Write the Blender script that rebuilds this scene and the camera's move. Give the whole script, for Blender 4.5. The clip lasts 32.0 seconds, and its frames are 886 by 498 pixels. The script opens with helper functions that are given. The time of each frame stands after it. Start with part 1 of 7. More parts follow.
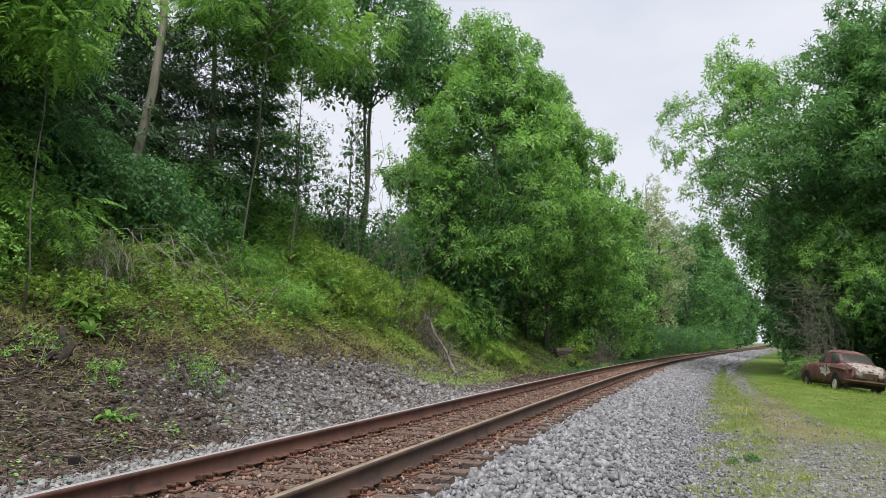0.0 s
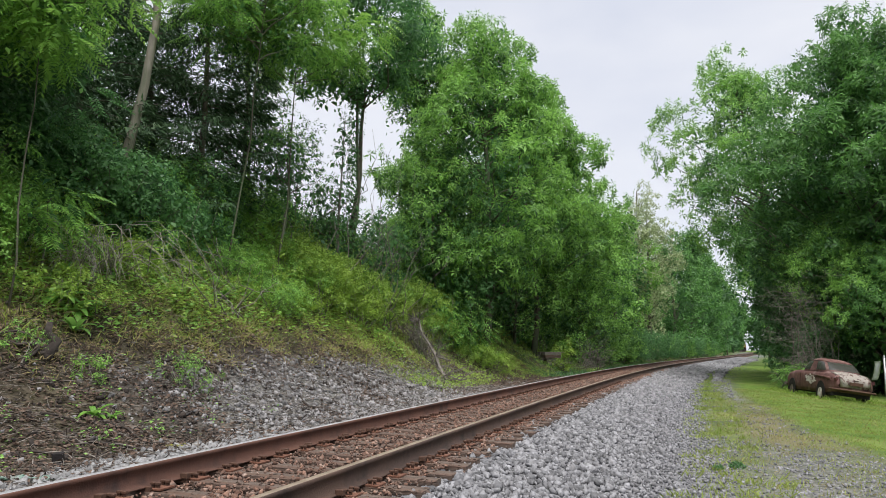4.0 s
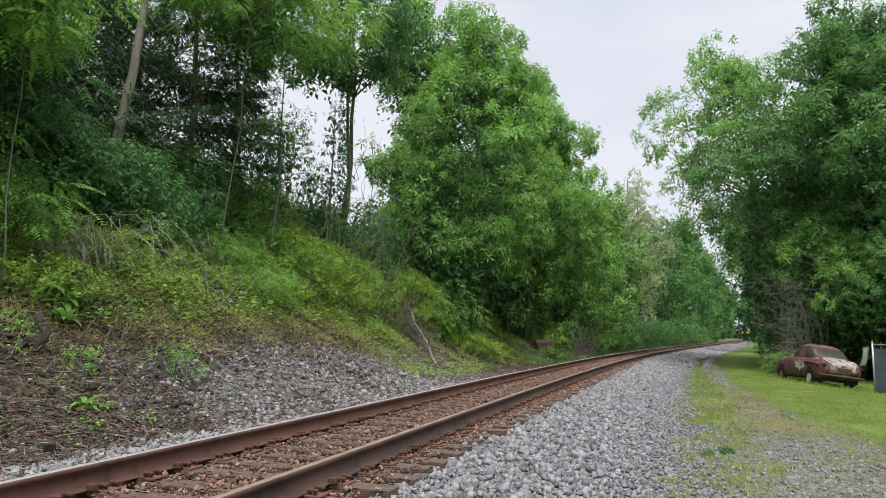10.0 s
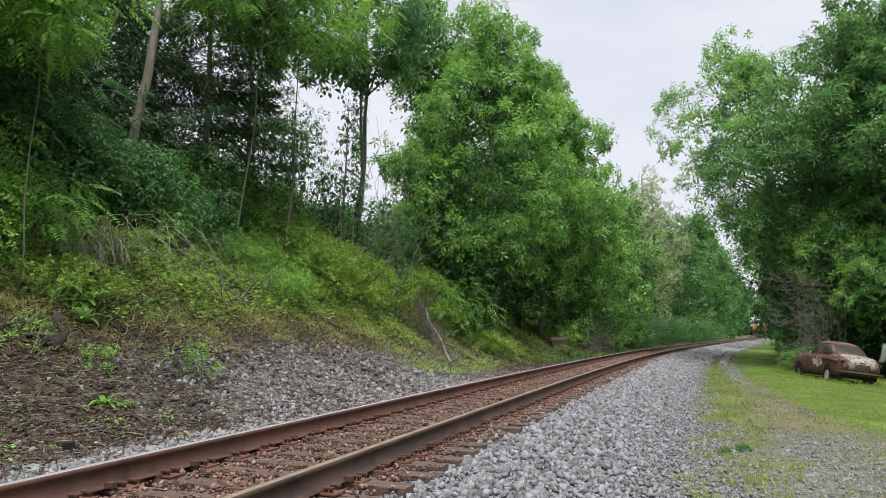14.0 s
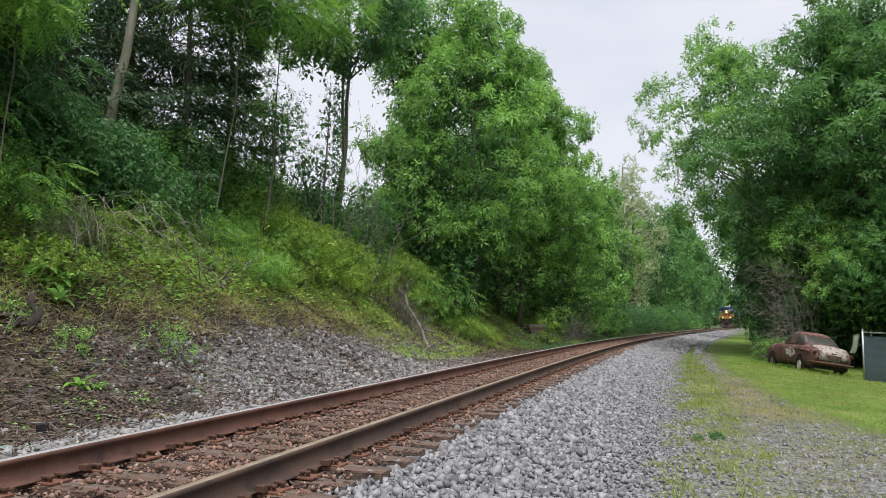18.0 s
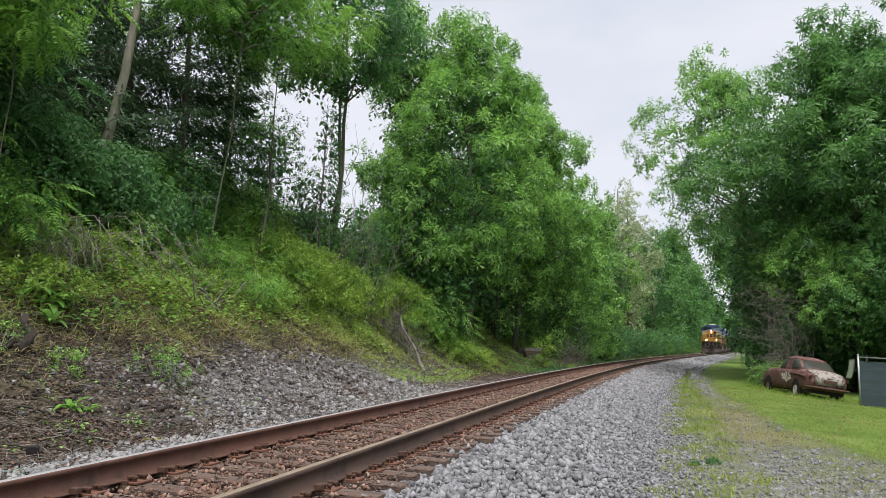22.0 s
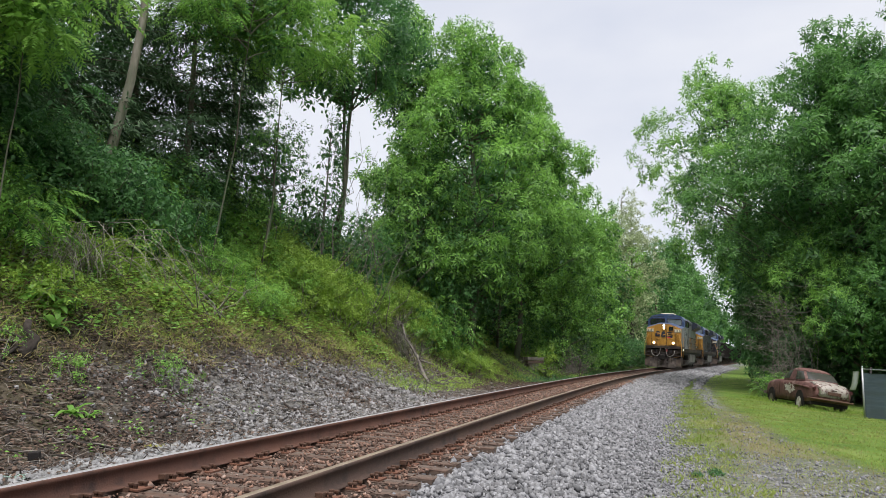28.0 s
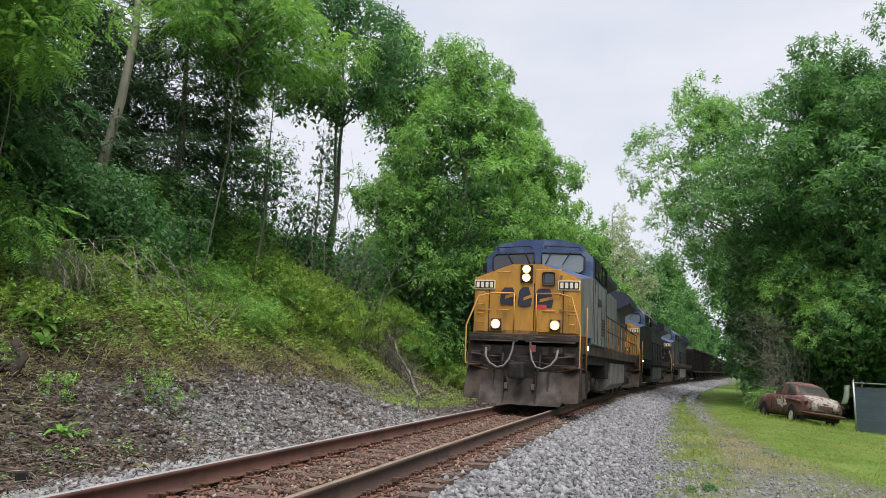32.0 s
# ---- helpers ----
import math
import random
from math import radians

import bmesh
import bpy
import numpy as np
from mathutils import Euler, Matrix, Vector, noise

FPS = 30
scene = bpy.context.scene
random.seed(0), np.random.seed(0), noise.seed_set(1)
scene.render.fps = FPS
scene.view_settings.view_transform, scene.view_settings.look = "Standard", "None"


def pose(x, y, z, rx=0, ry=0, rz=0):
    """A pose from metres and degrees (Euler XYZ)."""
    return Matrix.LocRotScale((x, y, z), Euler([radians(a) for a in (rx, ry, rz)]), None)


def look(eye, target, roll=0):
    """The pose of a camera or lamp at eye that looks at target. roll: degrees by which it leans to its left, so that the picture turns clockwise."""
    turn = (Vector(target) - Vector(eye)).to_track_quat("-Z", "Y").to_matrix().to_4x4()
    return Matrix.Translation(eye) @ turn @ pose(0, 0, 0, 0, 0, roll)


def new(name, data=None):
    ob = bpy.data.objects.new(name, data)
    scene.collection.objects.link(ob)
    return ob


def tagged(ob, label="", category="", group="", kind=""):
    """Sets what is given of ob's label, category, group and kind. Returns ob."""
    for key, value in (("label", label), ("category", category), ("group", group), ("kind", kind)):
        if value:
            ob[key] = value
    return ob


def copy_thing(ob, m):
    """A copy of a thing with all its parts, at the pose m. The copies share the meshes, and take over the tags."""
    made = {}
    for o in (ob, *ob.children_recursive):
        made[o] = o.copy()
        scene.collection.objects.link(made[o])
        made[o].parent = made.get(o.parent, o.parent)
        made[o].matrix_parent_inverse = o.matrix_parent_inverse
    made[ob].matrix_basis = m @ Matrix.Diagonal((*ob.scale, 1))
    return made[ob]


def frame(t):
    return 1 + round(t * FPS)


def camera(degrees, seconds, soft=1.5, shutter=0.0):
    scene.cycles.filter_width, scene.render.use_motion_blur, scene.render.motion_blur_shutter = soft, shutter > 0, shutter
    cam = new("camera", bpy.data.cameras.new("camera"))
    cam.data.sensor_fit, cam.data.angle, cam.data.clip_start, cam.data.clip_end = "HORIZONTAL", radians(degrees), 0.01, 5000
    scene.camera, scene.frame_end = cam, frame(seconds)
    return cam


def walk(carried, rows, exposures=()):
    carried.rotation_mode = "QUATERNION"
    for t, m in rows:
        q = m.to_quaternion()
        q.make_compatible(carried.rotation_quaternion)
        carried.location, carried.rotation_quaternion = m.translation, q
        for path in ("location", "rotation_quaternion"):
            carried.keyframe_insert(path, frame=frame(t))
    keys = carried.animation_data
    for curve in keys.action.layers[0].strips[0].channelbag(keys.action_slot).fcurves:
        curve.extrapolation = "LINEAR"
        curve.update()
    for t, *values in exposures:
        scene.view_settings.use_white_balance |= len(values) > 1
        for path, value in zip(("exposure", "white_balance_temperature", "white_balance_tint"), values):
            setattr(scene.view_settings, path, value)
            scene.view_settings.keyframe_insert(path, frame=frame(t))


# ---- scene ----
# World: metres, z = 0 at the mean top of the rails, y along the first view. The camera is held in the hand beside the track.
EYE = 0.997
cam = camera(61.7, 32.0, soft=0.5)
walk(cam, [
    (0.0, pose(0, 0, EYE, 97.413, 0.545, 1.787)), (0.5, pose(0, 0, EYE, 97.509, 0.232, 1.814)),
    (1.0, pose(0, 0, EYE, 97.571, -0.024, 1.733)), (1.5, pose(0, 0, EYE, 97.566, -0.155, 1.709)),
    (2.0, pose(0, 0, EYE, 97.561, -0.286, 1.643)), (2.5, pose(0, 0, EYE, 97.549, -0.324, 1.574)),
    (3.0, pose(0, 0, EYE, 97.574, -0.211, 1.336)), (3.5, pose(0, 0, EYE, 97.585, -0.279, 1.112)),
    (5.5, pose(0, 0, EYE, 97.457, -0.486, 0.116)), (6.0, pose(0, 0, EYE, 97.471, -0.370, -0.131)),
    (6.5, pose(0, 0, EYE, 97.416, -0.329, -0.180)), (7.0, pose(0, 0, EYE, 97.410, -0.148, -0.197)),
    (7.5, pose(0, 0, EYE, 97.360, -0.096, -0.192)), (8.0, pose(0, 0, EYE, 97.282, -0.070, -0.175)),
    (8.5, pose(0, 0, EYE, 97.148, -0.012, -0.140)), (9.0, pose(0, 0, EYE, 96.988, -0.000, -0.000)),
    (9.5, pose(0, 0, EYE, 96.822, -0.028, 0.131)), (10.0, pose(0, 0, EYE, 96.685, -0.070, 0.277)),
    (10.5, pose(0, 0, EYE, 96.661, 0.006, 0.417)), (11.0, pose(0, 0, EYE, 96.613, 0.056, 0.574)),
    (11.5, pose(0, 0, EYE, 96.543, 0.113, 0.678)), (12.0, pose(0, 0, EYE, 96.542, 0.150, 0.827)),
    (12.5, pose(0, 0, EYE, 96.548, 0.113, 0.974)), (13.0, pose(0, 0, EYE, 96.572, 0.195, 1.144)),
    (13.5, pose(0, 0, EYE, 96.565, 0.109, 1.245)), (14.0, pose(0, 0, EYE, 96.530, 0.136, 1.383)),
    (14.5, pose(0, 0, EYE, 96.534, 0.179, 1.487)), (16.5, pose(0, 0, EYE, 95.258, -0.369, 0.550)),
    (17.0, pose(0, 0, EYE, 95.189, -0.617, 0.195)), (17.5, pose(0, 0, EYE, 95.288, -0.823, -0.067)),
    (18.0, pose(0, 0, EYE, 95.465, -0.601, -0.232)), (18.5, pose(0, 0, EYE, 95.722, -0.257, -0.329)),
    (19.0, pose(0, 0, EYE, 95.758, 0.039, -0.348)), (19.5, pose(0, 0, EYE, 95.890, 0.215, -0.417)),
    (20.0, pose(0, 0, EYE, 96.158, 0.288, -0.440)), (20.5, pose(0, 0, EYE, 96.395, 0.109, -0.463)),
    (21.0, pose(0, 0, EYE, 96.508, -0.117, -0.477)), (21.5, pose(0, 0, EYE, 96.815, -0.509, -0.482)),
    (22.0, pose(0, 0, EYE, 97.223, -0.858, -0.590)), (22.5, pose(0, 0, EYE, 97.352, -0.796, -0.563)),
    (23.0, pose(0, 0, EYE, 97.485, -0.957, -0.584)), (23.5, pose(0, 0, EYE, 97.608, -1.109, -0.644)),
    (24.0, pose(0, 0, EYE, 97.661, -1.074, -0.688)), (24.5, pose(0, 0, EYE, 97.831, -1.037, -0.663)),
    (25.0, pose(0, 0, EYE, 97.841, -1.117, -0.669)), (25.5, pose(0, 0, EYE, 97.928, -1.147, -0.619)),
    (27.5, pose(0, 0, EYE, 97.870, -1.288, -0.401)), (28.0, pose(0, 0, EYE, 97.875, -1.288, -0.401)),
    (28.5, pose(0, 0, EYE, 97.889, -1.338, -0.411)), (29.0, pose(0, 0, EYE, 97.972, -1.387, -0.390)),
    (29.5, pose(0, 0, EYE, 98.123, -1.442, -0.405)), (30.0, pose(0, 0, EYE, 98.302, -1.462, -0.523)),
    (30.5, pose(0, 0, EYE, 98.461, -1.329, -0.600)), (31.0, pose(0, 0, EYE, 98.617, -1.242, -0.684)),
    (31.5, pose(0, 0, EYE, 98.821, -1.032, -0.832)), (32.0, pose(0, 0, EYE, 99.098, -0.967, -0.997)),
])

# ---- sky, sun, exposure ----
scene.view_settings.exposure = 0.0
world = bpy.data.worlds.new("overcast_sky")
scene.world = world
world.use_nodes = True
wn, wl = world.node_tree.nodes, world.node_tree.links
wn.clear()
w_out = wn.new("ShaderNodeOutputWorld")
w_bg = wn.new("ShaderNodeBackground")
w_sky = wn.new("ShaderNodeTexSky")
w_sky.sky_type, w_sky.sun_disc = "NISHITA", False
w_sky.sun_elevation, w_sky.sun_rotation = radians(67), radians(169)
w_geo = wn.new("ShaderNodeTexCoord")
w_map = wn.new("ShaderNodeMapping")
w_map.inputs["Scale"].default_value = (1.0, 1.0, 2.6)
w_noise = wn.new("ShaderNodeTexNoise")
w_noise.inputs["Scale"].default_value = 1.7
w_noise.inputs["Detail"].default_value = 5.0
w_ramp = wn.new("ShaderNodeValToRGB")
w_ramp.color_ramp.elements[0].position, w_ramp.color_ramp.elements[0].color = 0.34, (7.6, 8.1, 9.6, 1)
w_ramp.color_ramp.elements[1].position, w_ramp.color_ramp.elements[1].color = 0.62, (10.0, 10.2, 11.0, 1)
w_mix = wn.new("ShaderNodeMixRGB")
w_mix.inputs["Fac"].default_value = 0.88
wl.new(w_geo.outputs["Generated"], w_map.inputs["Vector"])
wl.new(w_map.outputs["Vector"], w_noise.inputs["Vector"])
wl.new(w_noise.outputs["Fac"], w_ramp.inputs["Fac"])
wl.new(w_sky.outputs["Color"], w_mix.inputs["Color1"])
wl.new(w_ramp.outputs["Color"], w_mix.inputs["Color2"])
wl.new(w_mix.outputs["Color"], w_bg.inputs["Color"])
wl.new(w_bg.outputs["Background"], w_out.inputs["Surface"])
w_bg.inputs["Strength"].default_value = 0.092
sun = new("sun", bpy.data.lights.new("sun", "SUN"))
sun.data.energy, sun.data.angle, sun.data.color = 5.4, radians(50), (1.0, 0.96, 0.92)
sun.matrix_world = look((4.6, -9.5, 58), (0, 15, 0))

# ---- materials ----


def material(name, colors, scale=4.0, rough=0.8, metal=0.0, bump=0.2, bump_scale=None, detail=6.0, second=None, second_scale=0.6, second_edge=(0.45, 0.6), island=0.0, spec=0.5, stretch=(1, 1, 1)):
    """A surface of two or more mixed colours at a fine scale, with stains of a second colour at a coarse one."""
    m = bpy.data.materials.new(name)
    m.use_nodes = True
    n, l = m.node_tree.nodes, m.node_tree.links
    b = n["Principled BSDF"]
    b.inputs["Roughness"].default_value, b.inputs["Metallic"].default_value = rough, metal
    b.inputs["Specular IOR Level"].default_value = spec
    tc, mp = n.new("ShaderNodeTexCoord"), n.new("ShaderNodeMapping")
    mp.inputs["Scale"].default_value = stretch
    l.new(tc.outputs["Object"], mp.inputs["Vector"])
    t = n.new("ShaderNodeTexNoise")
    t.inputs["Scale"].default_value, t.inputs["Detail"].default_value = scale, detail
    l.new(mp.outputs["Vector"], t.inputs["Vector"])
    r = n.new("ShaderNodeValToRGB")
    while len(r.color_ramp.elements) < len(colors):
        r.color_ramp.elements.new(0.5)
    for i, c in enumerate(colors):
        r.color_ramp.elements[i].position = 0.3 + 0.4 * i / max(1, len(colors) - 1)
        r.color_ramp.elements[i].color = (*c, 1)
    l.new(t.outputs["Fac"], r.inputs["Fac"])
    col = r.outputs["Color"]
    if second:
        t2 = n.new("ShaderNodeTexNoise")
        t2.inputs["Scale"].default_value, t2.inputs["Detail"].default_value = second_scale, 8.0
        l.new(mp.outputs["Vector"], t2.inputs["Vector"])
        r2 = n.new("ShaderNodeValToRGB")
        r2.color_ramp.elements[0].position, r2.color_ramp.elements[1].position = second_edge
        l.new(t2.outputs["Fac"], r2.inputs["Fac"])
        mx = n.new("ShaderNodeMixRGB")
        l.new(r2.outputs["Color"], mx.inputs["Fac"])
        l.new(col, mx.inputs["Color1"])
        mx.inputs["Color2"].default_value = (*second, 1)
        col = mx.outputs["Color"]
    if island:
        g = n.new("ShaderNodeNewGeometry")
        hv = n.new("ShaderNodeHueSaturation")
        mr = n.new("ShaderNodeMapRange")
        mr.inputs["To Min"].default_value, mr.inputs["To Max"].default_value = 1 - island, 1 + island
        l.new(g.outputs["Random Per Island"], mr.inputs["Value"])
        l.new(mr.outputs["Result"], hv.inputs["Value"])
        l.new(col, hv.inputs["Color"])
        col = hv.outputs["Color"]
    l.new(col, b.inputs["Base Color"])
    if bump:
        t3 = n.new("ShaderNodeTexNoise")
        t3.inputs["Scale"].default_value, t3.inputs["Detail"].default_value = bump_scale or scale * 4, 4.0
        l.new(mp.outputs["Vector"], t3.inputs["Vector"])
        bp = n.new("ShaderNodeBump")
        bp.inputs["Strength"].default_value, bp.inputs["Distance"].default_value = bump, 0.02
        l.new(t3.outputs["Fac"], bp.inputs["Height"])
        l.new(bp.outputs["Normal"], b.inputs["Normal"])
    return m


def leaf_material(name, dark, light, rough=0.45, trans=0.36, spread=0.45):
    """Leaves: colour varies from leaf to leaf and from bough to bough; light passes through."""
    m = bpy.data.materials.new(name)
    m.use_nodes = True
    n, l = m.node_tree.nodes, m.node_tree.links
    b, o = n["Principled BSDF"], n["Material Output"]
    b.inputs["Roughness"].default_value = rough
    b.inputs["Specular IOR Level"].default_value = 0.38
    g, tc = n.new("ShaderNodeNewGeometry"), n.new("ShaderNodeTexCoord")
    t = n.new("ShaderNodeTexNoise")
    t.inputs["Scale"].default_value, t.inputs["Detail"].default_value = 0.7, 4.0
    l.new(tc.outputs["Object"], t.inputs["Vector"])
    ad = n.new("ShaderNodeMath")
    ad.operation = "MULTIPLY_ADD"
    l.new(g.outputs["Random Per Island"], ad.inputs[0])
    ad.inputs[1].default_value = spread
    l.new(t.outputs["Fac"], ad.inputs[2])
    r = n.new("ShaderNodeValToRGB")
    r.color_ramp.elements[0].position, r.color_ramp.elements[0].color = 0.4, (*dark, 1)
    r.color_ramp.elements[1].position, r.color_ramp.elements[1].color = 0.85, (*light, 1)
    l.new(ad.outputs[0], r.inputs["Fac"])
    l.new(r.outputs["Color"], b.inputs["Base Color"])
    tr = n.new("ShaderNodeBsdfTranslucent")
    hv = n.new("ShaderNodeHueSaturation")
    hv.inputs["Saturation"].default_value, hv.inputs["Value"].default_value, hv.inputs["Hue"].default_value = 1.0, 1.5, 0.496
    l.new(r.outputs["Color"], hv.inputs["Color"])
    l.new(hv.outputs["Color"], tr.inputs["Color"])
    mx = n.new("ShaderNodeMixShader")
    mx.inputs["Fac"].default_value = trans
    l.new(b.outputs["BSDF"], mx.inputs[1])
    l.new(tr.outputs["BSDF"], mx.inputs[2])
    l.new(mx.outputs["Shader"], o.inputs["Surface"])
    return m


def glow(name, color, strength):
    m = bpy.data.materials.new(name)
    m.use_nodes = True
    b = m.node_tree.nodes["Principled BSDF"]
    b.inputs["Base Color"].default_value = (*color, 1)
    b.inputs["Emission Color"].default_value = (*color, 1)
    b.inputs["Emission Strength"].default_value = strength
    return m


M_RAIL = material("rusty_rail_steel", [(0.055, 0.028, 0.02), (0.10, 0.047, 0.032), (0.04, 0.022, 0.017)], 5, 0.75, 0.1, 0.25, 60, second=(0.12, 0.055, 0.036), second_scale=1.3)
M_RAIL_DARK = material("brown_rail_steel", [(0.042, 0.025, 0.019), (0.068, 0.041, 0.031), (0.03, 0.019, 0.015)], 5, 0.75, 0.1, 0.25, 60, second=(0.085, 0.05, 0.036), second_scale=1.3)
M_RAILTOP = material("polished_rail_head", [(0.5, 0.49, 0.51), (0.64, 0.63, 0.65)], 3, 0.38, 0.6, 0.03, 90)
M_RAILTAN = material("worn_rail_head", [(0.20, 0.155, 0.115), (0.30, 0.24, 0.18)], 4, 0.5, 0.3, 0.1, 80)
M_TIE = material("weathered_tie_timber", [(0.045, 0.031, 0.025), (0.095, 0.068, 0.053), (0.15, 0.118, 0.098)], 9, 0.9, 0, 0.6, 25, second=(0.09, 0.052, 0.036), second_scale=2, island=0.25, stretch=(0.25, 3, 3))
M_PLATE = material("rusty_tie_plate", [(0.10, 0.042, 0.025), (0.16, 0.07, 0.042)], 20, 0.85, 0.1, 0.3, 60)
M_SPIKE = material("dark_spike_steel", [(0.06, 0.03, 0.02), (0.10, 0.05, 0.03)], 30, 0.8, 0.2, 0.2, 60)
M_STONE = material("grey_ballast_stone", [(0.08, 0.08, 0.085), (0.205, 0.205, 0.215), (0.135, 0.132, 0.135)], 14, 0.9, 0, 0.3, 70, island=0.45)
M_STONE_DIRTY = material("dirty_slope_stone", [(0.07, 0.066, 0.066), (0.225, 0.22, 0.222), (0.145, 0.138, 0.135)], 14, 0.9, 0, 0.3, 70, island=0.5)
M_CLOD = material("dark_soil_clod", [(0.014, 0.011, 0.009), (0.05, 0.038, 0.031)], 12, 0.95, 0, 0.4, 50, island=0.5)
M_STONE_RUST = material("rust_stained_ballast_stone", [(0.075, 0.038, 0.026), (0.155, 0.086, 0.06), (0.23, 0.172, 0.142)], 14, 0.9, 0, 0.3, 70, island=0.5)
M_BARK = material("grey_brown_bark", [(0.045, 0.038, 0.03), (0.11, 0.095, 0.075), (0.075, 0.064, 0.05)], 7, 0.95, 0, 0.8, 18, second=(0.10, 0.12, 0.07), second_scale=1.5, stretch=(1, 1, 0.25))
M_BARK_PALE = material("pale_grey_bark", [(0.17, 0.15, 0.12), (0.28, 0.26, 0.22)], 7, 0.95, 0, 0.6, 18, second=(0.12, 0.13, 0.09), second_scale=1.2, stretch=(1, 1, 0.25))
M_TWIG = material("dry_grey_twig", [(0.11, 0.097, 0.083), (0.22, 0.198, 0.175)], 9, 0.95, 0, 0.3, 40)
L_MID = leaf_material("mid_green_leaf", (0.034, 0.10, 0.03), (0.22, 0.43, 0.085))
L_DARK = leaf_material("dark_green_and_shade_leaf", (0.026, 0.085, 0.034), (0.085, 0.205, 0.06))
# Deep green that also holds shade among the right-hand trees in its colour.
L_DEEP = leaf_material("deep_shaded_green_leaf", (0.025, 0.082, 0.028), (0.115, 0.265, 0.06))
L_LIME = leaf_material("lime_green_leaf", (0.105, 0.205, 0.03), (0.285, 0.42, 0.07))
L_BRIGHT = leaf_material("fresh_green_leaf", (0.075, 0.20, 0.035), (0.225, 0.41, 0.08))
L_NEEDLE = leaf_material("dark_needle_spray", (0.028, 0.062, 0.032), (0.07, 0.13, 0.06), 0.6, 0.25)
M_BRUSH = material("bleached_brushwood", [(0.19, 0.17, 0.145), (0.36, 0.33, 0.29)], 9, 0.95, 0, 0.3, 40)
L_PALE = leaf_material("pale_green_leaf", (0.16, 0.22, 0.09), (0.32, 0.38, 0.2))
L_BLUE = leaf_material("blue_green_leaf", (0.042, 0.10, 0.05), (0.11, 0.21, 0.085))
L_YELLOW = leaf_material("yellow_green_leaf", (0.13, 0.19, 0.03), (0.25, 0.32, 0.06))
L_STRAW = leaf_material("olive_straw", (0.11, 0.10, 0.04), (0.25, 0.21, 0.095), 0.8, 0.2)
L_DEAD = leaf_material("dead_leaf", (0.04, 0.027, 0.02), (0.135, 0.09, 0.066), 0.8, 0.1)
M_GRASS = leaf_material("lawn_grass", (0.13, 0.21, 0.03), (0.22, 0.32, 0.055), 0.6, 0.45)
M_GRASS_PALE = leaf_material("pale_wispy_grass", (0.15, 0.21, 0.04), (0.28, 0.34, 0.085), 0.6, 0.45)
M_GRASS_DRY = leaf_material("dry_grass", (0.17, 0.155, 0.06), (0.32, 0.28, 0.13), 0.7, 0.35)

# ---- the line of the track ----
# Curvature (1/m) at distances (m) along the line; the line starts level with the camera and runs away from it.
LINE_S = np.array([0, 40, 80, 120, 170, 230, 300, 420, 440, 760.0])
LINE_K = np.array([0.6314, 2.2678, 0.7672, -0.7639, 0.2808, -0.0906, -1.9484, -3.8171, 0.0, 0.0]) * 0.001
LINE_X, LINE_A, TILT = -3.7408, 0.29647, 0.030
_s = np.linspace(-60, 760, 2461)
_k = np.interp(_s, LINE_S, LINE_K)
_ds = _s[1] - _s[0]
_a = LINE_A + np.concatenate([[0], np.cumsum((_k[1:] + _k[:-1]) / 2 * _ds)])
_a -= np.interp(0, _s, _a) - LINE_A
_am = (_a[1:] + _a[:-1]) / 2
_x = np.concatenate([[0], np.cumsum(np.sin(_am) * _ds)])
_y = np.concatenate([[0], np.cumsum(np.cos(_am) * _ds)])
_x += LINE_X - np.interp(0, _s, _x)
_y -= np.interp(0, _s, _y)


def on_line(s, n=0.0):
    """Place and heading at s metres along the track and n metres to its right."""
    a = np.interp(s, _s, _a)
    return np.interp(s, _s, _x) + n * np.cos(a), np.interp(s, _s, _y) - n * np.sin(a), a


def along(x, y):
    """(s, n) of places x, y (arrays)."""
    x, y = np.asarray(x, float), np.asarray(y, float)
    s = np.clip(y, -55, 750)
    for _ in range(6):
        cx, cy, a = on_line(s)
        s = np.clip(s + (x - cx) * np.sin(a) + (y - cy) * np.cos(a), -59, 759)
    cx, cy, a = on_line(s)
    return s, (x - cx) * np.cos(a) - (y - cy) * np.sin(a)


def wobble(x, y, scale, seed=0.0):
    """Smooth uneven field of about -1 to 1, from a few waves."""
    v = 0
    for i in range(5):
        b = seed + i * 2.399
        f = (1.0 + 0.45 * i) / scale
        v = v + np.sin((x * np.cos(b) + y * np.sin(b)) * f * 6.28 + b * 3.1) / (1 + 0.35 * i)
    return v / 2.6


def smooth(a, b, x):
    t = np.clip((x - a) / (b - a), 0, 1)
    return t * t * (3 - 2 * t)


def ground_z(x, y):
    """Height of the ground."""
    s, n = along(x, y)
    z = np.where(n > 0, -0.28 - 0.24 * smooth(1.5, 3.0, n) - 0.32 * smooth(5, 11, n), -0.28 - 0.24 * smooth(1.4, 2.5, -n))
    z = z - TILT * np.clip(n, -1.6, 1.6)
    top = 6.6 * (1 - smooth(20, 58, s)) + 0.9
    u = -n - 3.3 - 0.3 * wobble(x, y, 9, 1) - 0.5 * smooth(12, 7, s) - 0.5 * smooth(20, 27, s)
    up = np.maximum(u, 0)
    rise = 0.72 * up + 0.22 * np.maximum(up - 1.5, 0)
    bank = top * (1 - np.exp(-(rise / top) ** 1.5)) * 1.04 + 0.03 * np.maximum(u - 9, 0)
    z = z + np.where(u > 0, bank + 0.14 * wobble(x, y, 2.2, 2) * smooth(0, 1.5, u), 0)
    z = z + 0.025 * wobble(x, y, 1.3, 4) * smooth(3, 5, np.abs(n)) + 0.12 * wobble(x, y, 30, 5) * smooth(14, 30, np.abs(n))
    return z


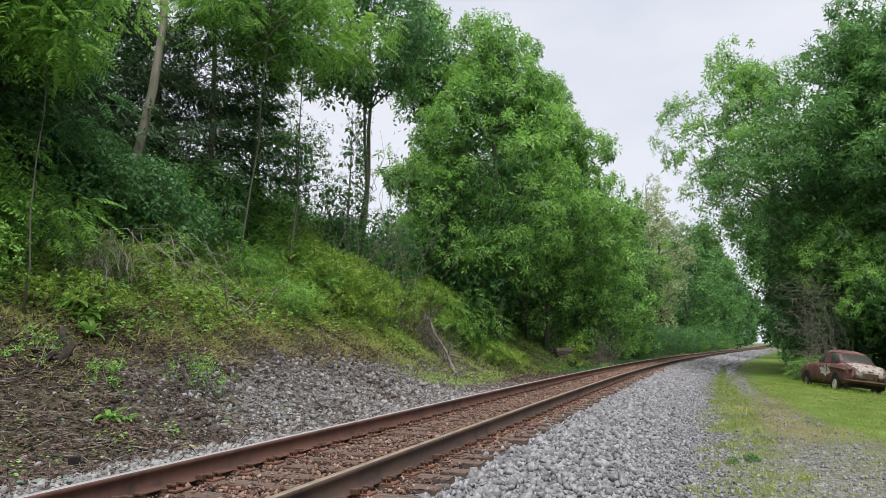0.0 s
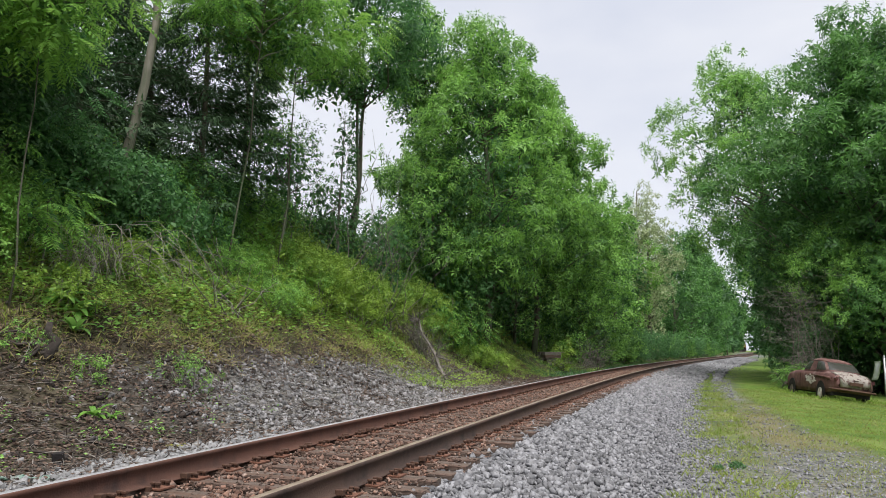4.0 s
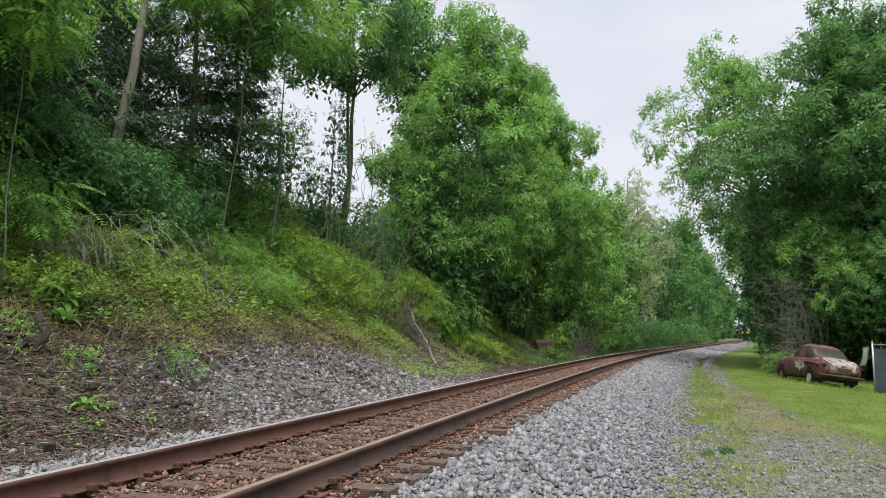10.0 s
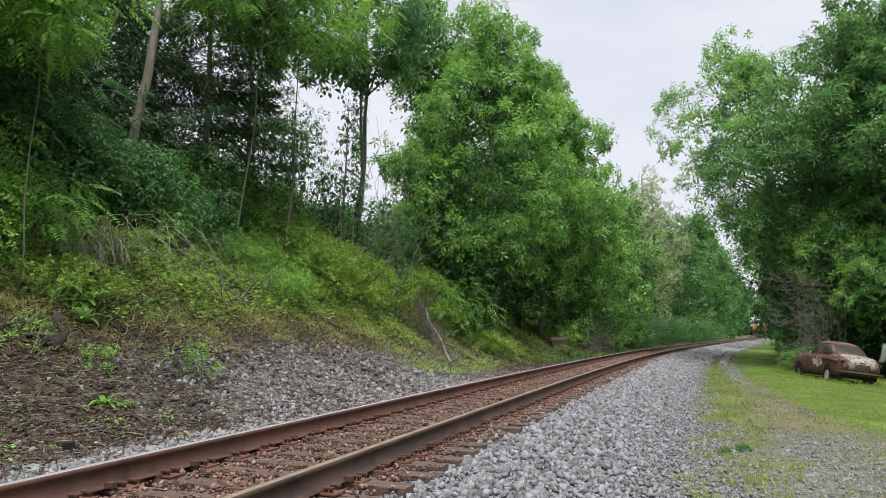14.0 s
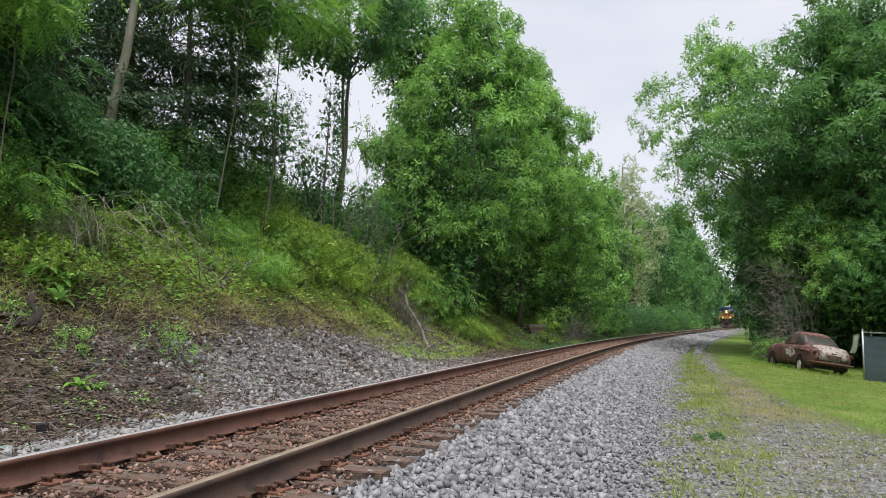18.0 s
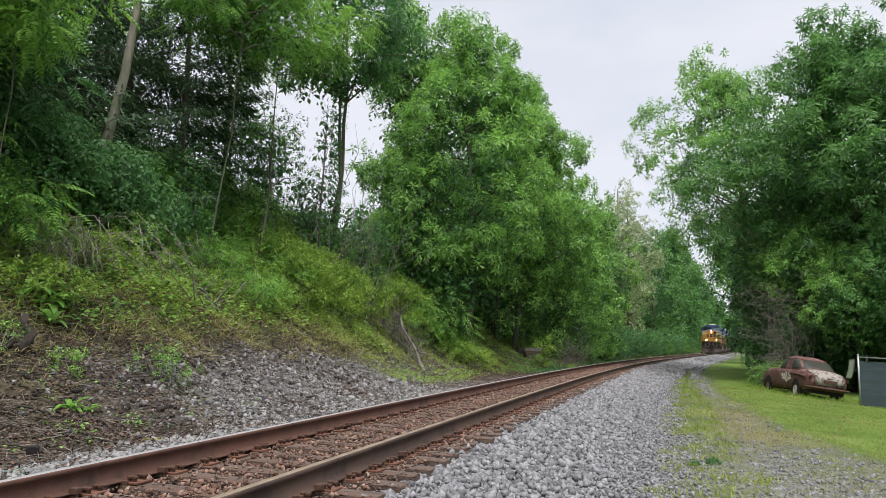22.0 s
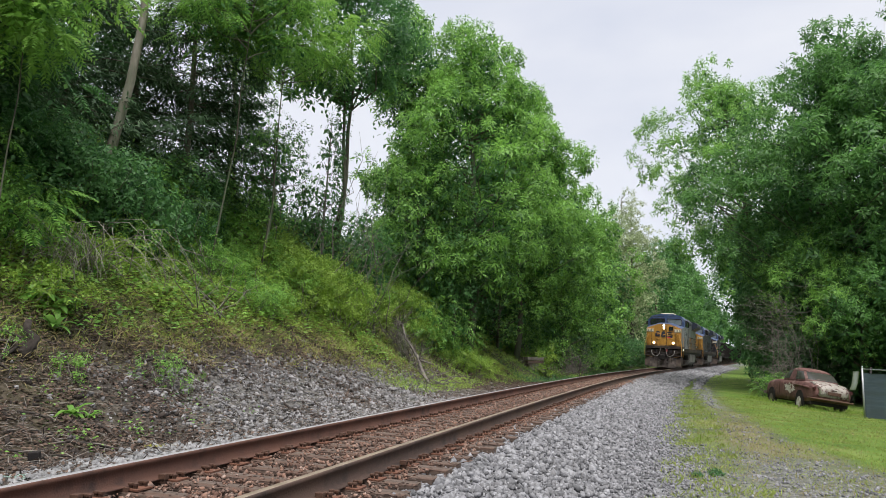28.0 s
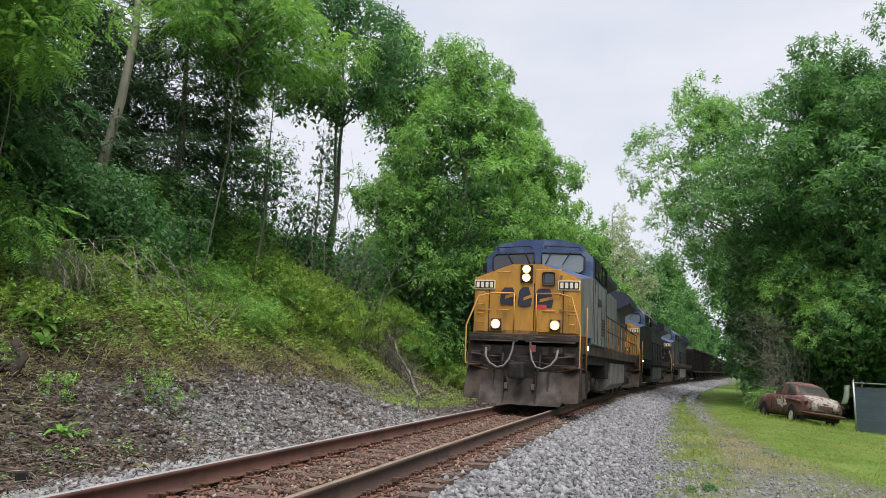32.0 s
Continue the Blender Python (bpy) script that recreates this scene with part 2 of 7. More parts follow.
def gz(x, y):
    return float(ground_z(np.array([x]), np.array([y]))[0])


def slope_spot(bearing, up):
    """Ground place where a sight line at a bearing and an elevation (degrees) meets the ground."""
    b = radians(bearing)
    d = np.arange(6, 90, 0.1)
    hit = ground_z(d * math.sin(b), d * math.cos(b)) >= EYE + d * math.tan(radians(up))
    k = int(np.argmax(hit))
    return d[k] * math.sin(b), d[k] * math.cos(b)


def ray_spot(bearing, d):
    """Ground place at a bearing (degrees right of the first view) and distance from the camera."""
    b = radians(bearing)
    return d * math.sin(b), d * math.cos(b)


# ---- mesh helpers ----
def mesh_of(name, verts, faces, mats, smooth_faces=False):
    me = bpy.data.meshes.new(name)
    verts, faces = np.asarray(verts, np.float32), np.asarray(faces, np.int32)
    k = faces.shape[1]
    me.vertices.add(len(verts))
    me.vertices.foreach_set("co", verts.ravel())
    me.loops.add(faces.size)
    me.loops.foreach_set("vertex_index", faces.ravel())
    me.polygons.add(len(faces))
    me.polygons.foreach_set("loop_start", np.arange(0, faces.size, k, dtype=np.int32))
    me.polygons.foreach_set("loop_total", np.full(len(faces), k, np.int32))
    if smooth_faces:
        me.polygons.foreach_set("use_smooth", np.ones(len(faces), bool))
    for m in mats if isinstance(mats, (list, tuple)) else [mats]:
        me.materials.append(m)
    me.update(calc_edges=True)
    return me


def part(name, bm, mat, parent=None, label="", smooth_faces=False):
    """Links a bmesh as one mesh object under a thing or a part."""
    me = bpy.data.meshes.new(name)
    bm.normal_update()
    if smooth_faces:
        for f in bm.faces:
            f.smooth = True
    bm.to_mesh(me)
    bm.free()
    for m in mat if isinstance(mat, (list, tuple)) else [mat]:
        me.materials.append(m)
    ob = new(name, me)
    ob.parent = parent
    if label:
        ob["label"] = label
    return ob


def thing(name, m=None):
    ob = new(name)
    ob.empty_display_size = 0.3
    if m is not None:
        ob.matrix_basis = m
    return ob


def box(bm, x0, x1, y0, y1, z0, z1, bevel=0.0, mat=0):
    r = bmesh.ops.create_cube(bm, size=1.0)
    vs = r["verts"]
    for v in vs:
        v.co = Vector(((x0 + x1) / 2 + v.co.x * (x1 - x0), (y0 + y1) / 2 + v.co.y * (y1 - y0), (z0 + z1) / 2 + v.co.z * (z1 - z0)))
    fs = {f for v in vs for f in v.link_faces}
    for f in fs:
        f.material_index = mat
    if bevel:
        es = list({e for v in vs for e in v.link_edges})
        r = bmesh.ops.bevel(bm, geom=es, offset=bevel, segments=2, affect="EDGES", profile=0.6)
        for f in r["faces"]:
            f.material_index = mat
    return bm


def B(*args, **kw):
    return box(bmesh.new(), *args, **kw)


def prism(bm, pts, axis, a, b, mat=0):
    """A solid with the outline pts in the plane across axis ('x', 'y', 'z'), from a to b along it."""
    def place(p, t):
        return {"x": (t, p[0], p[1]), "y": (p[0], t, p[1]), "z": (p[0], p[1], t)}[axis]
    va, vb = [bm.verts.new(place(p, a)) for p in pts], [bm.verts.new(place(p, b)) for p in pts]
    fs = [bm.faces.new(va), bm.faces.new(vb)]
    for i in range(len(pts)):
        j = (i + 1) % len(pts)
        fs.append(bm.faces.new((va[i], va[j], vb[j], vb[i])))
    for f in fs:
        f.material_index = mat
    bmesh.ops.recalc_face_normals(bm, faces=fs)
    return bm


def tube(bm, pts, r0, r1=None, sides=6, cap=True, mat=0):
    """A tapering round bar along pts."""
    r1 = r0 if r1 is None else r1
    pts = [Vector(p) for p in pts]
    rings = []
    for i, p in enumerate(pts):
        d = (pts[min(i + 1, len(pts) - 1)] - pts[max(i - 1, 0)]).normalized()
        u = d.cross(Vector((0.13, 0.27, 1.0) if abs(d.z) < 0.9 else (1, 0.2, 0.1))).normalized()
        w = d.cross(u)
        r = r0 + (r1 - r0) * i / max(1, len(pts) - 1)
        rings.append([bm.verts.new(p + (u * math.cos(k * 6.2832 / sides) + w * math.sin(k * 6.2832 / sides)) * r) for k in range(sides)])
    for a, b in zip(rings, rings[1:]):
        for k in range(sides):
            f = bm.faces.new((a[k], a[(k + 1) % sides], b[(k + 1) % sides], b[k]))
            f.material_index, f.smooth = mat, True
    if cap:
        for ring in (rings[0][::-1], rings[-1]):
            bm.faces.new(ring).material_index = mat
    return bm


def disc(bm, c, r, axis, depth, sides=20, mat=0):
    """A short cylinder with centre c along axis."""
    c = Vector(c)
    d = {"x": Vector((depth / 2, 0, 0)), "y": Vector((0, depth / 2, 0)), "z": Vector((0, 0, depth / 2))}[axis]
    return tube(bm, [c - d, c + d], r, r, sides, True, mat)


# ---- ground ----
def ground_material():
    m = bpy.data.materials.new("ground_soil_gravel_grass")
    m.use_nodes = True
    n, l = m.node_tree.nodes, m.node_tree.links
    b = n["Principled BSDF"]
    b.inputs["Roughness"].default_value = 0.95
    b.inputs["Specular IOR Level"].default_value = 0.2
    at = n.new("ShaderNodeVertexColor")
    at.layer_name = "cover"
    sp = n.new("ShaderNodeSeparateColor")
    l.new(at.outputs["Color"], sp.inputs["Color"])
    tc = n.new("ShaderNodeTexCoord")

    def mixed(scale, cols, detail=6.0):
        t = n.new("ShaderNodeTexNoise")
        t.inputs["Scale"].default_value, t.inputs["Detail"].default_value = scale, detail
        l.new(tc.outputs["Object"], t.inputs["Vector"])
        r = n.new("ShaderNodeValToRGB")
        while len(r.color_ramp.elements) < len(cols):
            r.color_ramp.elements.new(0.5)
        for i, c in enumerate(cols):
            r.color_ramp.elements[i].position = 0.3 + 0.4 * i / (len(cols) - 1)
            r.color_ramp.elements[i].color = (*c, 1)
        l.new(t.outputs["Fac"], r.inputs["Fac"])
        return r.outputs["Color"]

    def stones(scale):
        v = n.new("ShaderNodeTexVoronoi")
        v.inputs["Scale"].default_value = scale
        l.new(tc.outputs["Object"], v.inputs["Vector"])
        r = n.new("ShaderNodeValToRGB")
        r.color_ramp.elements[0].position, r.color_ramp.elements[0].color = 0.0, (0.05, 0.049, 0.05, 1)
        r.color_ramp.elements[1].position, r.color_ramp.elements[1].color = 1.0, (0.26, 0.26, 0.27, 1)
        bw = n.new("ShaderNodeSeparateColor")
        l.new(v.outputs["Color"], bw.inputs["Color"])
        l.new(bw.outputs["Red"], r.inputs["Fac"])
        return r.outputs["Color"], v.outputs["Distance"]

    soil = mixed(11, [(0.012, 0.009, 0.007), (0.034, 0.026, 0.021), (0.095, 0.076, 0.062)], 10.0)
    gravel, edge = stones(24)
    grass = mixed(0.9, [(0.058, 0.105, 0.016), (0.092, 0.155, 0.024), (0.16, 0.19, 0.055)], 10.0)
    dry = mixed(9, [(0.10, 0.105, 0.04), (0.19, 0.165, 0.10), (0.14, 0.15, 0.045)])
    col = soil
    for src, chan in ((gravel, "Red"), (grass, "Green"), (dry, "Blue")):
        mx = n.new("ShaderNodeMixRGB")
        l.new(sp.outputs[chan], mx.inputs["Fac"])
        l.new(col, mx.inputs["Color1"])
        l.new(src, mx.inputs["Color2"])
        col = mx.outputs["Color"]
    l.new(col, b.inputs["Base Color"])
    t = n.new("ShaderNodeTexNoise")
    t.inputs["Scale"].default_value, t.inputs["Detail"].default_value = 30, 5
    l.new(tc.outputs["Object"], t.inputs["Vector"])
    bp = n.new("ShaderNodeBump")
    bp.inputs["Strength"].default_value, bp.inputs["Distance"].default_value = 0.7, 0.03
    l.new(t.outputs["Fac"], bp.inputs["Height"])
    l.new(bp.outputs["Normal"], b.inputs["Normal"])
    return m


def cover(x, y):
    """Shares of gravel, grass and dry grass at places x, y."""
    s, n = along(x, y)
    w = wobble(x, y, 3.5, 7) + 0.6 * wobble(x, y, 1.1, 8)
    # right of the track: ballast and gravel, a grassy strip, a worn lane, the lawn
    strip = np.interp(s, [0, 10, 33, 58, 140], [3.9, 3.7, 3.35, 2.95, 2.6]) + 0.16 * w
    lane = np.interp(s, [0, 18, 40, 60, 140], [4.9, 4.7, 4.35, 4.0, 3.4]) + 0.15 * w
    lawn = np.interp(s, [0, 8, 14, 17, 20, 28, 60, 140], [9.5, 8.0, 6.5, 5.95, 5.65, 5.2, 5.0, 4.2]) + 0.16 * w
    g_lawn = smooth(lawn - 0.35, lawn + 0.25, n)
    between = smooth(strip - 0.2, strip + 0.5, n) * (1 - g_lawn)
    # wheel tracks worn down to the gravel, and one bald tan patch between them
    worn = np.exp(-((n - 4.85 - 0.1 * w) / 0.32) ** 2) * 0.3 * smooth(15.5, 11.5, s) + np.exp(-((n - np.interp(s, [25, 60, 140], [4.75, 3.7, 3.1])) / 0.34) ** 2) * smooth(23, 27, s)
    bald = np.exp(-((n - 4.95) / 0.4) ** 2 - ((s - 18.5) / 3.6) ** 2)
    g_strip = between * (1 - smooth(4.3, 4.9, n) * (0.4 - 0.15 * smooth(22, 28, s))) * np.clip(0.8 + 0.45 * w, 0, 1) * (1 - 0.75 * smooth(17, 11, s + w))
    grass = np.clip(g_strip * (1 - 0.9 * np.clip(worn, 0, 1)) * (1 - 0.8 * bald) + g_lawn, 0, 1)
    gravel = np.where(n > 0, 1 - 0.75 * between * (1 - np.clip(worn, 0, 1)) * (0.35 + 0.65 * smooth(11, 17, s + 2 * w)), 0) * (1 - g_lawn)
    dry = between * np.clip(0.28 + 0.45 * w, 0, 1) * (1 - 0.9 * np.clip(worn, 0, 1)) * smooth(36, 24, s) * (0.35 + 0.65 * smooth(12, 17, s)) + 0.75 * bald
    bare = smooth(0.55, 0.9, wobble(x, y, 4.5, 11)) * g_lawn * smooth(30, 10, s)
    dry = np.clip(dry + 0.7 * bare, 0, 0.8)
    # left: stones on the foot of the bank, green above
    z = ground_z(x, y)
    apron = smooth(0.95, 0.35, z + 0.3 * w) * smooth(10, 14, s) * (1 - smooth(22, 29, s)) * (0.62 + 0.3 * w) + smooth(-3.0, -2.3, n)
    gravel = np.where(n < 0, np.clip(apron, 0, 1), gravel)
    up = np.clip(smooth(0.7, 1.9, z + 0.4 * w) + smooth(40, 60, s) * smooth(-3, -4, n), 0, 1)
    grass = np.where(n < 0, 0.75 * up, grass)
    dry = np.where(n < 0, 0.25 * smooth(-3, -4, n) * (0.5 + 0.5 * w), dry)
    return np.stack([np.clip(gravel, 0, 1), np.clip(grass, 0, 1), np.clip(dry, 0, 1)], -1)


def graded(a, b, step, far, growth):
    """Grid lines: even steps from a to b, then wider and wider out to far."""
    v = list(np.arange(a, b, step))
    d, lo, hi = step, [], []
    p = v[-1]
    while p < far:
        d *= growth
        p += d
        hi.append(p)
    d, p = step, v[0]
    while p > -far:
        d *= growth
        p -= d
        lo.append(p)
    return np.array(lo[::-1] + v + hi)


def build_ground():
    gx, gy = graded(-16, 18, 0.25, 1500, 1.08), graded(1, 34, 0.27, 1500, 1.07)
    X, Y = np.meshgrid(gx, gy)
    Z = ground_z(X.ravel(), Y.ravel())
    far = np.hypot(X.ravel(), Y.ravel())
    Z = np.where(far > 500, -0.7, Z)
    v = np.stack([X.ravel(), Y.ravel(), Z], 1)
    nx, ny = len(gx), len(gy)
    i = (np.arange(ny - 1)[:, None] * nx + np.arange(nx - 1)).ravel()
    me = mesh_of("ground", v, np.stack([i, i + 1, i + nx + 1, i + nx], 1), ground_material(), True)
    c = cover(X.ravel(), Y.ravel())
    ca = me.color_attributes.new("cover", "FLOAT_COLOR", "POINT")
    ca.data.foreach_set("color", np.concatenate([c, np.ones((len(c), 1))], 1).astype(np.float32).ravel())
    tagged(new("ground", me), "earth with grey gravel, mown grass and a wooded bank", "ground", kind="structure")


build_ground()


# ---- railway track ----
TIE_STEP, TIE_TOP = 0.495, -0.185


def rail_mesh(name, off, mats, s0, s1):
    """A rail swept along the line: rounded head, web and foot."""
    s = np.concatenate([np.arange(s0, 60, 0.5), np.arange(60, s1, 2.0)])
    ring = [(0.03, 0.0), (0.037, -0.008), (0.0375, -0.034), (0.01, -0.05), (0.009, -0.155), (0.076, -0.173), (0.076, -0.185), (-0.076, -0.185), (-0.076, -0.173), (-0.009, -0.155), (-0.01, -0.05), (-0.0375, -0.034), (-0.037, -0.008), (-0.03, 0.0)]
    k = len(ring)
    v = np.zeros((len(s), k, 3))
    for j, (dn, dz) in enumerate(ring):
        n = off + dn
        x, y, a = on_line(s, n)
        v[:, j] = np.stack([x, y, dz - TILT * n + 0 * s], 1)
    i = (np.arange(len(s) - 1)[:, None] * k + np.arange(k)).ravel()
    jn = (np.arange(len(s) - 1)[:, None] * k + (np.arange(k) + 1) % k).ravel()
    me = mesh_of(name, v.reshape(-1, 3), np.stack([i, jn, jn + k, i + k], 1), mats)
    mi = np.tile(np.array([0] * (k - 1) + [1], np.int32), len(s) - 1)
    me.polygons.foreach_set("material_index", mi)
    return me


def build_track():
    tr = tagged(thing("railway_track"), "single rusty railway track on timber ties in ballast", "railway track", kind="structure")
    tr["kind"] = "structure"
    for name, off, mats, lab in (("rail", -0.7525, (M_RAIL, M_RAILTOP), "rusty steel rail with a shiny head"), ("rail", 0.7525, (M_RAIL_DARK, M_RAILTAN), "dark brown steel rail with a dull head")):
        ob = new(name, rail_mesh(name, off, list(mats), -20, 740))
        ob.parent = tr
        ob["label"] = lab
    rng = random.Random(5)
    tie_meshes = []
    for k in range(4):
        bm = B(-1.3, 1.3, -0.115, 0.115, -0.18, 0, bevel=0.006)
        for v in bm.verts:
            v.co.z += 0.006 * math.sin(v.co.x * (2 + k) + k) if v.co.z > -0.05 else 0
            v.co.y += 0.008 * math.sin(v.co.x * 3 + 2 * k)
        me = bpy.data.meshes.new("tie")
        bm.to_mesh(me), bm.free()
        me.materials.append(M_TIE)
        tie_meshes.append(me)
    bm = bmesh.new()
    box(bm, -0.2, 0.2, -0.095, 0.095, 0.0, 0.018, 0.004)
    for sx in (-0.105, 0.105, -0.15, 0.15):
        for sy in (-0.06, 0.06):
            box(bm, sx - 0.012, sx + 0.012, sy - 0.012, sy + 0.012, 0.01, 0.045, mat=1)
            box(bm, sx - 0.02, sx + 0.02, sy - 0.02, sy + 0.02, 0.04, 0.062, 0.006, mat=1)
    plate = bpy.data.meshes.new("tie_plate")
    bm.to_mesh(plate), bm.free()
    plate.materials.append(M_PLATE), plate.materials.append(M_SPIKE)
    bm = bmesh.new()
    box(bm, -0.12, 0.12, -0.03, 0.0, -0.035, 0.012, 0.006)
    box(bm, 0.06, 0.13, -0.045, 0.015, 0.0, 0.05, 0.008)
    anchor = bpy.data.meshes.new("rail_anchor")
    bm.to_mesh(anchor), bm.free()
    anchor.materials.append(M_SPIKE)
    far_v, far_f = [], []
    for i in range(-8, 1400):
        s = i * TIE_STEP
        if s > 560:
            break
        ds, dn, da = rng.uniform(-0.03, 0.03), rng.uniform(-0.06, 0.06), rng.uniform(-1.4, 1.4)
        x, y, a = on_line(s + ds, dn)
        m = pose(x, y, TIE_TOP - 0.02, 0, math.degrees(math.atan(TILT)), -math.degrees(a) + da)
        if i < 150:
            tie = new("tie", tie_meshes[i % 4])
            tie.parent, tie.matrix_basis = tr, m
            if i < 60:
                for off in (-0.7525, 0.7525):
                    x, y, a = on_line(s + ds, off)
                    p = new("tie_plate", plate)
                    p.parent = tr
                    p.matrix_basis = pose(x, y, TIE_TOP - TILT * off - 0.017, 0, math.degrees(math.atan(TILT)), -math.degrees(a))
                    if rng.random() < 0.7:
                        x, y, a = on_line(s + ds + (0.14 if rng.random() < 0.5 else -0.12), off)
                        q = new("rail_anchor", anchor)
                        q.parent = tr
                        q.matrix_basis = pose(x, y, TIE_TOP - TILT * off, 0, 0, -math.degrees(a) + (180 if rng.random() < 0.5 else 0))
        else:
            b = len(far_v)
            for cx, cy, cz in ((-1.3, -0.115, 0), (1.3, -0.115, 0), (1.3, 0.115, 0), (-1.3, 0.115, 0), (-1.3, -0.115, -0.15), (1.3, -0.115, -0.15), (1.3, 0.115, -0.15), (-1.3, 0.115, -0.15)):
                far_v.append(m @ Vector((cx, cy, cz)))
            for f in ((0, 1, 2, 3), (0, 4, 5, 1), (1, 5, 6, 2), (2, 6, 7, 3), (3, 7, 4, 0)):
                far_f.append([b + q for q in f])
    ob = new("far_ties", mesh_of("far_ties", far_v, far_f, M_TIE))
    ob.parent = tr
    ob["kind"] = "stuff"


# ---- stones ----
def ico(coarse=False):
    if coarse:
        return np.array([(x, y, z) for x in (-0.7, 0.7) for y in (-0.7, 0.7) for z in (-0.7, 0.7)]), np.array([(0, 1, 3, 2), (4, 6, 7, 5), (0, 4, 5, 1), (2, 3, 7, 6), (0, 2, 6, 4), (1, 5, 7, 3)])
    bm = bmesh.new()
    bmesh.ops.create_icosphere(bm, subdivisions=1, radius=1.0)
    v = np.array([x.co[:] for x in bm.verts])
    f = np.array([[q.index for q in x.verts] for x in bm.faces])
    bm.free()
    return v, f


def stones(name, xs, ys, zs, size, mat, rng, coarse=False):
    """Many angular stones as one mesh; size: an array of radii."""
    iv, fv = ico(coarse)
    n = len(xs)
    q = rng.normal(size=(n, 4))
    q /= np.linalg.norm(q, axis=1)[:, None]
    w, a, b, c = q.T
    R = np.stack([1 - 2 * (b * b + c * c), 2 * (a * b - c * w), 2 * (a * c + b * w), 2 * (a * b + c * w), 1 - 2 * (a * a + c * c), 2 * (b * c - a * w), 2 * (a * c - b * w), 2 * (b * c + a * w), 1 - 2 * (a * a + b * b)], 1).reshape(n, 3, 3)
    jag = 1 + rng.uniform(-0.4, 0.34, (n, len(iv), 1))
    v = iv[None] * jag * (size[:, None] * rng.uniform(0.42, 1.35, (n, 3)))[:, None, :]
    v = np.einsum("nij,nkj->nki", R, v) + np.stack([xs, ys, zs], 1)[:, None, :]
    f = fv[None] + (np.arange(n) * len(iv))[:, None, None]
    ob = new(name, mesh_of(name, v.reshape(-1, 3), f.reshape(-1, fv.shape[1]), mat))
    return ob


def scatter_line(rng, count, s0, s1, n0, n1, power=1.0):
    s = s0 + (s1 - s0) * rng.uniform(0, 1, count) ** power
    n = rng.uniform(n0, n1, count)
    x, y, _ = on_line(s, n)
    return x, y, s, n


M_STONE_CLEAN = material("clean_pale_stone", [(0.11, 0.11, 0.112), (0.22, 0.22, 0.222), (0.17, 0.167, 0.165)], 14, 0.9, 0, 0.3, 70, island=0.4)


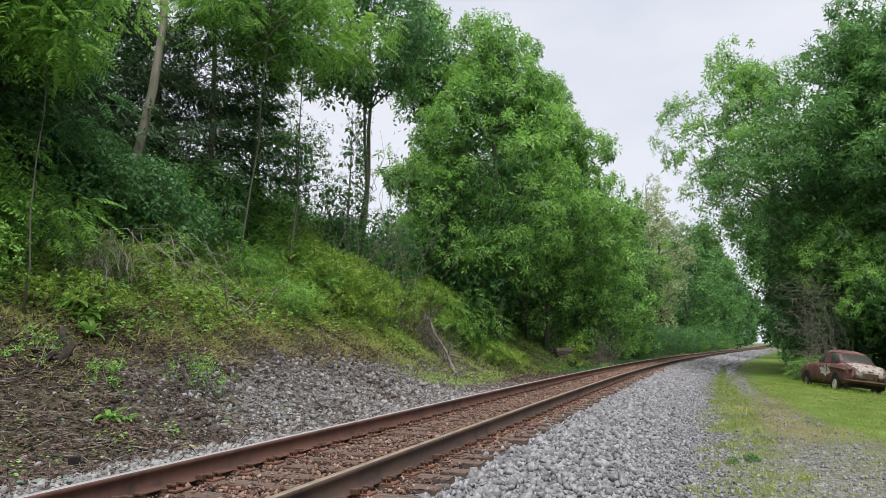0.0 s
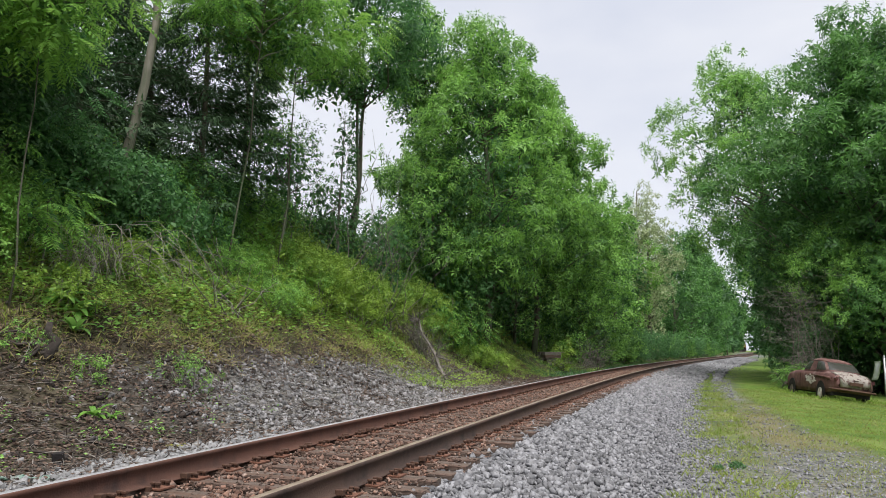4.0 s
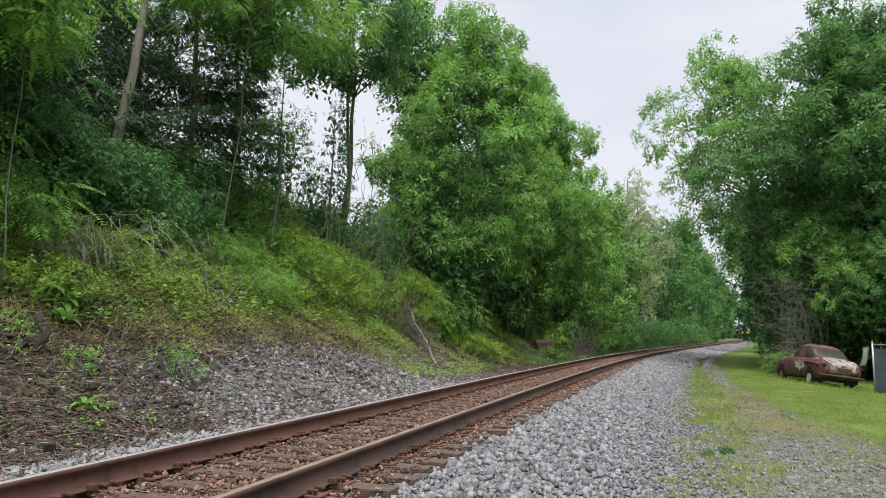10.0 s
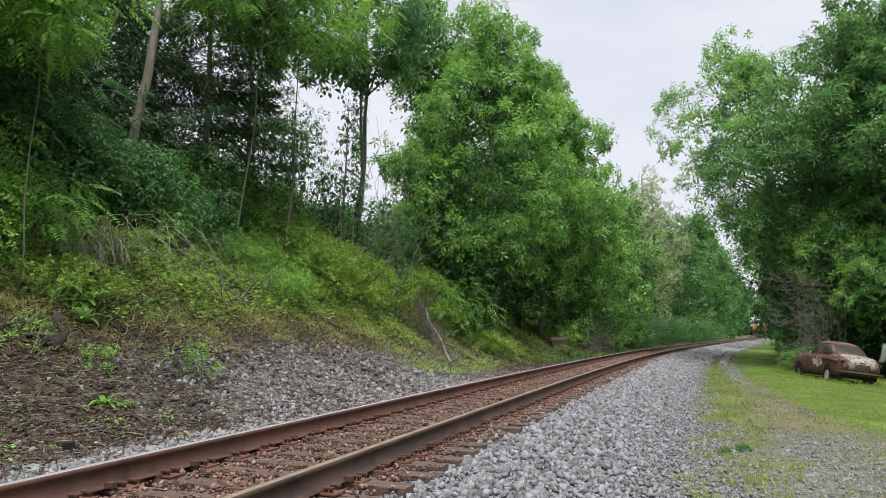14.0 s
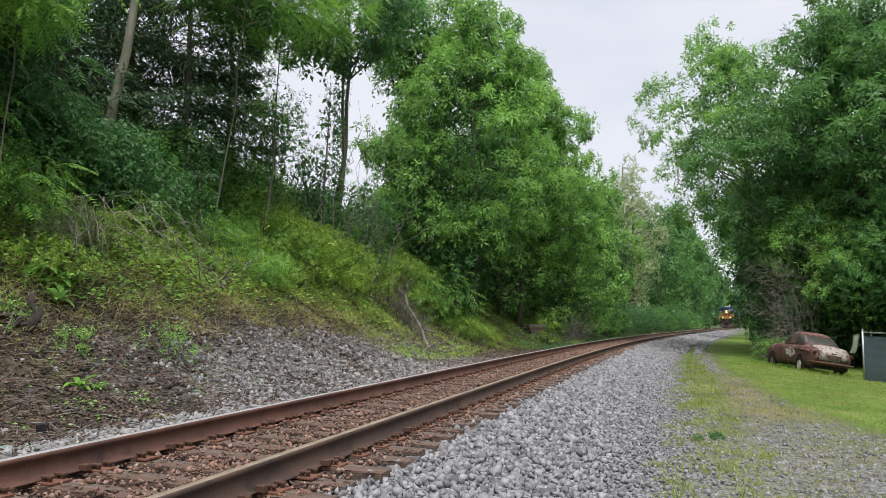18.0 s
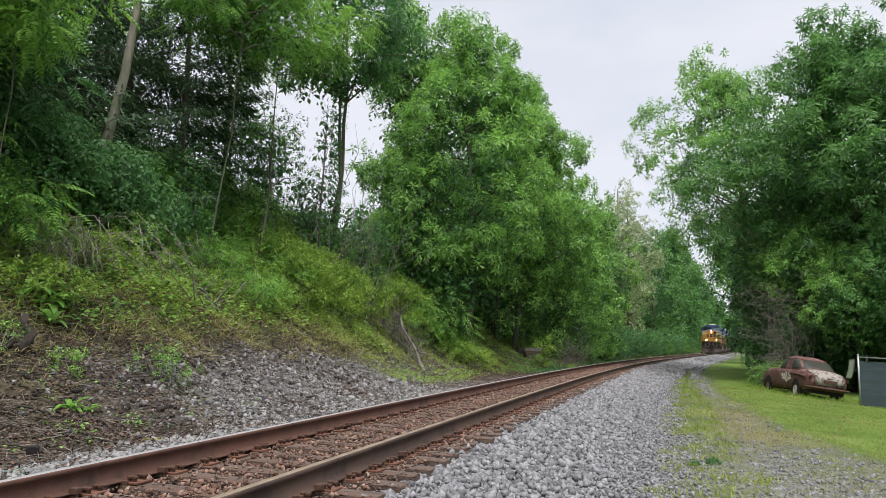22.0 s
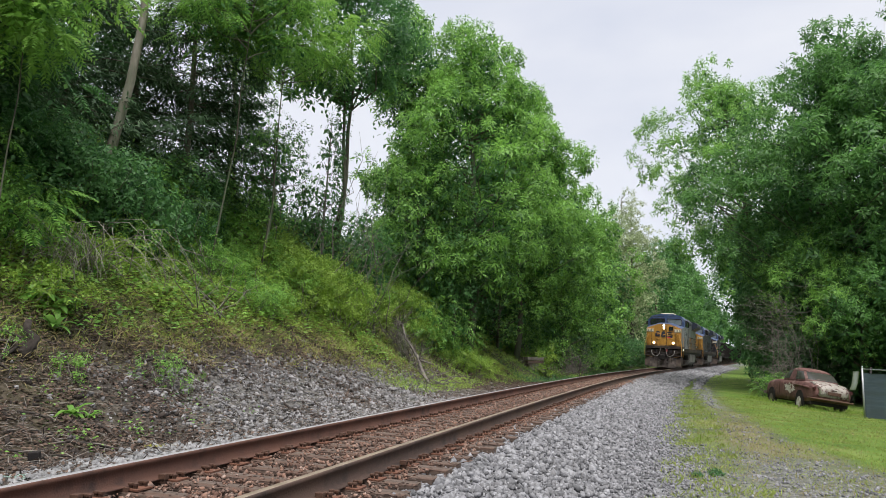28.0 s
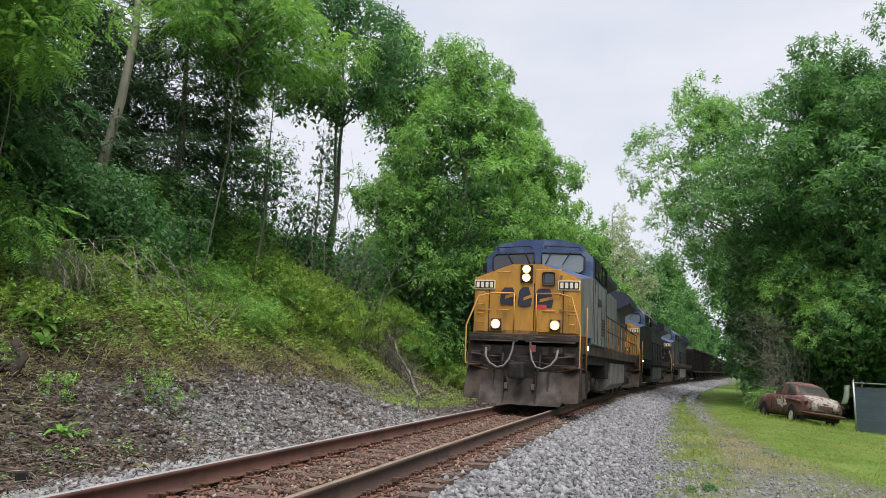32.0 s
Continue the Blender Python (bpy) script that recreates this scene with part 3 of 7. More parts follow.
def build_ballast():
    rng = np.random.default_rng(3)
    # between and beside the rails: rusty stones level with the ties
    x, y, s, n = scatter_line(rng, 33000, 0.5, 50, -1.35, 1.15, 1.6)
    keep = np.abs(np.abs(n) - 0.7525) > 0.1
    crib = np.abs((s / TIE_STEP + 0.5) % 1 - 0.5) * TIE_STEP > 0.115
    keep &= crib | (rng.uniform(size=len(s)) < 0.38 + 0.3 * wobble(x, y, 1.1, 13))
    x, y, s, n, crib = x[keep], y[keep], s[keep], n[keep], crib[keep]
    z = np.where(crib, -0.222, -0.199) - TILT * n + rng.uniform(-0.015, 0.015, len(x)) * np.where(crib, 1.4, 0.5)
    ob = stones("rusty_ballast", x, y, z, rng.uniform(0.007, 0.024, len(x)) * (1 + s / 50), M_STONE_RUST, rng, True)
    tagged(ob, "rust-stained crushed stone between the rails", "ballast", kind="stuff")
    # grey shoulder and gravel on the near side
    x, y, s, n = scatter_line(rng, 50000, 1.5, 44, 0.95, 4.7, 1.7)
    keep = rng.uniform(size=len(n)) < (1 - smooth(2.6, 4.0, n) * 0.4) * smooth(0.8, 1.35, n)
    keep &= (n < 4.0 + 0.2 * rng.normal(size=len(n))) | (s > 26)
    keep &= rng.uniform(size=len(n)) > smooth(0.25, 0.7, cover(x, y)[:, 1])
    x, y, s, n = x[keep], y[keep], s[keep], n[keep]
    z = ground_z(x, y) + rng.uniform(-0.012, 0.03, len(x))
    size = rng.uniform(0.3, 1.0, len(x)) ** 1.3 * 0.046 * (1 - 0.5 * smooth(2.3, 3.7, n)) * (1 + s / 60)
    ob = stones("grey_ballast", x, y, z, size, M_STONE, rng, True)
    tagged(ob, "pale grey crushed-stone ballast beside the track", "ballast", kind="stuff")
    # the same stone further down the line
    x, y, s, n = scatter_line(rng, 9000, 40, 130, 0.95, 4.2, 1.5)
    keep = rng.uniform(size=len(n)) > smooth(0.2, 0.6, cover(x, y)[:, 1])
    x, y, s = x[keep], y[keep], s[keep]
    ob = stones("far_ballast", x, y, ground_z(x, y) + rng.uniform(-0.01, 0.03, len(x)), rng.uniform(0.045, 0.085, len(x)) * (1 + s / 150), M_STONE, rng, True)
    tagged(ob, "pale grey crushed stone further down the track", "ballast", kind="stuff")
    x, y, s, n = scatter_line(rng, 30000, 2.0, 24, 3.0, 9.5, 1.35)
    lawn = np.interp(s, [0, 8, 14, 17, 20, 28], [9.5, 8.0, 6.5, 5.95, 5.65, 5.2])
    c = cover(x, y)
    keep = (rng.uniform(size=len(n)) < 0.2 + 0.7 * smooth(0.35, 0.95, c[:, 0])) & (rng.uniform(size=len(n)) > smooth(0.5, 0.9, c[:, 1])) & (n < lawn + 0.2 * rng.normal(size=len(n)))
    x, y, s, n = x[keep], y[keep], s[keep], n[keep]
    ob = stones("fine_gravel", x, y, ground_z(x, y) + rng.uniform(-0.006, 0.008, len(x)), rng.uniform(0.006, 0.021, len(x)) * (1 + s / 40), M_STONE, rng, True)
    tagged(ob, "fine grey gravel of the worn lane", "gravel", kind="stuff")
    # bright clean stones along the far rail
    x, y, s, n = scatter_line(rng, 17000, 3, 34, -3.9, -1.25, 1.3)
    keep = rng.uniform(size=len(n)) < smooth(-2.6 - 1.1 * smooth(16, 10, s), -2.1 - 0.9 * smooth(16, 10, s), n + 0.25 * wobble(x, y, 1.5, 4))
    x, y, s, n = x[keep], y[keep], s[keep], n[keep]
    ob = stones("shoulder_stones", x, y, ground_z(x, y) + rng.uniform(0.0, 0.04, len(x)), rng.uniform(0.028, 0.055, len(x)), M_STONE_CLEAN, rng, True)
    tagged(ob, "clean pale ballast stones beside the far rail", "ballast", kind="stuff")
    # far shoulder and the stony foot of the bank
    x, y, s, n = scatter_line(rng, 42000, 5, 34, -7, -2.2, 1.1)
    c = cover(x, y)[:, 0]
    keep = rng.uniform(size=len(x)) < np.clip(c * 1.15, 0.03, 1)
    x, y, s, n = x[keep], y[keep], s[keep], n[keep]
    z = ground_z(x, y) + rng.uniform(-0.012, 0.025, len(x))
    ob = stones("bank_stones", x, y, z, rng.uniform(0.15, 1.0, len(x)) ** 1.3 * 0.05 * (1 + s / 80), M_STONE_DIRTY, rng, True)
    tagged(ob, "grey crushed stone spilling up the foot of the bank", "ballast", kind="stuff")
    x, y, s, n = scatter_line(rng, 6500, 4, 22, -8.5, -2.6, 1.1)
    keep = (ground_z(x, y) < 1.7) & (rng.uniform(size=len(x)) < 0.25 + 0.75 * (wobble(x, y, 1.2, 17) > 0.0))
    x, y = x[keep], y[keep]
    ob = stones("soil_clods", x, y, ground_z(x, y) + 0.0, rng.uniform(0.2, 1.0, len(x)) ** 2 * 0.07, M_CLOD, rng, True)
    tagged(ob, "dark clods of soil and rotten wood on the slope", "soil", kind="stuff")


# ---- leaves ----
def leaf_quads(c, d, up, length, width):
    """Folded leaves: at c, along d, facing up. Arrays; returns verts (n, 4, 3)."""
    d = d / (np.linalg.norm(d, axis=1)[:, None] + 1e-9)
    w = np.cross(d, up)
    w /= np.linalg.norm(w, axis=1)[:, None] + 1e-9
    nrm = np.cross(w, d)
    L, W = length[:, None], width[:, None]
    return np.stack([c, c + d * L * 0.45 + w * W * 0.5 + nrm * W * 0.12, c + d * L - nrm * L * 0.12, c + d * L * 0.45 - w * W * 0.5 + nrm * W * 0.12], 1)


def leaf_object(name, v, mat, parent=None):
    n = len(v)
    ob = new(name, mesh_of(name, v.reshape(-1, 3), np.arange(n * 4).reshape(n, 4), mat))
    ob.parent = parent
    return ob


def unit(rng, n):
    v = rng.normal(size=(n, 3))
    return v / np.linalg.norm(v, axis=1)[:, None]


def tufts(rng, centres, radii, per, size, leaves, ratio, droop=0.3, flat=0.7, out=0.55):
    """Tufts of drooping leaves on the upper and outer side of each bough; the leaves of a tuft face up and outwards."""
    n = len(centres) * per
    c = np.repeat(centres, per, 0)
    r = np.repeat(radii, per)
    o = c * np.array([1, 1, 0.0])
    o /= np.linalg.norm(o, axis=1)[:, None] + 0.3
    u = unit(rng, n) + o * out + np.array([0, 0, 0.4])
    u /= np.linalg.norm(u, axis=1)[:, None]
    p = c + u * (r * rng.uniform(0.35, 1.0, n) ** 0.5)[:, None] * np.array([1, 1, flat])
    ax = u * 0.7 + np.array([0, 0, 0.55]) + rng.normal(size=(n, 3)) * 0.3
    ax /= np.linalg.norm(ax, axis=1)[:, None]
    e1 = np.cross(ax, np.array([0.3, 0.9, 0.1]))
    e1 /= np.linalg.norm(e1, axis=1)[:, None] + 1e-9
    e2 = np.cross(ax, e1)
    a0 = rng.uniform(0, 6.283, n)
    sz = size * rng.uniform(0.7, 1.25, n)
    quads = []
    for k in range(leaves):
        a = a0 + k * 2.4 + rng.normal(size=n) * 0.25
        f = (k + 0.5) / leaves
        el = 0.95 - 1.25 * f + rng.normal(size=n) * 0.2
        d = (e1 * np.cos(a)[:, None] + e2 * np.sin(a)[:, None]) * np.cos(el)[:, None] + ax * np.sin(el)[:, None]
        d[:, 2] -= droop * (0.4 + f)
        L = sz * (0.62 + 0.5 * f) * rng.uniform(0.8, 1.2, n)
        start = p + ax * (sz * (0.35 - 0.7 * f))[:, None] + d * (0.12 * L)[:, None]
        quads.append(leaf_quads(start, d, ax + rng.normal(size=(n, 3)) * 0.25, L, L * ratio))
    return np.concatenate(quads)


def bough_leaves(rng, centres, radii, per, size, droop=0.35, frond=0, flat=0.6, out=0.55):
    """Leaves on each bough. frond: pairs of leaflets on a leaf stalk; 0 for tufts of broad leaves, below 0 for mops of narrow ones."""
    if frond < 0:
        return tufts(rng, centres, radii, max(4, int(per * 0.47)), size * 1.18, 12, 0.29, droop, 0.7, out)
    if not frond:
        return tufts(rng, centres, radii, max(2, per // (6 if size < 0.3 else 5)), size, 6, 0.52, droop, 0.75, out)
    n = len(centres) * per
    c = np.repeat(centres, per, 0)
    r = np.repeat(radii, per)
    u = unit(rng, n)
    rad = rng.uniform(0.25, 1, n) ** 0.45
    p = c + u * (r * rad)[:, None] * np.array([1, 1, flat])
    d = u + rng.normal(size=(n, 3)) * 0.45
    d[:, 2] = d[:, 2] * 0.5 - droop
    up = np.array([0, 0, 1.0]) + rng.normal(size=(n, 3)) * 0.3
    size = size * rng.uniform(0.7, 1.3, n)
    d /= np.linalg.norm(d, axis=1)[:, None]
    side = np.cross(d, up)
    side /= np.linalg.norm(side, axis=1)[:, None] + 1e-9
    quads = []
    for k in range(frond):
        t = (k + 0.6) / frond
        q = p + d * (size * t)[:, None] - np.array([0, 0, 1.0]) * (size * 0.35 * t * t)[:, None]
        ll = size * 0.36 * (1 - 0.7 * abs(t - 0.45))
        for sg in (-1, 1):
            quads.append(leaf_quads(q, side * sg + d * 0.5 - np.array([0, 0, 0.3]), up, ll, ll * 0.34))
    return np.concatenate(quads)


def crooked(rng, a, b, steps, amp):
    """A crooked way from a to b."""
    a, b = np.array(a, float), np.array(b, float)
    pts = [a + (b - a) * t for t in np.linspace(0, 1, steps + 1)]
    for i in range(1, steps):
        pts[i] = pts[i] + rng.normal(size=3) * amp * np.linalg.norm(b - a) * np.array([1, 1, 0.5])
    return pts


def tree(x, y, height, radius, seed, leaf=L_MID, boughs=70, per=70, size=0.2, frond=0, trunk=0.16, bark=M_BARK, low=0.25, lean=(0, 0), bough_r=0.9, crown_shape=0.9, stems=1, label="", droop=0.35, inner=0.35, fill=1.0, near=False, name="tree"):
    """A tree: tapered trunk, limbs to each group of boughs, and a ragged crown of many leaves."""
    rng = np.random.default_rng(seed)
    z0 = gz(x, y) - 0.1
    if frond < 0 and boughs > 60:
        boughs, bough_r = int(boughs * 0.62), bough_r * 1.2
    root = tagged(thing(name, pose(x, y, z0)), label or "leafy broadleaf tree with a dense green crown", "tree", kind="")
    bm = bmesh.new()
    tops = []
    for k in range(stems):
        ox, oy = (0, 0) if stems == 1 else rng.normal(size=2) * 0.35
        top = (lean[0] + ox * 3, lean[1] + oy * 3, height * (0.93 - 0.1 * k))
        pts = crooked(rng, (ox, oy, 0), top, 7, 0.003)
        sway = height * rng.uniform(0.008, 0.02)
        for i in range(1, 7):
            pts[i] = pts[i] + np.array([math.sin(i * 0.8 + seed), math.cos(i * 0.7 + 2 * seed), 0]) * sway * math.sin(i * 0.45)
        tube(bm, pts, trunk * (1 - 0.15 * k), trunk * 0.18, 8)
        tops.append(pts)
    # bough centres inside a ragged crown
    u = unit(rng, boughs)
    rr = rng.uniform(inner, 1, boughs) ** 0.6
    c = u * rr[:, None]
    h0, h1 = height * low, height
    zc = (h0 + h1) / 2 + c[:, 2] * (h1 - h0) / 2
    t = (zc - h0) / (h1 - h0)
    prof = np.clip(np.sin(np.clip(t * 0.92 + 0.08, 0, 1) ** crown_shape * 3.1416), 0.22, 1) / np.clip(np.sqrt(1 - c[:, 2] ** 2), 0.35, 1)
    lump = 1 + 0.22 * np.sin(3 * np.arctan2(c[:, 1], c[:, 0]) + seed) + 0.16 * np.sin(5 * c[:, 2] + seed * 1.7)
    lump = np.minimum(prof * lump, 1.12 / np.clip(np.hypot(c[:, 0], c[:, 1]), 0.3, 1)) / prof
    cx, cy = c[:, 0] * radius * prof * lump + lean[0] * t, c[:, 1] * radius * prof * lump + lean[1] * t
    cen = np.stack([cx, cy, zc], 1)
    radii = bough_r * rng.uniform(0.6, 1.25, boughs)
    # boughs that would foul the passing train are cut back
    off = np.abs(along(x + cx, y + cy)[1])
    # the second mask drops higher boughs over the track, to let light onto the train
    clear = ~((off < 2.0 + radii) & (z0 + zc < 5.4 + radii)) & ~((off < 1.0 + radii) & (height < 20))
    cen, radii, t = cen[clear], radii[clear], t[clear]
    boughs = len(cen)
    for i in range(0, boughs, 2):
        pts = tops[i % stems]
        hz = max(cen[i, 2] - np.hypot(cen[i, 0] - pts[3][0], cen[i, 1] - pts[3][1]) * rng.uniform(0.35, 0.8), height * 0.12)
        k = min(6.99, hz / (height * 0.93) * 7)
        a = pts[int(k)] + (pts[int(k) + 1] - pts[int(k)]) * (k - int(k))
        tube(bm, crooked(rng, a, cen[i], 4, 0.06), trunk * 0.30 * (1 - 0.6 * t[i]) + 0.012, 0.008, 5, False)
    part("trunk", bm, bark, root, smooth_faces=True)
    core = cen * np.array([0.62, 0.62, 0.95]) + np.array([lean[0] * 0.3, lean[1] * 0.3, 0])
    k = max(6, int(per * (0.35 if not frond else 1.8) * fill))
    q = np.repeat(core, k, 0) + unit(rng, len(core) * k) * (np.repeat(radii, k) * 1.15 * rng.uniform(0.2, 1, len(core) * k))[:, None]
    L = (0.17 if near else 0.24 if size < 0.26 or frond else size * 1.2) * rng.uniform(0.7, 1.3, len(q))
    # dark leaf colour on inner leaves of two greens paints the crown's inner shade
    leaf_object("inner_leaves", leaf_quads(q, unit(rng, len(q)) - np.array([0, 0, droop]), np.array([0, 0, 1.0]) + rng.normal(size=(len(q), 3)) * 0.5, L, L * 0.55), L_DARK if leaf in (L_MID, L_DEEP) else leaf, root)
    leaf_object("crown", bough_leaves(rng, cen, radii, per, size, droop, frond), leaf, root)
    return root


def conifer(x, y, height, radius, seed, low=0.2, label="", trunk=0.13):
    """A dark evergreen: straight trunk, whorls of thin level boughs and hanging sprays, with gaps."""
    rng = np.random.default_rng(seed)
    root = tagged(thing("conifer", pose(x, y, gz(x, y) - 0.1)), label, "tree")
    bm = bmesh.new()
    tube(bm, crooked(rng, (0, 0, 0), (0, 0, height), 6, 0.006), trunk, 0.02, 8)
    part("trunk", bm, M_BARK, root, smooth_faces=True)
    bm = bmesh.new()
    cs, ds = [], []
    z = height * low
    while z < height * 0.97:
        reach = radius * (1 - 0.85 * max(0, z / height - 0.25) / 0.75) * rng.uniform(0.7, 1.15)
        for k in range(int(rng.integers(4, 7))):
            a = rng.uniform(0, 6.283)
            tip = np.array([math.cos(a) * reach, math.sin(a) * reach, z + reach * rng.uniform(-0.28, 0.08)])
            p = crooked(rng, (0, 0, z), tip, 5, 0.025)
            tube(bm, p, 0.022, 0.005, 5, False)
            if rng.random() < 0.12:
                continue
            for i in range(int(70 * reach)):
                t = rng.uniform(0.25, 1.02)
                j = min(4, int(t * 5))
                q = p[j] + (p[j + 1] - p[j]) * (t * 5 - j)
                sp = 0.5 * (1.15 - t) * reach * 0.55
                side = np.array([-math.sin(a), math.cos(a), 0]) * rng.normal() * sp
                cs.append(q + side + np.array([0, 0, rng.normal() * 0.07]))
                ds.append(side * 1.5 + np.array([math.cos(a) * 0.4, math.sin(a) * 0.4, -0.25]) + rng.normal(size=3) * 0.25)
        z += height * rng.uniform(0.03, 0.055)
    part("bough", bm, M_BARK, root, smooth_faces=True)["kind"] = "stuff"
    cs, ds = np.array(cs), np.array(ds)
    L = rng.uniform(0.14, 0.32, len(cs))
    leaf_object("crown", leaf_quads(cs, ds, np.array([0, 0, 1.0]) + rng.normal(size=(len(cs), 3)) * 0.4, L, L * 0.24), L_NEEDLE, root)
    return root


def shrub(x, y, height, radius, seed, leaf=L_MID, boughs=14, per=50, size=0.1, frond=0, label="", name="shrub", stems=7, droop=0.2):
    """A bush: several thin stems from one root and loose leaves."""
    rng = np.random.default_rng(seed)
    root = tagged(thing(name, pose(x, y, gz(x, y) - 0.05)), label or "leafy green bush on the bank", "bush")
    u = unit(rng, boughs)
    cen = np.stack([u[:, 0] * radius * 0.8, u[:, 1] * radius * 0.8, height * (0.5 + 0.42 * u[:, 2])], 1)
    bm = bmesh.new()
    for i in range(min(stems, boughs)):
        tube(bm, crooked(rng, (rng.normal() * 0.08, rng.normal() * 0.08, 0), cen[i], 4, 0.05), 0.018 * height ** 0.5, 0.004, 5, False)
    part("woody_stem", bm, M_TWIG, root, smooth_faces=True)["kind"] = "stuff"
    leaf_object("foliage", bough_leaves(rng, cen, radius * 0.55 * rng.uniform(0.6, 1.2, boughs), per, size, droop, frond), leaf, root)
    return root


# ---- woods ----
def plant_left():
    # the wood on top of the bank: bearing, distance, height, radius, trunk, leaf, boughs, leaves, size, leaflets, low, lean
    for i, (b, d, h, r, tk, lf, bo, pe, sz, fr, lo, ln, lab) in enumerate((
        (-25.1, 22.0, 15.5, 2.6, 0.165, L_MID, 24, 50, 0.40, 4, 0.80, (0.95, 0.3), "tall slender tree with a bare pale trunk"),
        (-38.2, 15.5, 8.6, 2.0, 0.10, L_DEEP, 40, 40, 0.42, 7, 0.36, (0.6, 0.4), "bright green tree leaning out over the bank"),
        (-31.3, 15.0, 7.4, 1.2, 0.022, L_BRIGHT, 16, 34, 0.42, 7, 0.68, (0.3, 0.0), "bright young tree with compound leaves over the bank"),
        (-34.5, 18.5, 7.0, 2.4, 0.10, L_DARK, 44, 40, 0.44, 7, 0.15, (0.8, 0.0), "green tree with long compound leaves"),
        (-27.2, 20.0, 2.4, 1.7, 0.06, L_DARK, 50, 110, 0.13, 0, 0.05, (0.2, 0), "rounded blue-green tree at the edge of the wood"),
        (-22.6, 20.5, 2.1, 1.5, 0.06, L_DARK, 45, 110, 0.13, 0, 0.05, (0.2, 0), "rounded blue-green tree at the edge of the wood"),
        (-17.4, 22.0, 10.2, 2.7, 0.03, L_MID, 40, 44, 0.42, 6, 0.66, (1.2, -0.6), "tree with long compound leaves above the bank"),
        (-13.8, 24.5, 10.8, 2.6, 0.035, L_BRIGHT, 40, 44, 0.42, 6, 0.68, (0.9, -0.4), "tree with long compound leaves above the bank"),
        (-15.8, 28.0, 8.0, 2.0, 0.09, L_BLUE, 44, 84, 0.12, 0, 0.10, (0, 0), "blue-green shaded tree in the wood"),
        (-32.0, 28.0, 12.0, 4.4, 0.15, L_DARK, 90, 80, 0.24, 0, 0.02, (0, 0), "dark leafy tree deep in the wood"),
        (-28.2, 30.0, 12.0, 4.0, 0.15, L_BLUE, 80, 70, 0.24, 0, 0.02, (0, 0), "dark leafy tree deep in the wood"),
        (-29.4, 16.4, 1.8, 0.7, 0.03, L_MID, 6, 14, 0.45, 8, 0.5, (0.1, -0.2), "young sumac-like tree with long fern-like leaves"),
        (-13.6, 25.0, 6.0, 1.2, 0.05, L_MID, 20, 72, 0.09, 0, 0.3, (0.3, 0), "thin young tree on the bank"),
    )):
        x, y = ray_spot(b, d)
        tree(x, y, h, r, 100 + i, lf, bo, pe, sz, fr, tk, M_BARK_PALE if i == 0 else M_BARK, lo, ln, label=lab, near=True, bough_r=0.8, fill=0.3 if fr and lo > 0.5 else 0.7)
    # evergreens behind them
    for i, (b, d, h, r, lo) in enumerate(((-19.6, 25.0, 13.0, 3.2, 0.12), (-27.6, 24.0, 13.5, 3.4, 0.08), (-31.6, 22.5, 12.5, 3.4, 0.06), (-23.4, 27.5, 14.0, 3.4, 0.05), (-36.0, 22.0, 12.0, 3.2, 0.05), (-16.4, 29.0, 12.0, 2.4, 0.15))):
        x, y = ray_spot(b, d)
        conifer(x, y, h, r, 150 + i, lo, "dark evergreen tree with level ragged boughs")
    # the tree wrapped in vines, half bare
    x, y = ray_spot(-8.5, 28.0)
    vined = tree(x, y, 13.8, 3.1, 131, L_DARK, 84, 34, 0.24, -6, 0.13, M_BARK, 0.60, (0.6, 0), bough_r=0.8, fill=0.5, stems=2, label="vine-wrapped tree with a leafy top and thin bare twigs")
    rng = np.random.default_rng(132)
    k = 1500
    t = rng.uniform(0.05, 0.75, k)
    a = rng.uniform(0, 6.283, k)
    r = 0.13 + 0.22 * rng.uniform(0, 1, k) ** 1.5 * (0.6 + 0.6 * np.sin(t * 23 + 1))
    c = np.stack([0.45 * t + r * np.cos(a), r * np.sin(a), 13 * t], 1)
    d = np.stack([np.cos(a), np.sin(a), -0.8 + 0 * a], 1) + rng.normal(size=(k, 3)) * 0.4
    L = rng.uniform(0.07, 0.13, k)
    leaf_object("vine", leaf_quads(c, d, np.stack([np.cos(a), np.sin(a), 0.7 + 0 * a], 1), L, L * 0.7), L_DARK, vined)
    x, y = ray_spot(-9.2, 27.7)
    tree(x, y, 7.8, 0.75, 133, L_DARK, 26, 84, 0.085, 0, 0.07, M_TWIG, 0.1, (0.2, 0), bough_r=0.5, fill=0.3, label="thin trunk hung with vines")
    for i, (b, d, h, r) in enumerate(((-12.6, 27.0, 5.2, 0.9), (-11.2, 28.5, 4.4, 0.8), (-10.2, 27.5, 3.8, 0.8), (-7.6, 28.0, 4.2, 0.9), (-6.4, 29.0, 5.0, 0.9), (-14.2, 28.5, 6.4, 1.1), (-5.2, 30.0, 4.4, 1.0))):
        x, y = ray_spot(b, d)
        tree(x, y, h, r, 170 + i, L_MID if i % 2 else L_DARK, 26, 48, 0.075, 0, 0.03, M_TWIG, 0.35, (0.3, 0), bough_r=0.45, fill=0.1, label="thin sapling with small leaves on top of the bank", name="sapling")
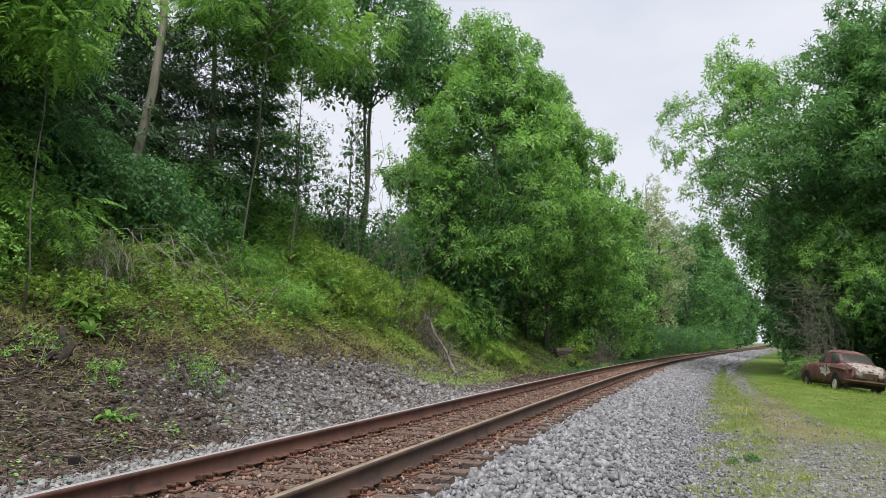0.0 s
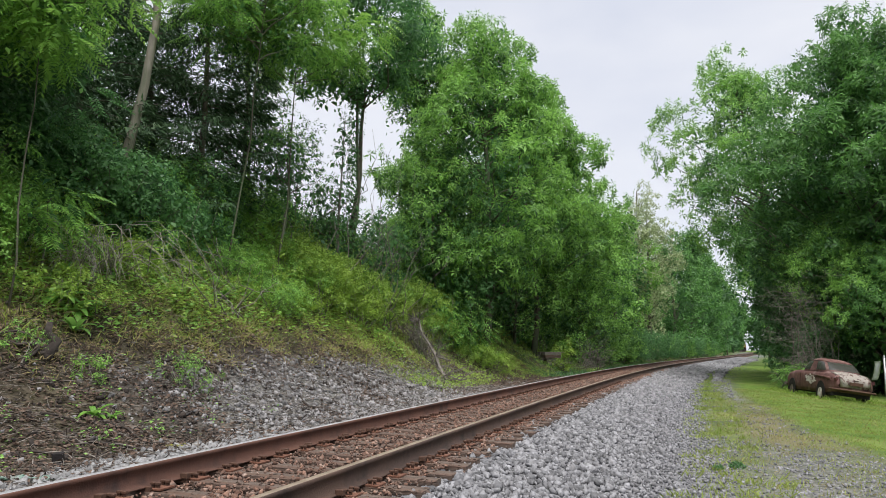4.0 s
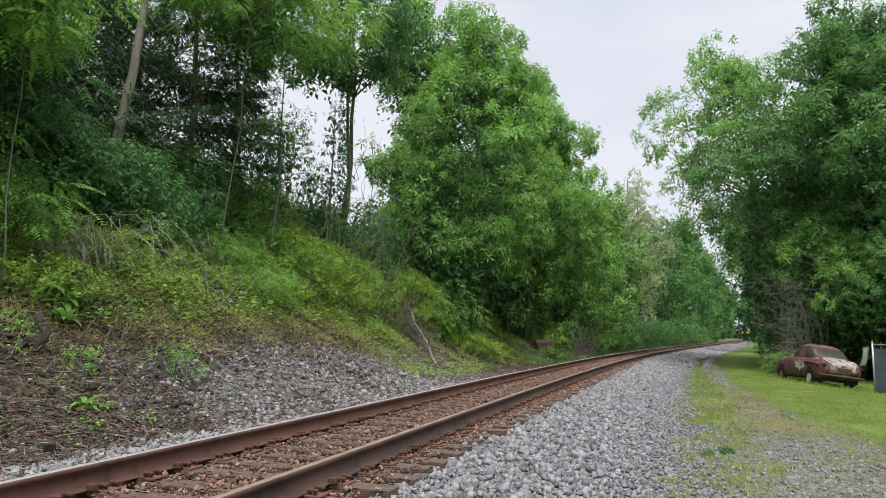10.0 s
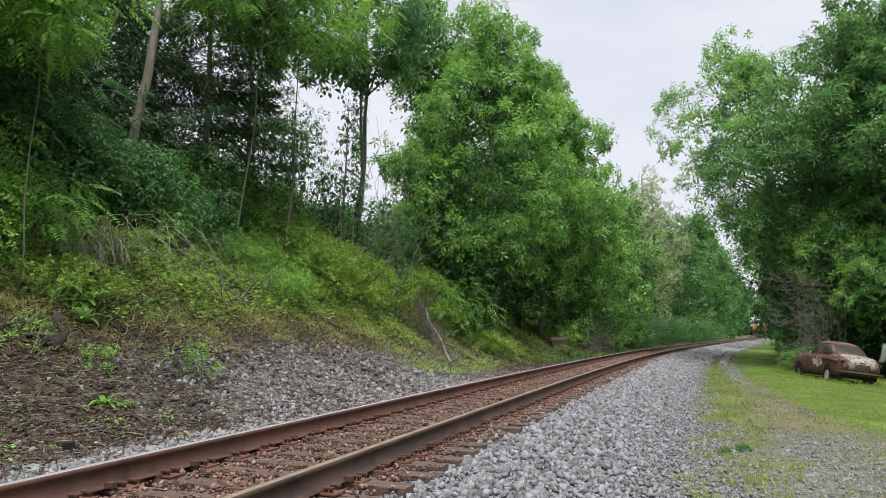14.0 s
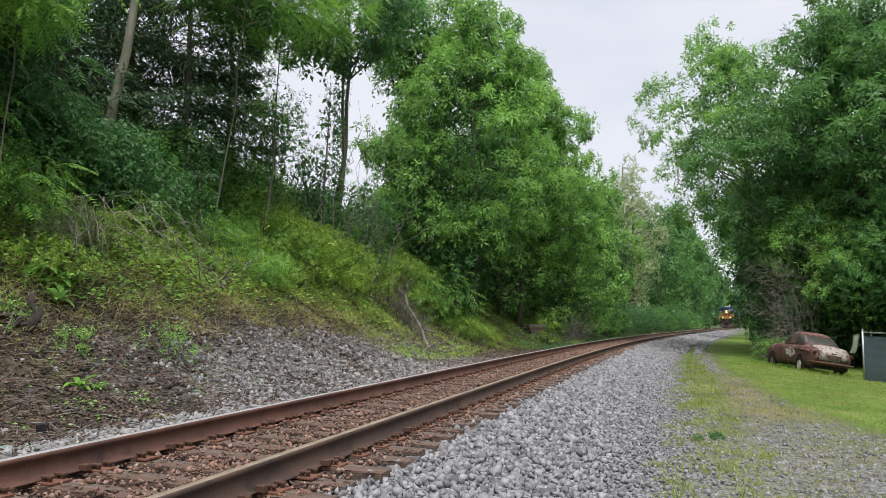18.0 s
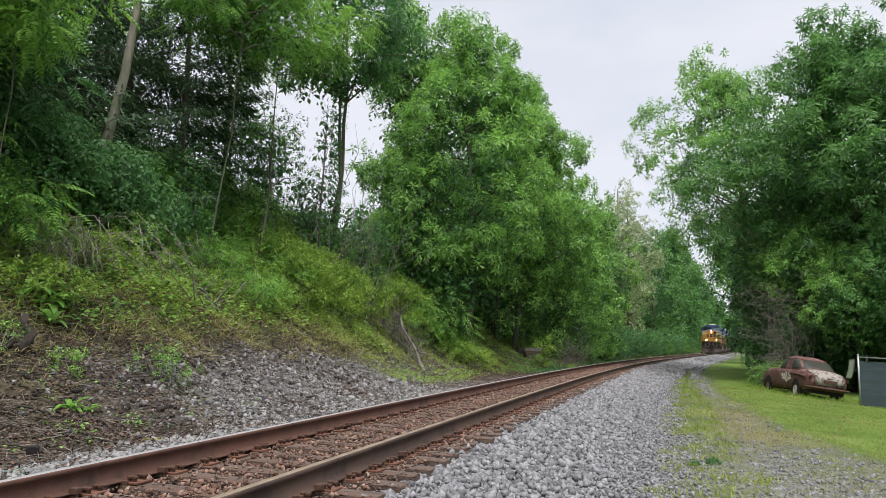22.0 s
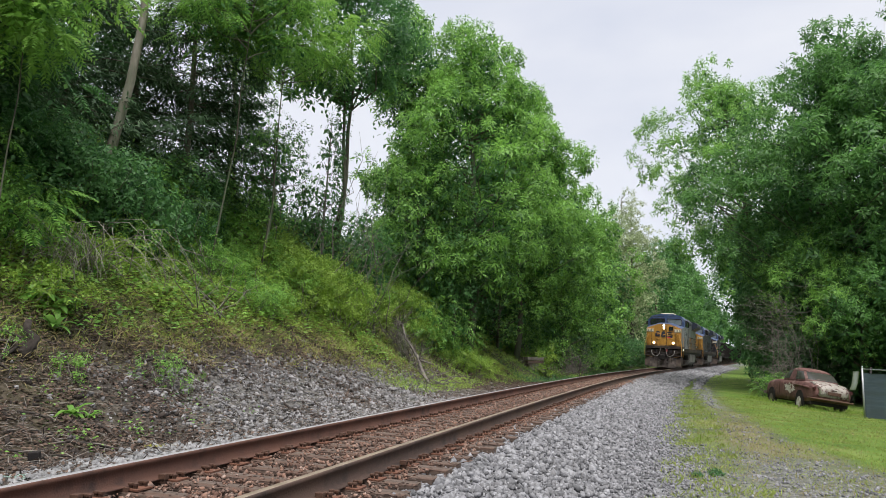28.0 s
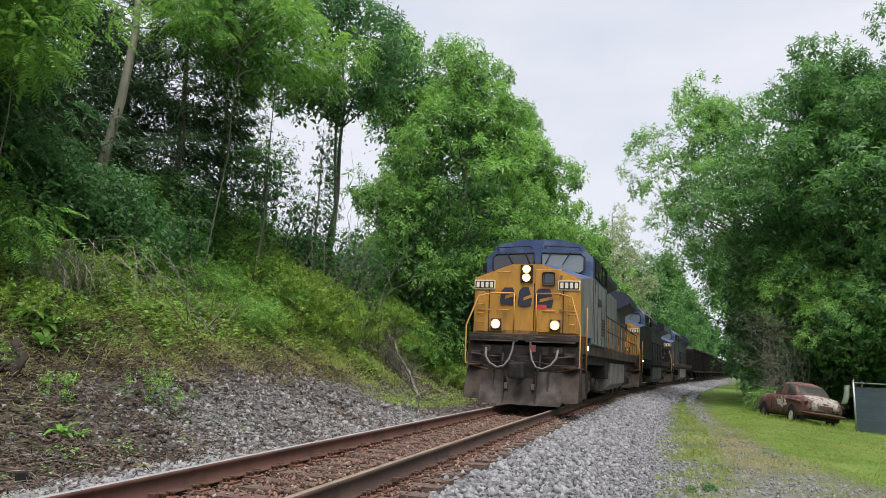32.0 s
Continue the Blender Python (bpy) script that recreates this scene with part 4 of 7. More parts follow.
    # the great trees beyond the bank
    for i, (b, d, h, r, lf, bo, pe, sz, fr, lo, lab) in enumerate((
        (-3.0, 37.0, 16.5, 1.9, L_MID, 70, 40, 0.24, -5, 0.55, "slender tree with compound leaves"),
        (2.4, 36.0, 17.4, 5.0, L_MID, 260, 50, 0.24, -5, 0.13, "large tree with drooping compound leaves"),
        (6.0, 44.0, 16.8, 4.6, L_MID, 220, 50, 0.26, -5, 0.15, "large tree with drooping compound leaves"),
        (-1.6, 34.0, 8.8, 2.2, L_MID, 110, 40, 0.21, -6, 0.14, "bright green young tree with compound leaves"),
        (8.9, 51.0, 14.6, 4.3, L_MID, 200, 46, 0.27, -5, 0.10, "spreading tree with compound leaves"),
        (10.6, 57.0, 12.2, 3.6, L_MID, 120, 120, 0.25, 0, 0.03, "rounded green tree beside the track"),
        (1.2, 34.6, 9.6, 1.9, L_DARK, 60, 90, 0.15, 0, 0.05, "dark blue-green tree before the great trees"),
        (4.4, 46.0, 13.0, 4.6, L_DARK, 90, 90, 0.27, 0, 0.0, "dark tree behind the great trees"),
        (-0.8, 43.0, 10.0, 4.4, L_DARK, 90, 90, 0.27, 0, 0.0, "dark tree behind the great trees"),
        (-1.4, 32.0, 2.2, 0.7, L_MID, 9, 24, 0.42, 5, 0.06, "young tree with long fern-like leaves"),
        (-0.2, 32.5, 2.6, 0.7, L_MID, 10, 24, 0.42, 5, 0.1, "young tree with long fern-like leaves"),
        (1.2, 33.5, 2.8, 0.8, L_MID, 10, 24, 0.42, 5, 0.06, "young tree with long fern-like leaves"),
        (4.6, 43.0, 6.0, 1.8, L_MID, 60, 50, 0.17, 0, 0.02, "leafy young tree at the edge of the wood"),
        (9.4, 49.0, 6.0, 1.9, L_MID, 60, 50, 0.18, 0, 0.02, "leafy young tree at the edge of the wood"),
        (10.7, 53.0, 5.0, 1.6, L_MID, 60, 60, 0.18, 0, 0.0, "leafy young tree at the edge of the wood"),
        (-5.0, 44.0, 5.5, 3.0, L_DARK, 60, 80, 0.24, 0, 0.0, "low dark tree behind the bank"),
        (12.2, 66.0, 14.0, 4.2, L_MID, 100, 110, 0.30, 0, 0.0, "fresh green tree beside the track"),
        (13.9, 84.0, 19.5, 4.8, L_PALE, 100, 110, 0.24, 0, 0.08, "pale flowering tree beside the track"),
        (14.6, 82.0, 17.0, 4.2, L_PALE, 90, 84, 0.26, 0, 0.05, "pale flowering tree beside the track"),
        (16.3, 104.0, 17.0, 4.6, L_DEEP, 90, 90, 0.38, 0, 0.0, "green tree beside the far track"),
        (17.5, 128.0, 21.0, 4.8, L_DEEP, 90, 80, 0.44, 0, 0.0, "green tree beside the far track"),
        (18.4, 155.0, 22.0, 5.0, L_DEEP, 90, 80, 0.5, 0, 0.0, "green tree beside the far track"),
        (19.0, 190.0, 22.0, 5.4, L_DEEP, 90, 70, 0.6, 0, 0.0, "green tree beside the far track"),
        (19.3, 245.0, 22.0, 6.5, L_DEEP, 90, 70, 0.8, 0, 0.0, "green tree beside the far track"),
        (19.9, 178.0, 9.0, 3.4, L_DEEP, 70, 90, 0.42, 0, 0.0, "low green tree beside the far track"),
        (20.3, 215.0, 10.0, 3.8, L_DARK, 70, 90, 0.5, 0, 0.0, "low dark tree beside the far track"),
        (20.2, 262.0, 12.0, 4.4, L_DEEP, 70, 90, 0.6, 0, 0.0, "low green tree beside the far track"),
        (20.0, 305.0, 14.0, 5.0, L_DARK, 70, 90, 0.7, 0, 0.0, "low dark tree beside the far track"),
        (9.0, 70.0, 15.0, 6.0, L_DARK, 90, 70, 0.38, 0, 0.0, "dark tree in the far wood"),
        (12.0, 95.0, 14.0, 6.5, L_DEEP, 90, 70, 0.44, 0, 0.0, "green tree in the far wood"),
        (14.8, 135.0, 15.0, 7.5, L_DARK, 90, 70, 0.55, 0, 0.0, "dark tree in the far wood"),
        (17.2, 190.0, 14.0, 8.5, L_DEEP, 90, 70, 0.7, 0, 0.0, "green tree in the far wood"),
        (4.5, 75.0, 13.0, 6.5, L_DARK, 80, 70, 0.4, 0, 0.0, "dark tree in the far wood"),
        (-0.5, 70.0, 11.0, 6.0, L_DARK, 80, 70, 0.4, 0, 0.0, "dark tree in the far wood"),
    )):
        x, y = ray_spot(b, d)
        tree(x, y, h, r, 200 + i, lf, bo, pe, sz, fr, 0.1 if h < 10 else 0.2 if d < 60 else 0.25, M_BARK, lo, bough_r=0.95 if d < 60 else 1.3 * (d / 80) ** 0.5, fill=0.55 if d < 60 else 1.0, label=lab)


def plant_right():
    for i, (b, d, h, r, lf, bo, pe, sz, fr, lo, lab) in enumerate((
        (24.5, 50.0, 21.0, 6.9, L_MID, 260, 40, 0.25, -5, 0.28, "tall airy tree arching over the track"),
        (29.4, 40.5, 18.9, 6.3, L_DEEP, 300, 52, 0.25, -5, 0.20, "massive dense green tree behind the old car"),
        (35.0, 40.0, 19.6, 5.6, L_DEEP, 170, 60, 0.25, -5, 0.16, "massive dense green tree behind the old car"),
        (25.4, 45.0, 12.0, 3.2, L_DARK, 90, 120, 0.24, 0, 0.05, "dark green tree behind the old car"),
        (26.8, 39.0, 7.8, 2.5, L_MID, 54, 50, 0.155, -5, 0.45, "low tree with bright compound leaves behind the old car"),
        (29.8, 37.0, 6.6, 2.8, L_MID, 54, 48, 0.155, -5, 0.30, "low tree with bright compound leaves behind the old car"),
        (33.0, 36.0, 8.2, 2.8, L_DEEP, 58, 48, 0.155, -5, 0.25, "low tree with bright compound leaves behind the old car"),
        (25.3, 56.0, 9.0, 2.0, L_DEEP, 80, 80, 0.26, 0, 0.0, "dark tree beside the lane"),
        # dark leaves on these low trees stand in for shade behind the car
        (31.2, 40.0, 7.0, 3.0, L_DARK, 80, 110, 0.20, 0, 0.0, "low tree behind the old car, leaves darkened for shade"),
        (27.4, 40.5, 7.0, 2.8, L_DARK, 80, 110, 0.20, 0, 0.0, "low tree behind the old car, leaves darkened for shade"),
        (22.7, 80.0, 16.5, 3.6, L_MID, 100, 96, 0.26, 0, 0.36, "airy tree leaning over the lane"),
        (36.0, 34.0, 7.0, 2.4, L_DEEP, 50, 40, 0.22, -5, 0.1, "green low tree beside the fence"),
        (25.4, 85.0, 11.0, 3.4, L_MID, 80, 80, 0.36, 0, 0.0, "green tree beside the lane"),
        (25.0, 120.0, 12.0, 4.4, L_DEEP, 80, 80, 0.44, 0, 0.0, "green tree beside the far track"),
        (24.4, 170.0, 12.0, 5.2, L_DARK, 80, 70, 0.55, 0, 0.0, "dark tree beside the far track"),
        (24.0, 235.0, 12.0, 5.6, L_DARK, 80, 70, 0.7, 0, 0.0, "dark tree beside the far track"),
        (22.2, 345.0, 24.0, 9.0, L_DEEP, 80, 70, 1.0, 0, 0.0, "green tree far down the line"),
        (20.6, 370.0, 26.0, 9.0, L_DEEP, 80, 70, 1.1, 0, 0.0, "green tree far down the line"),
        (23.6, 320.0, 25.0, 9.0, L_DARK, 80, 70, 1.0, 0, 0.0, "dark tree far down the line"),
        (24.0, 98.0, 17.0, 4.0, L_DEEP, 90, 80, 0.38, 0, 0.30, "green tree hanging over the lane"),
        (26.5, 60.0, 14.0, 6.0, L_DARK, 90, 80, 0.36, 0, 0.0, "dark tree in the wood behind"),
        (31.5, 52.0, 15.0, 6.0, L_DARK, 90, 80, 0.36, 0, 0.0, "dark tree in the wood behind"),
    )):
        x, y = ray_spot(b, d)
        tree(x, y, h, r, 300 + i, lf, bo, pe, sz, fr, 0.24, M_BARK, lo, bough_r=1.1 if d < 60 else 1.5, fill=0.35 if i == 0 else 1.0, lean=(-2.9, 0.6) if i == 0 else (0, 0), label=lab)


def plant_shrubs():
    """Bushes over the upper bank and along its foot."""
    rng = random.Random(77)
    kinds = [shrub(0, 0, h, r, 400 + k, lf, bo, pe, sz, fr, lab, "shrub" if k < 6 else "weed_mound" if k < 10 else "creeper_bush") for k, (h, r, lf, bo, pe, sz, fr, lab) in enumerate((
        (2.4, 1.3, L_MID, 26, 110, 0.13, 0, "leafy green bush on the bank"),
        (3.0, 1.4, L_DARK, 30, 110, 0.13, 0, "dark green bush under the trees"),
        (1.5, 1.1, L_BRIGHT, 20, 110, 0.11, 0, "fresh green bush on the bank"),
        (2.6, 1.2, L_MID, 24, 30, 0.36, 4, "bush with long compound leaves"),
        (1.1, 0.9, L_YELLOW, 16, 80, 0.11, 0, "yellow-green bush on the bank"),
        (3.6, 1.5, L_BLUE, 32, 110, 0.14, 0, "blue-green bush under the trees"),
        (0.8, 0.75, L_LIME, 16, 84, 0.075, 0, "low mound of fresh green creeper on the bank"),
        (1.0, 0.7, L_BRIGHT, 16, 84, 0.085, 0, "low mound of green weeds on the bank"),
        (1.2, 0.6, L_MID, 12, 16, 0.26, 5, "fern-like weeds on the bank"),
        (0.6, 0.6, L_LIME, 12, 84, 0.06, 0, "low mound of yellow-green weeds on the bank"),
        (2.0, 1.0, L_LIME, 24, 110, 0.085, 0, "bush draped in lime-green creeper"),
        (1.6, 0.9, L_BRIGHT, 22, 110, 0.08, 0, "bush draped in fresh green creeper"),
    ))]
    spots = []
    for k in range(150):
        s, n = rng.uniform(3, 40), rng.uniform(-17, -7.6)
        if (n > -9.5 and rng.random() < 0.6) or (n > -10.5 and 13 < s < 33):
            continue
        x, y, _ = on_line(s, n)
        if -27 < math.degrees(math.atan2(x, y)) < -21 and math.hypot(x, y) < 20:
            continue
        kind = rng.choice((1, 1, 5, 3, 5, 5, 0) if s < 14 else (0, 1, 11, 3, 0, 11, 10)) if n < -10.5 else rng.choice((2, 4, 2, 4, 3, 0))
        spots.append((x, y, kind, rng.uniform(0.7, 1.15), rng.uniform(0, 360)))
    for k in range(46):
        s = rng.uniform(40, 140)
        x, y, _ = on_line(s, (rng.uniform(-6.5, -4.3) if s > 56 else rng.uniform(-11, -8.5)) if rng.random() < 0.65 else rng.uniform(7, 9) if s > 60 else -5)
        spots.append((x, y, rng.choice((0, 1, 2, 5, 1)), rng.uniform(0.8, 1.2), rng.uniform(0, 360)))
    for k in range(64):
        s = 44 + 110 * (k + rng.random()) / 64
        x, y, _ = on_line(s, rng.uniform(-5.6, -4.2) - (1.6 if s < 56 else 0))
        spots.append((x, y, rng.choice((0, 1, 1, 1, 0)), 1.0, rng.uniform(0, 360)))
    for k in range(9):
        x, y = ray_spot(rng.uniform(23.8, 25.8), rng.uniform(34.2, 37.0))
        spots.append((x, y, 8, 1.0, rng.uniform(0, 360)))
    for k in range(10):
        x, y = ray_spot(rng.uniform(25.5, 34), rng.uniform(38, 41))
        spots.append((x, y, rng.choice((1, 5, 1)), rng.uniform(0.8, 1.2), rng.uniform(0, 360)))
    for k in range(18):
        x, y = ray_spot(rng.uniform(-1, 10), rng.uniform(36, 48))
        spots.append((x, y, rng.choice((1, 5, 1)), 1.0, rng.uniform(0, 360)) if along(np.array([x]), np.array([y]))[1][0] < -8 else (*on_line(38 + k, -11)[:2], 1, 1.0, 40 * k))
    for k in range(22):
        x, y = ray_spot(rng.uniform(-6.5, -0.8), rng.uniform(30.8, 33))
        spots.append((x, y, rng.choice((10, 11, 10, 4)), 1.0, rng.uniform(0, 360)))
    for k in range(9):
        x, y = ray_spot(rng.uniform(-0.5, 3.2), rng.uniform(32.4, 34))
        spots.append((x, y, rng.choice((6, 7, 9)), 1.0, rng.uniform(0, 360)))
    for k in range(46):
        x, y = ray_spot(rng.uniform(-14, -1.5), rng.uniform(24, 29.5))
        if gz(x, y) > 1.6:
            spots.append((x, y, rng.choice((10, 10, 11)), 1.0, rng.uniform(0, 360)))
    for k in range(230):
        s, n = rng.uniform(8, 36), rng.uniform(-10.6, -5.6)
        x, y, _ = on_line(s, n)
        z = gz(x, y)
        if z > 2.0 + 0.5 * math.sin(s * 0.9) and rng.random() < 0.45 + 0.25 * (z - 1.5):
            spots.append((x, y, rng.choice((6, 6, 7, 8, 9, 9)), 1.0, rng.uniform(0, 360)))
    used = set()
    for x, y, kind, sc, turn in spots:
        if 6.0 < math.degrees(math.atan2(x, y)) < 9.6 and 34 < math.hypot(x, y) < 46:
            continue
        m = pose(x, y, gz(x, y) - 0.05, 0, 0, turn)
        if kind not in used:
            used.add(kind)
            kinds[kind].matrix_basis = m
        else:
            copy_thing(kinds[kind], m)


def backdrop():
    """Far woods all round, as one belt of leafy clumps."""
    rng = np.random.default_rng(9)
    cs, rs = [], []
    for k in range(900):
        a = rng.uniform(0, 6.283)
        d = rng.uniform(150, 260)
        x, y = d * math.sin(a), d * math.cos(a)
        s, n = along(np.array([x]), np.array([y]))
        if abs(n[0]) < 14 and y > 0:
            continue
        if -12.5 < math.degrees(math.atan2(x, y)) < -3.5:
            continue
        cs.append((x, y, rng.uniform(0, 8)))
        rs.append(rng.uniform(3.5, 6))
    v = bough_leaves(rng, np.array(cs), np.array(rs), 36, 1.6, out=0.0)
    tagged(leaf_object("far_woods", v, L_DARK), "distant belt of green woodland", "woods", kind="stuff")


def bank_cover():
    """Creepers, weeds and litter over the bank."""
    rng = np.random.default_rng(21)

    def field(count, s0, s1, n0, n1, power=1.3):
        x, y, s, n = scatter_line(rng, count, s0, s1, n0, n1, power)
        return x, y, ground_z(x, y), s, n

    def clump(mask, x, y, z, per, spread, size, height, mat, name, label, cat, droop=0.1, ratio=0.6):
        x, y, z = x[mask], y[mask], z[mask]
        c = np.repeat(np.stack([x, y, z], 1), per, 0)
        k = len(c)
        hh = np.repeat(rng.uniform(0.15, 1.0, len(x)), per) * height
        c = c + rng.normal(size=(k, 3)) * np.array([spread, spread, 0])
        c[:, 2] = ground_z(c[:, 0], c[:, 1]) + rng.uniform(0.02, 1, k) * hh
        d = rng.normal(size=(k, 3))
        d[:, 2] = np.abs(d[:, 2]) * 0.3 - droop
        up = np.array([0.15, -0.35, 1.0]) + rng.normal(size=(k, 3)) * 0.4
        sz = size * rng.uniform(0.6, 1.4, k)
        tagged(leaf_object(name, leaf_quads(c, d, up, sz, sz * ratio), mat), label, cat, kind="stuff")

    x, y, z, s, n = field(15000, 4, 50, -14, -3.0, 1.15)
    w = wobble(x, y, 3.0, 3) + 0.5 * wobble(x, y, 1.2, 6)
    u = rng.uniform(size=len(x))
    edge = 1.7 - 0.5 * w + 0.4 * smooth(13, 8, s) - 0.5 * smooth(18, 26, s) + 0.9 * smooth(25, 31, s)
    green = (z > edge) | (s > 46)
    clump(green & (u < 0.45) & (s < 13.5 + 2 * w), x, y, z, 15, 0.24, 0.105, 0.42, L_BRIGHT, "creeper", "fresh green creeper covering the bank", "creeper")
    clump(green & (u < 0.55) & (s > 13 + 2 * w), x, y, z, 16, 0.26, 0.095, 0.45, L_LIME, "lime_creeper", "lime-green creeper covering the open bank", "creeper")
    clump(green & (u > 0.4), x, y, z, 13, 0.28, 0.11, 0.45, L_BRIGHT, "undergrowth", "mixed green weeds covering the bank", "weeds")
    clump(green & ((w > 0.0) | (s > 17)) & (u < 0.5), x, y, z, 12, 0.25, 0.08, 0.45, L_YELLOW, "yellow_weeds", "yellow-green weeds on the bank", "weeds")
    clump(green & (z > 3.3) & (u < 0.6), x, y, z, 14, 0.35, 0.12, 1.0, L_DARK, "dark_undergrowth", "dark green undergrowth high on the bank", "weeds")
    wide = (z > edge - 1.0 - 0.9 * smooth(25, 31, s)) & (z < edge + 0.9) & (s < 40)
    clump(wide & (u < 0.8), x, y, z, 12, 0.24, 0.17, 0.16, L_STRAW, "straw", "olive and brown dry grass on the bank", "grass", -0.4, 0.09)
    clump(wide & (u > 0.5) & (s > 14), x, y, z, 9, 0.2, 0.10, 0.22, L_YELLOW, "bank_sedge", "yellow-green grass and weeds on the bank", "grass", -0.5, 0.16)
    clump((s > 23) & (s < 45) & (n < -4.3 - 0.3 * w) & (u < 0.75), x, y, z, 10, 0.24, 0.15, 0.2, L_LIME, "slope_grass", "fresh yellow-green grass on the low slope", "grass", -0.6, 0.13)
    band = (z > edge - 0.7 - 0.9 * smooth(25, 31, s)) & (z < edge + 0.6) & (s < 46)
    clump(band & (u < 0.75), x, y, z, 8, 0.2, 0.16, 0.2, L_YELLOW, "bank_stalks", "yellow-green grass at the edge of the stones", "grass", -0.7, 0.1)
    clump(band & (u > 0.35), x, y, z, 14, 0.25, 0.065, 0.14, L_DEAD, "dry_weeds", "dry brown weeds at the edge of the stones", "weeds")
    low = (z < 1.6) & (s < 40)
    clump((z < 2.3) & (s < 40) & (u < 0.85) & (cover(x, y)[:, 0] < 0.5), x, y, z, 18, 0.3, 0.06, 0.07, L_DEAD, "leaf_litter", "dead brown leaves and litter at the foot of the bank", "leaf litter")
    clump(low & (u > 0.9) & (s < 15) & (n < -3.8), x, y, z, 14, 0.12, 0.05, 0.2, L_MID, "low_weeds", "small green weeds at the foot of the bank", "weeds")
    # grassy fringe where bank and track meet further on
    x, y, z, s, n = field(2600, 38, 75, -7, -2.0, 1.0)
    clump(n < -2.5 - 0.3 * wobble(x, y, 3, 1), x, y, z, 7, 0.2, 0.16, 0.2, L_DARK, "bank_grass", "fresh green grass beside the track", "grass", -0.8, 0.12)


def lawn_cover():
    """Blades of grass on the lawn, the strip and the lane."""
    rng = np.random.default_rng(31)
    x, y, s, n = scatter_line(rng, 66000, 4, 75, 3.2, 17, 1.7)
    c = cover(x, y)
    keep = rng.uniform(size=len(x)) < c[:, 1]
    x, y, s, n = x[keep], y[keep], s[keep], n[keep]
    k = len(x)
    p = np.stack([x, y, ground_z(x, y) - 0.01], 1)
    d = rng.normal(size=(k, 3)) * 1.0 + np.array([0, 0, 0.8])
    up = rng.normal(size=(k, 3))
    L = rng.uniform(0.016, 0.036, k) * (1 + 2.6 * (1 - smooth(4.4, 5.4, n)) * smooth(0, 0.8, wobble(x, y, 1.0, 12) + 0.3)) * (1 + s / 90)
    tagged(leaf_object("lawn_blades", leaf_quads(p, d, up, L, L * 0.16), M_GRASS), "short bright green lawn grass", "grass", kind="stuff")
    # taller tufts along the strip
    cx, cy, s, n = scatter_line(rng, 900, 8, 46, 3.4, 5.0, 1.2)
    keep = (rng.uniform(size=len(cx)) < 0.25 + 0.75 * (wobble(cx, cy, 1.6, 18) > 0.1)) & (n < 4.6 + 0.3 * wobble(cx, cy, 2, 3))
    c = np.repeat(np.stack([cx, cy], 1)[keep], 16, 0)
    k = len(c)
    c = c + rng.normal(size=(k, 2)) * 0.07
    d = rng.normal(size=(k, 3)) * np.array([0.7, 0.7, 0.25]) + np.array([0, 0, 0.8])
    L = rng.uniform(0.04, 0.15, k)
    tagged(leaf_object("strip_tufts", leaf_quads(np.stack([c[:, 0], c[:, 1], ground_z(c[:, 0], c[:, 1]) - 0.01], 1), d, rng.normal(size=(k, 3)), L, L * 0.12), M_GRASS_PALE), "yellow-green grass tufts along the gravel", "grass", kind="stuff")
    # dry and green wisps in the gravel of the lane, in drifts
    for count, mat, l0, l1, name, label, sd in ((90000, M_GRASS_DRY, 0.03, 0.085, "dry_blades", "thin dry olive grass in the gravel", 15), (110000, M_GRASS_PALE, 0.03, 0.08, "lane_blades", "fresh green wisps of grass in the gravel", 16)):
        x, y, s, n = scatter_line(rng, count, 3, 34, 3.2, 9.5, 1.3)
        drift = 0.45 + 0.5 * wobble(x, y, 2.2, sd) + 0.45 * wobble(x, y, 0.7, sd + 4)
        keep = rng.uniform(size=len(x)) < np.clip(drift, 0.05, 1) * (0.35 + 0.9 * cover(x, y)[:, 2 if sd == 15 else 1]) * smooth(3.2, 4.4, n)
        x, y = x[keep], y[keep]
        k = len(x)
        p = np.stack([x, y, ground_z(x, y) - 0.005], 1)
        d = rng.normal(size=(k, 3)) * 0.8 + np.array([0, 0, 0.8])
        L = rng.uniform(l0, l1, k)
        tagged(leaf_object(name, leaf_quads(p, d, rng.normal(size=(k, 3)), L, L * 0.15), mat), label, "grass", kind="stuff")


build_ballast()
plant_left()
plant_right()
plant_shrubs()
backdrop()
bank_cover()
lawn_cover()


# ---- train ----
M_YELLOW = material("weathered_yellow_paint", [(0.37, 0.18, 0.026), (0.45, 0.23, 0.036)], 6, 0.5, 0, 0.05, 40, second=(0.20, 0.105, 0.035), second_scale=2.2, second_edge=(0.48, 0.72), stretch=(1, 1, 0.4))
M_BLUE = material("weathered_blue_paint", [(0.024, 0.046, 0.115), (0.036, 0.065, 0.155)], 6, 0.45, 0, 0.05, 40, second=(0.08, 0.11, 0.19), second_scale=2)
M_NAVY = material("dark_navy_paint", [(0.014, 0.018, 0.035), (0.022, 0.027, 0.048)], 6, 0.5, 0, 0)
M_GREY = material("weathered_grey_paint", [(0.13, 0.135, 0.145), (0.18, 0.187, 0.195)], 6, 0.5, 0, 0.05, 40, second=(0.085, 0.078, 0.07), second_scale=1.4, second_edge=(0.48, 0.68), stretch=(1, 1, 0.35))
M_UNDER = material("grimy_underframe", [(0.022, 0.018, 0.016), (0.045, 0.036, 0.032)], 7, 0.8, 0, 0.2, 40, second=(0.07, 0.054, 0.045), second_scale=1.4)
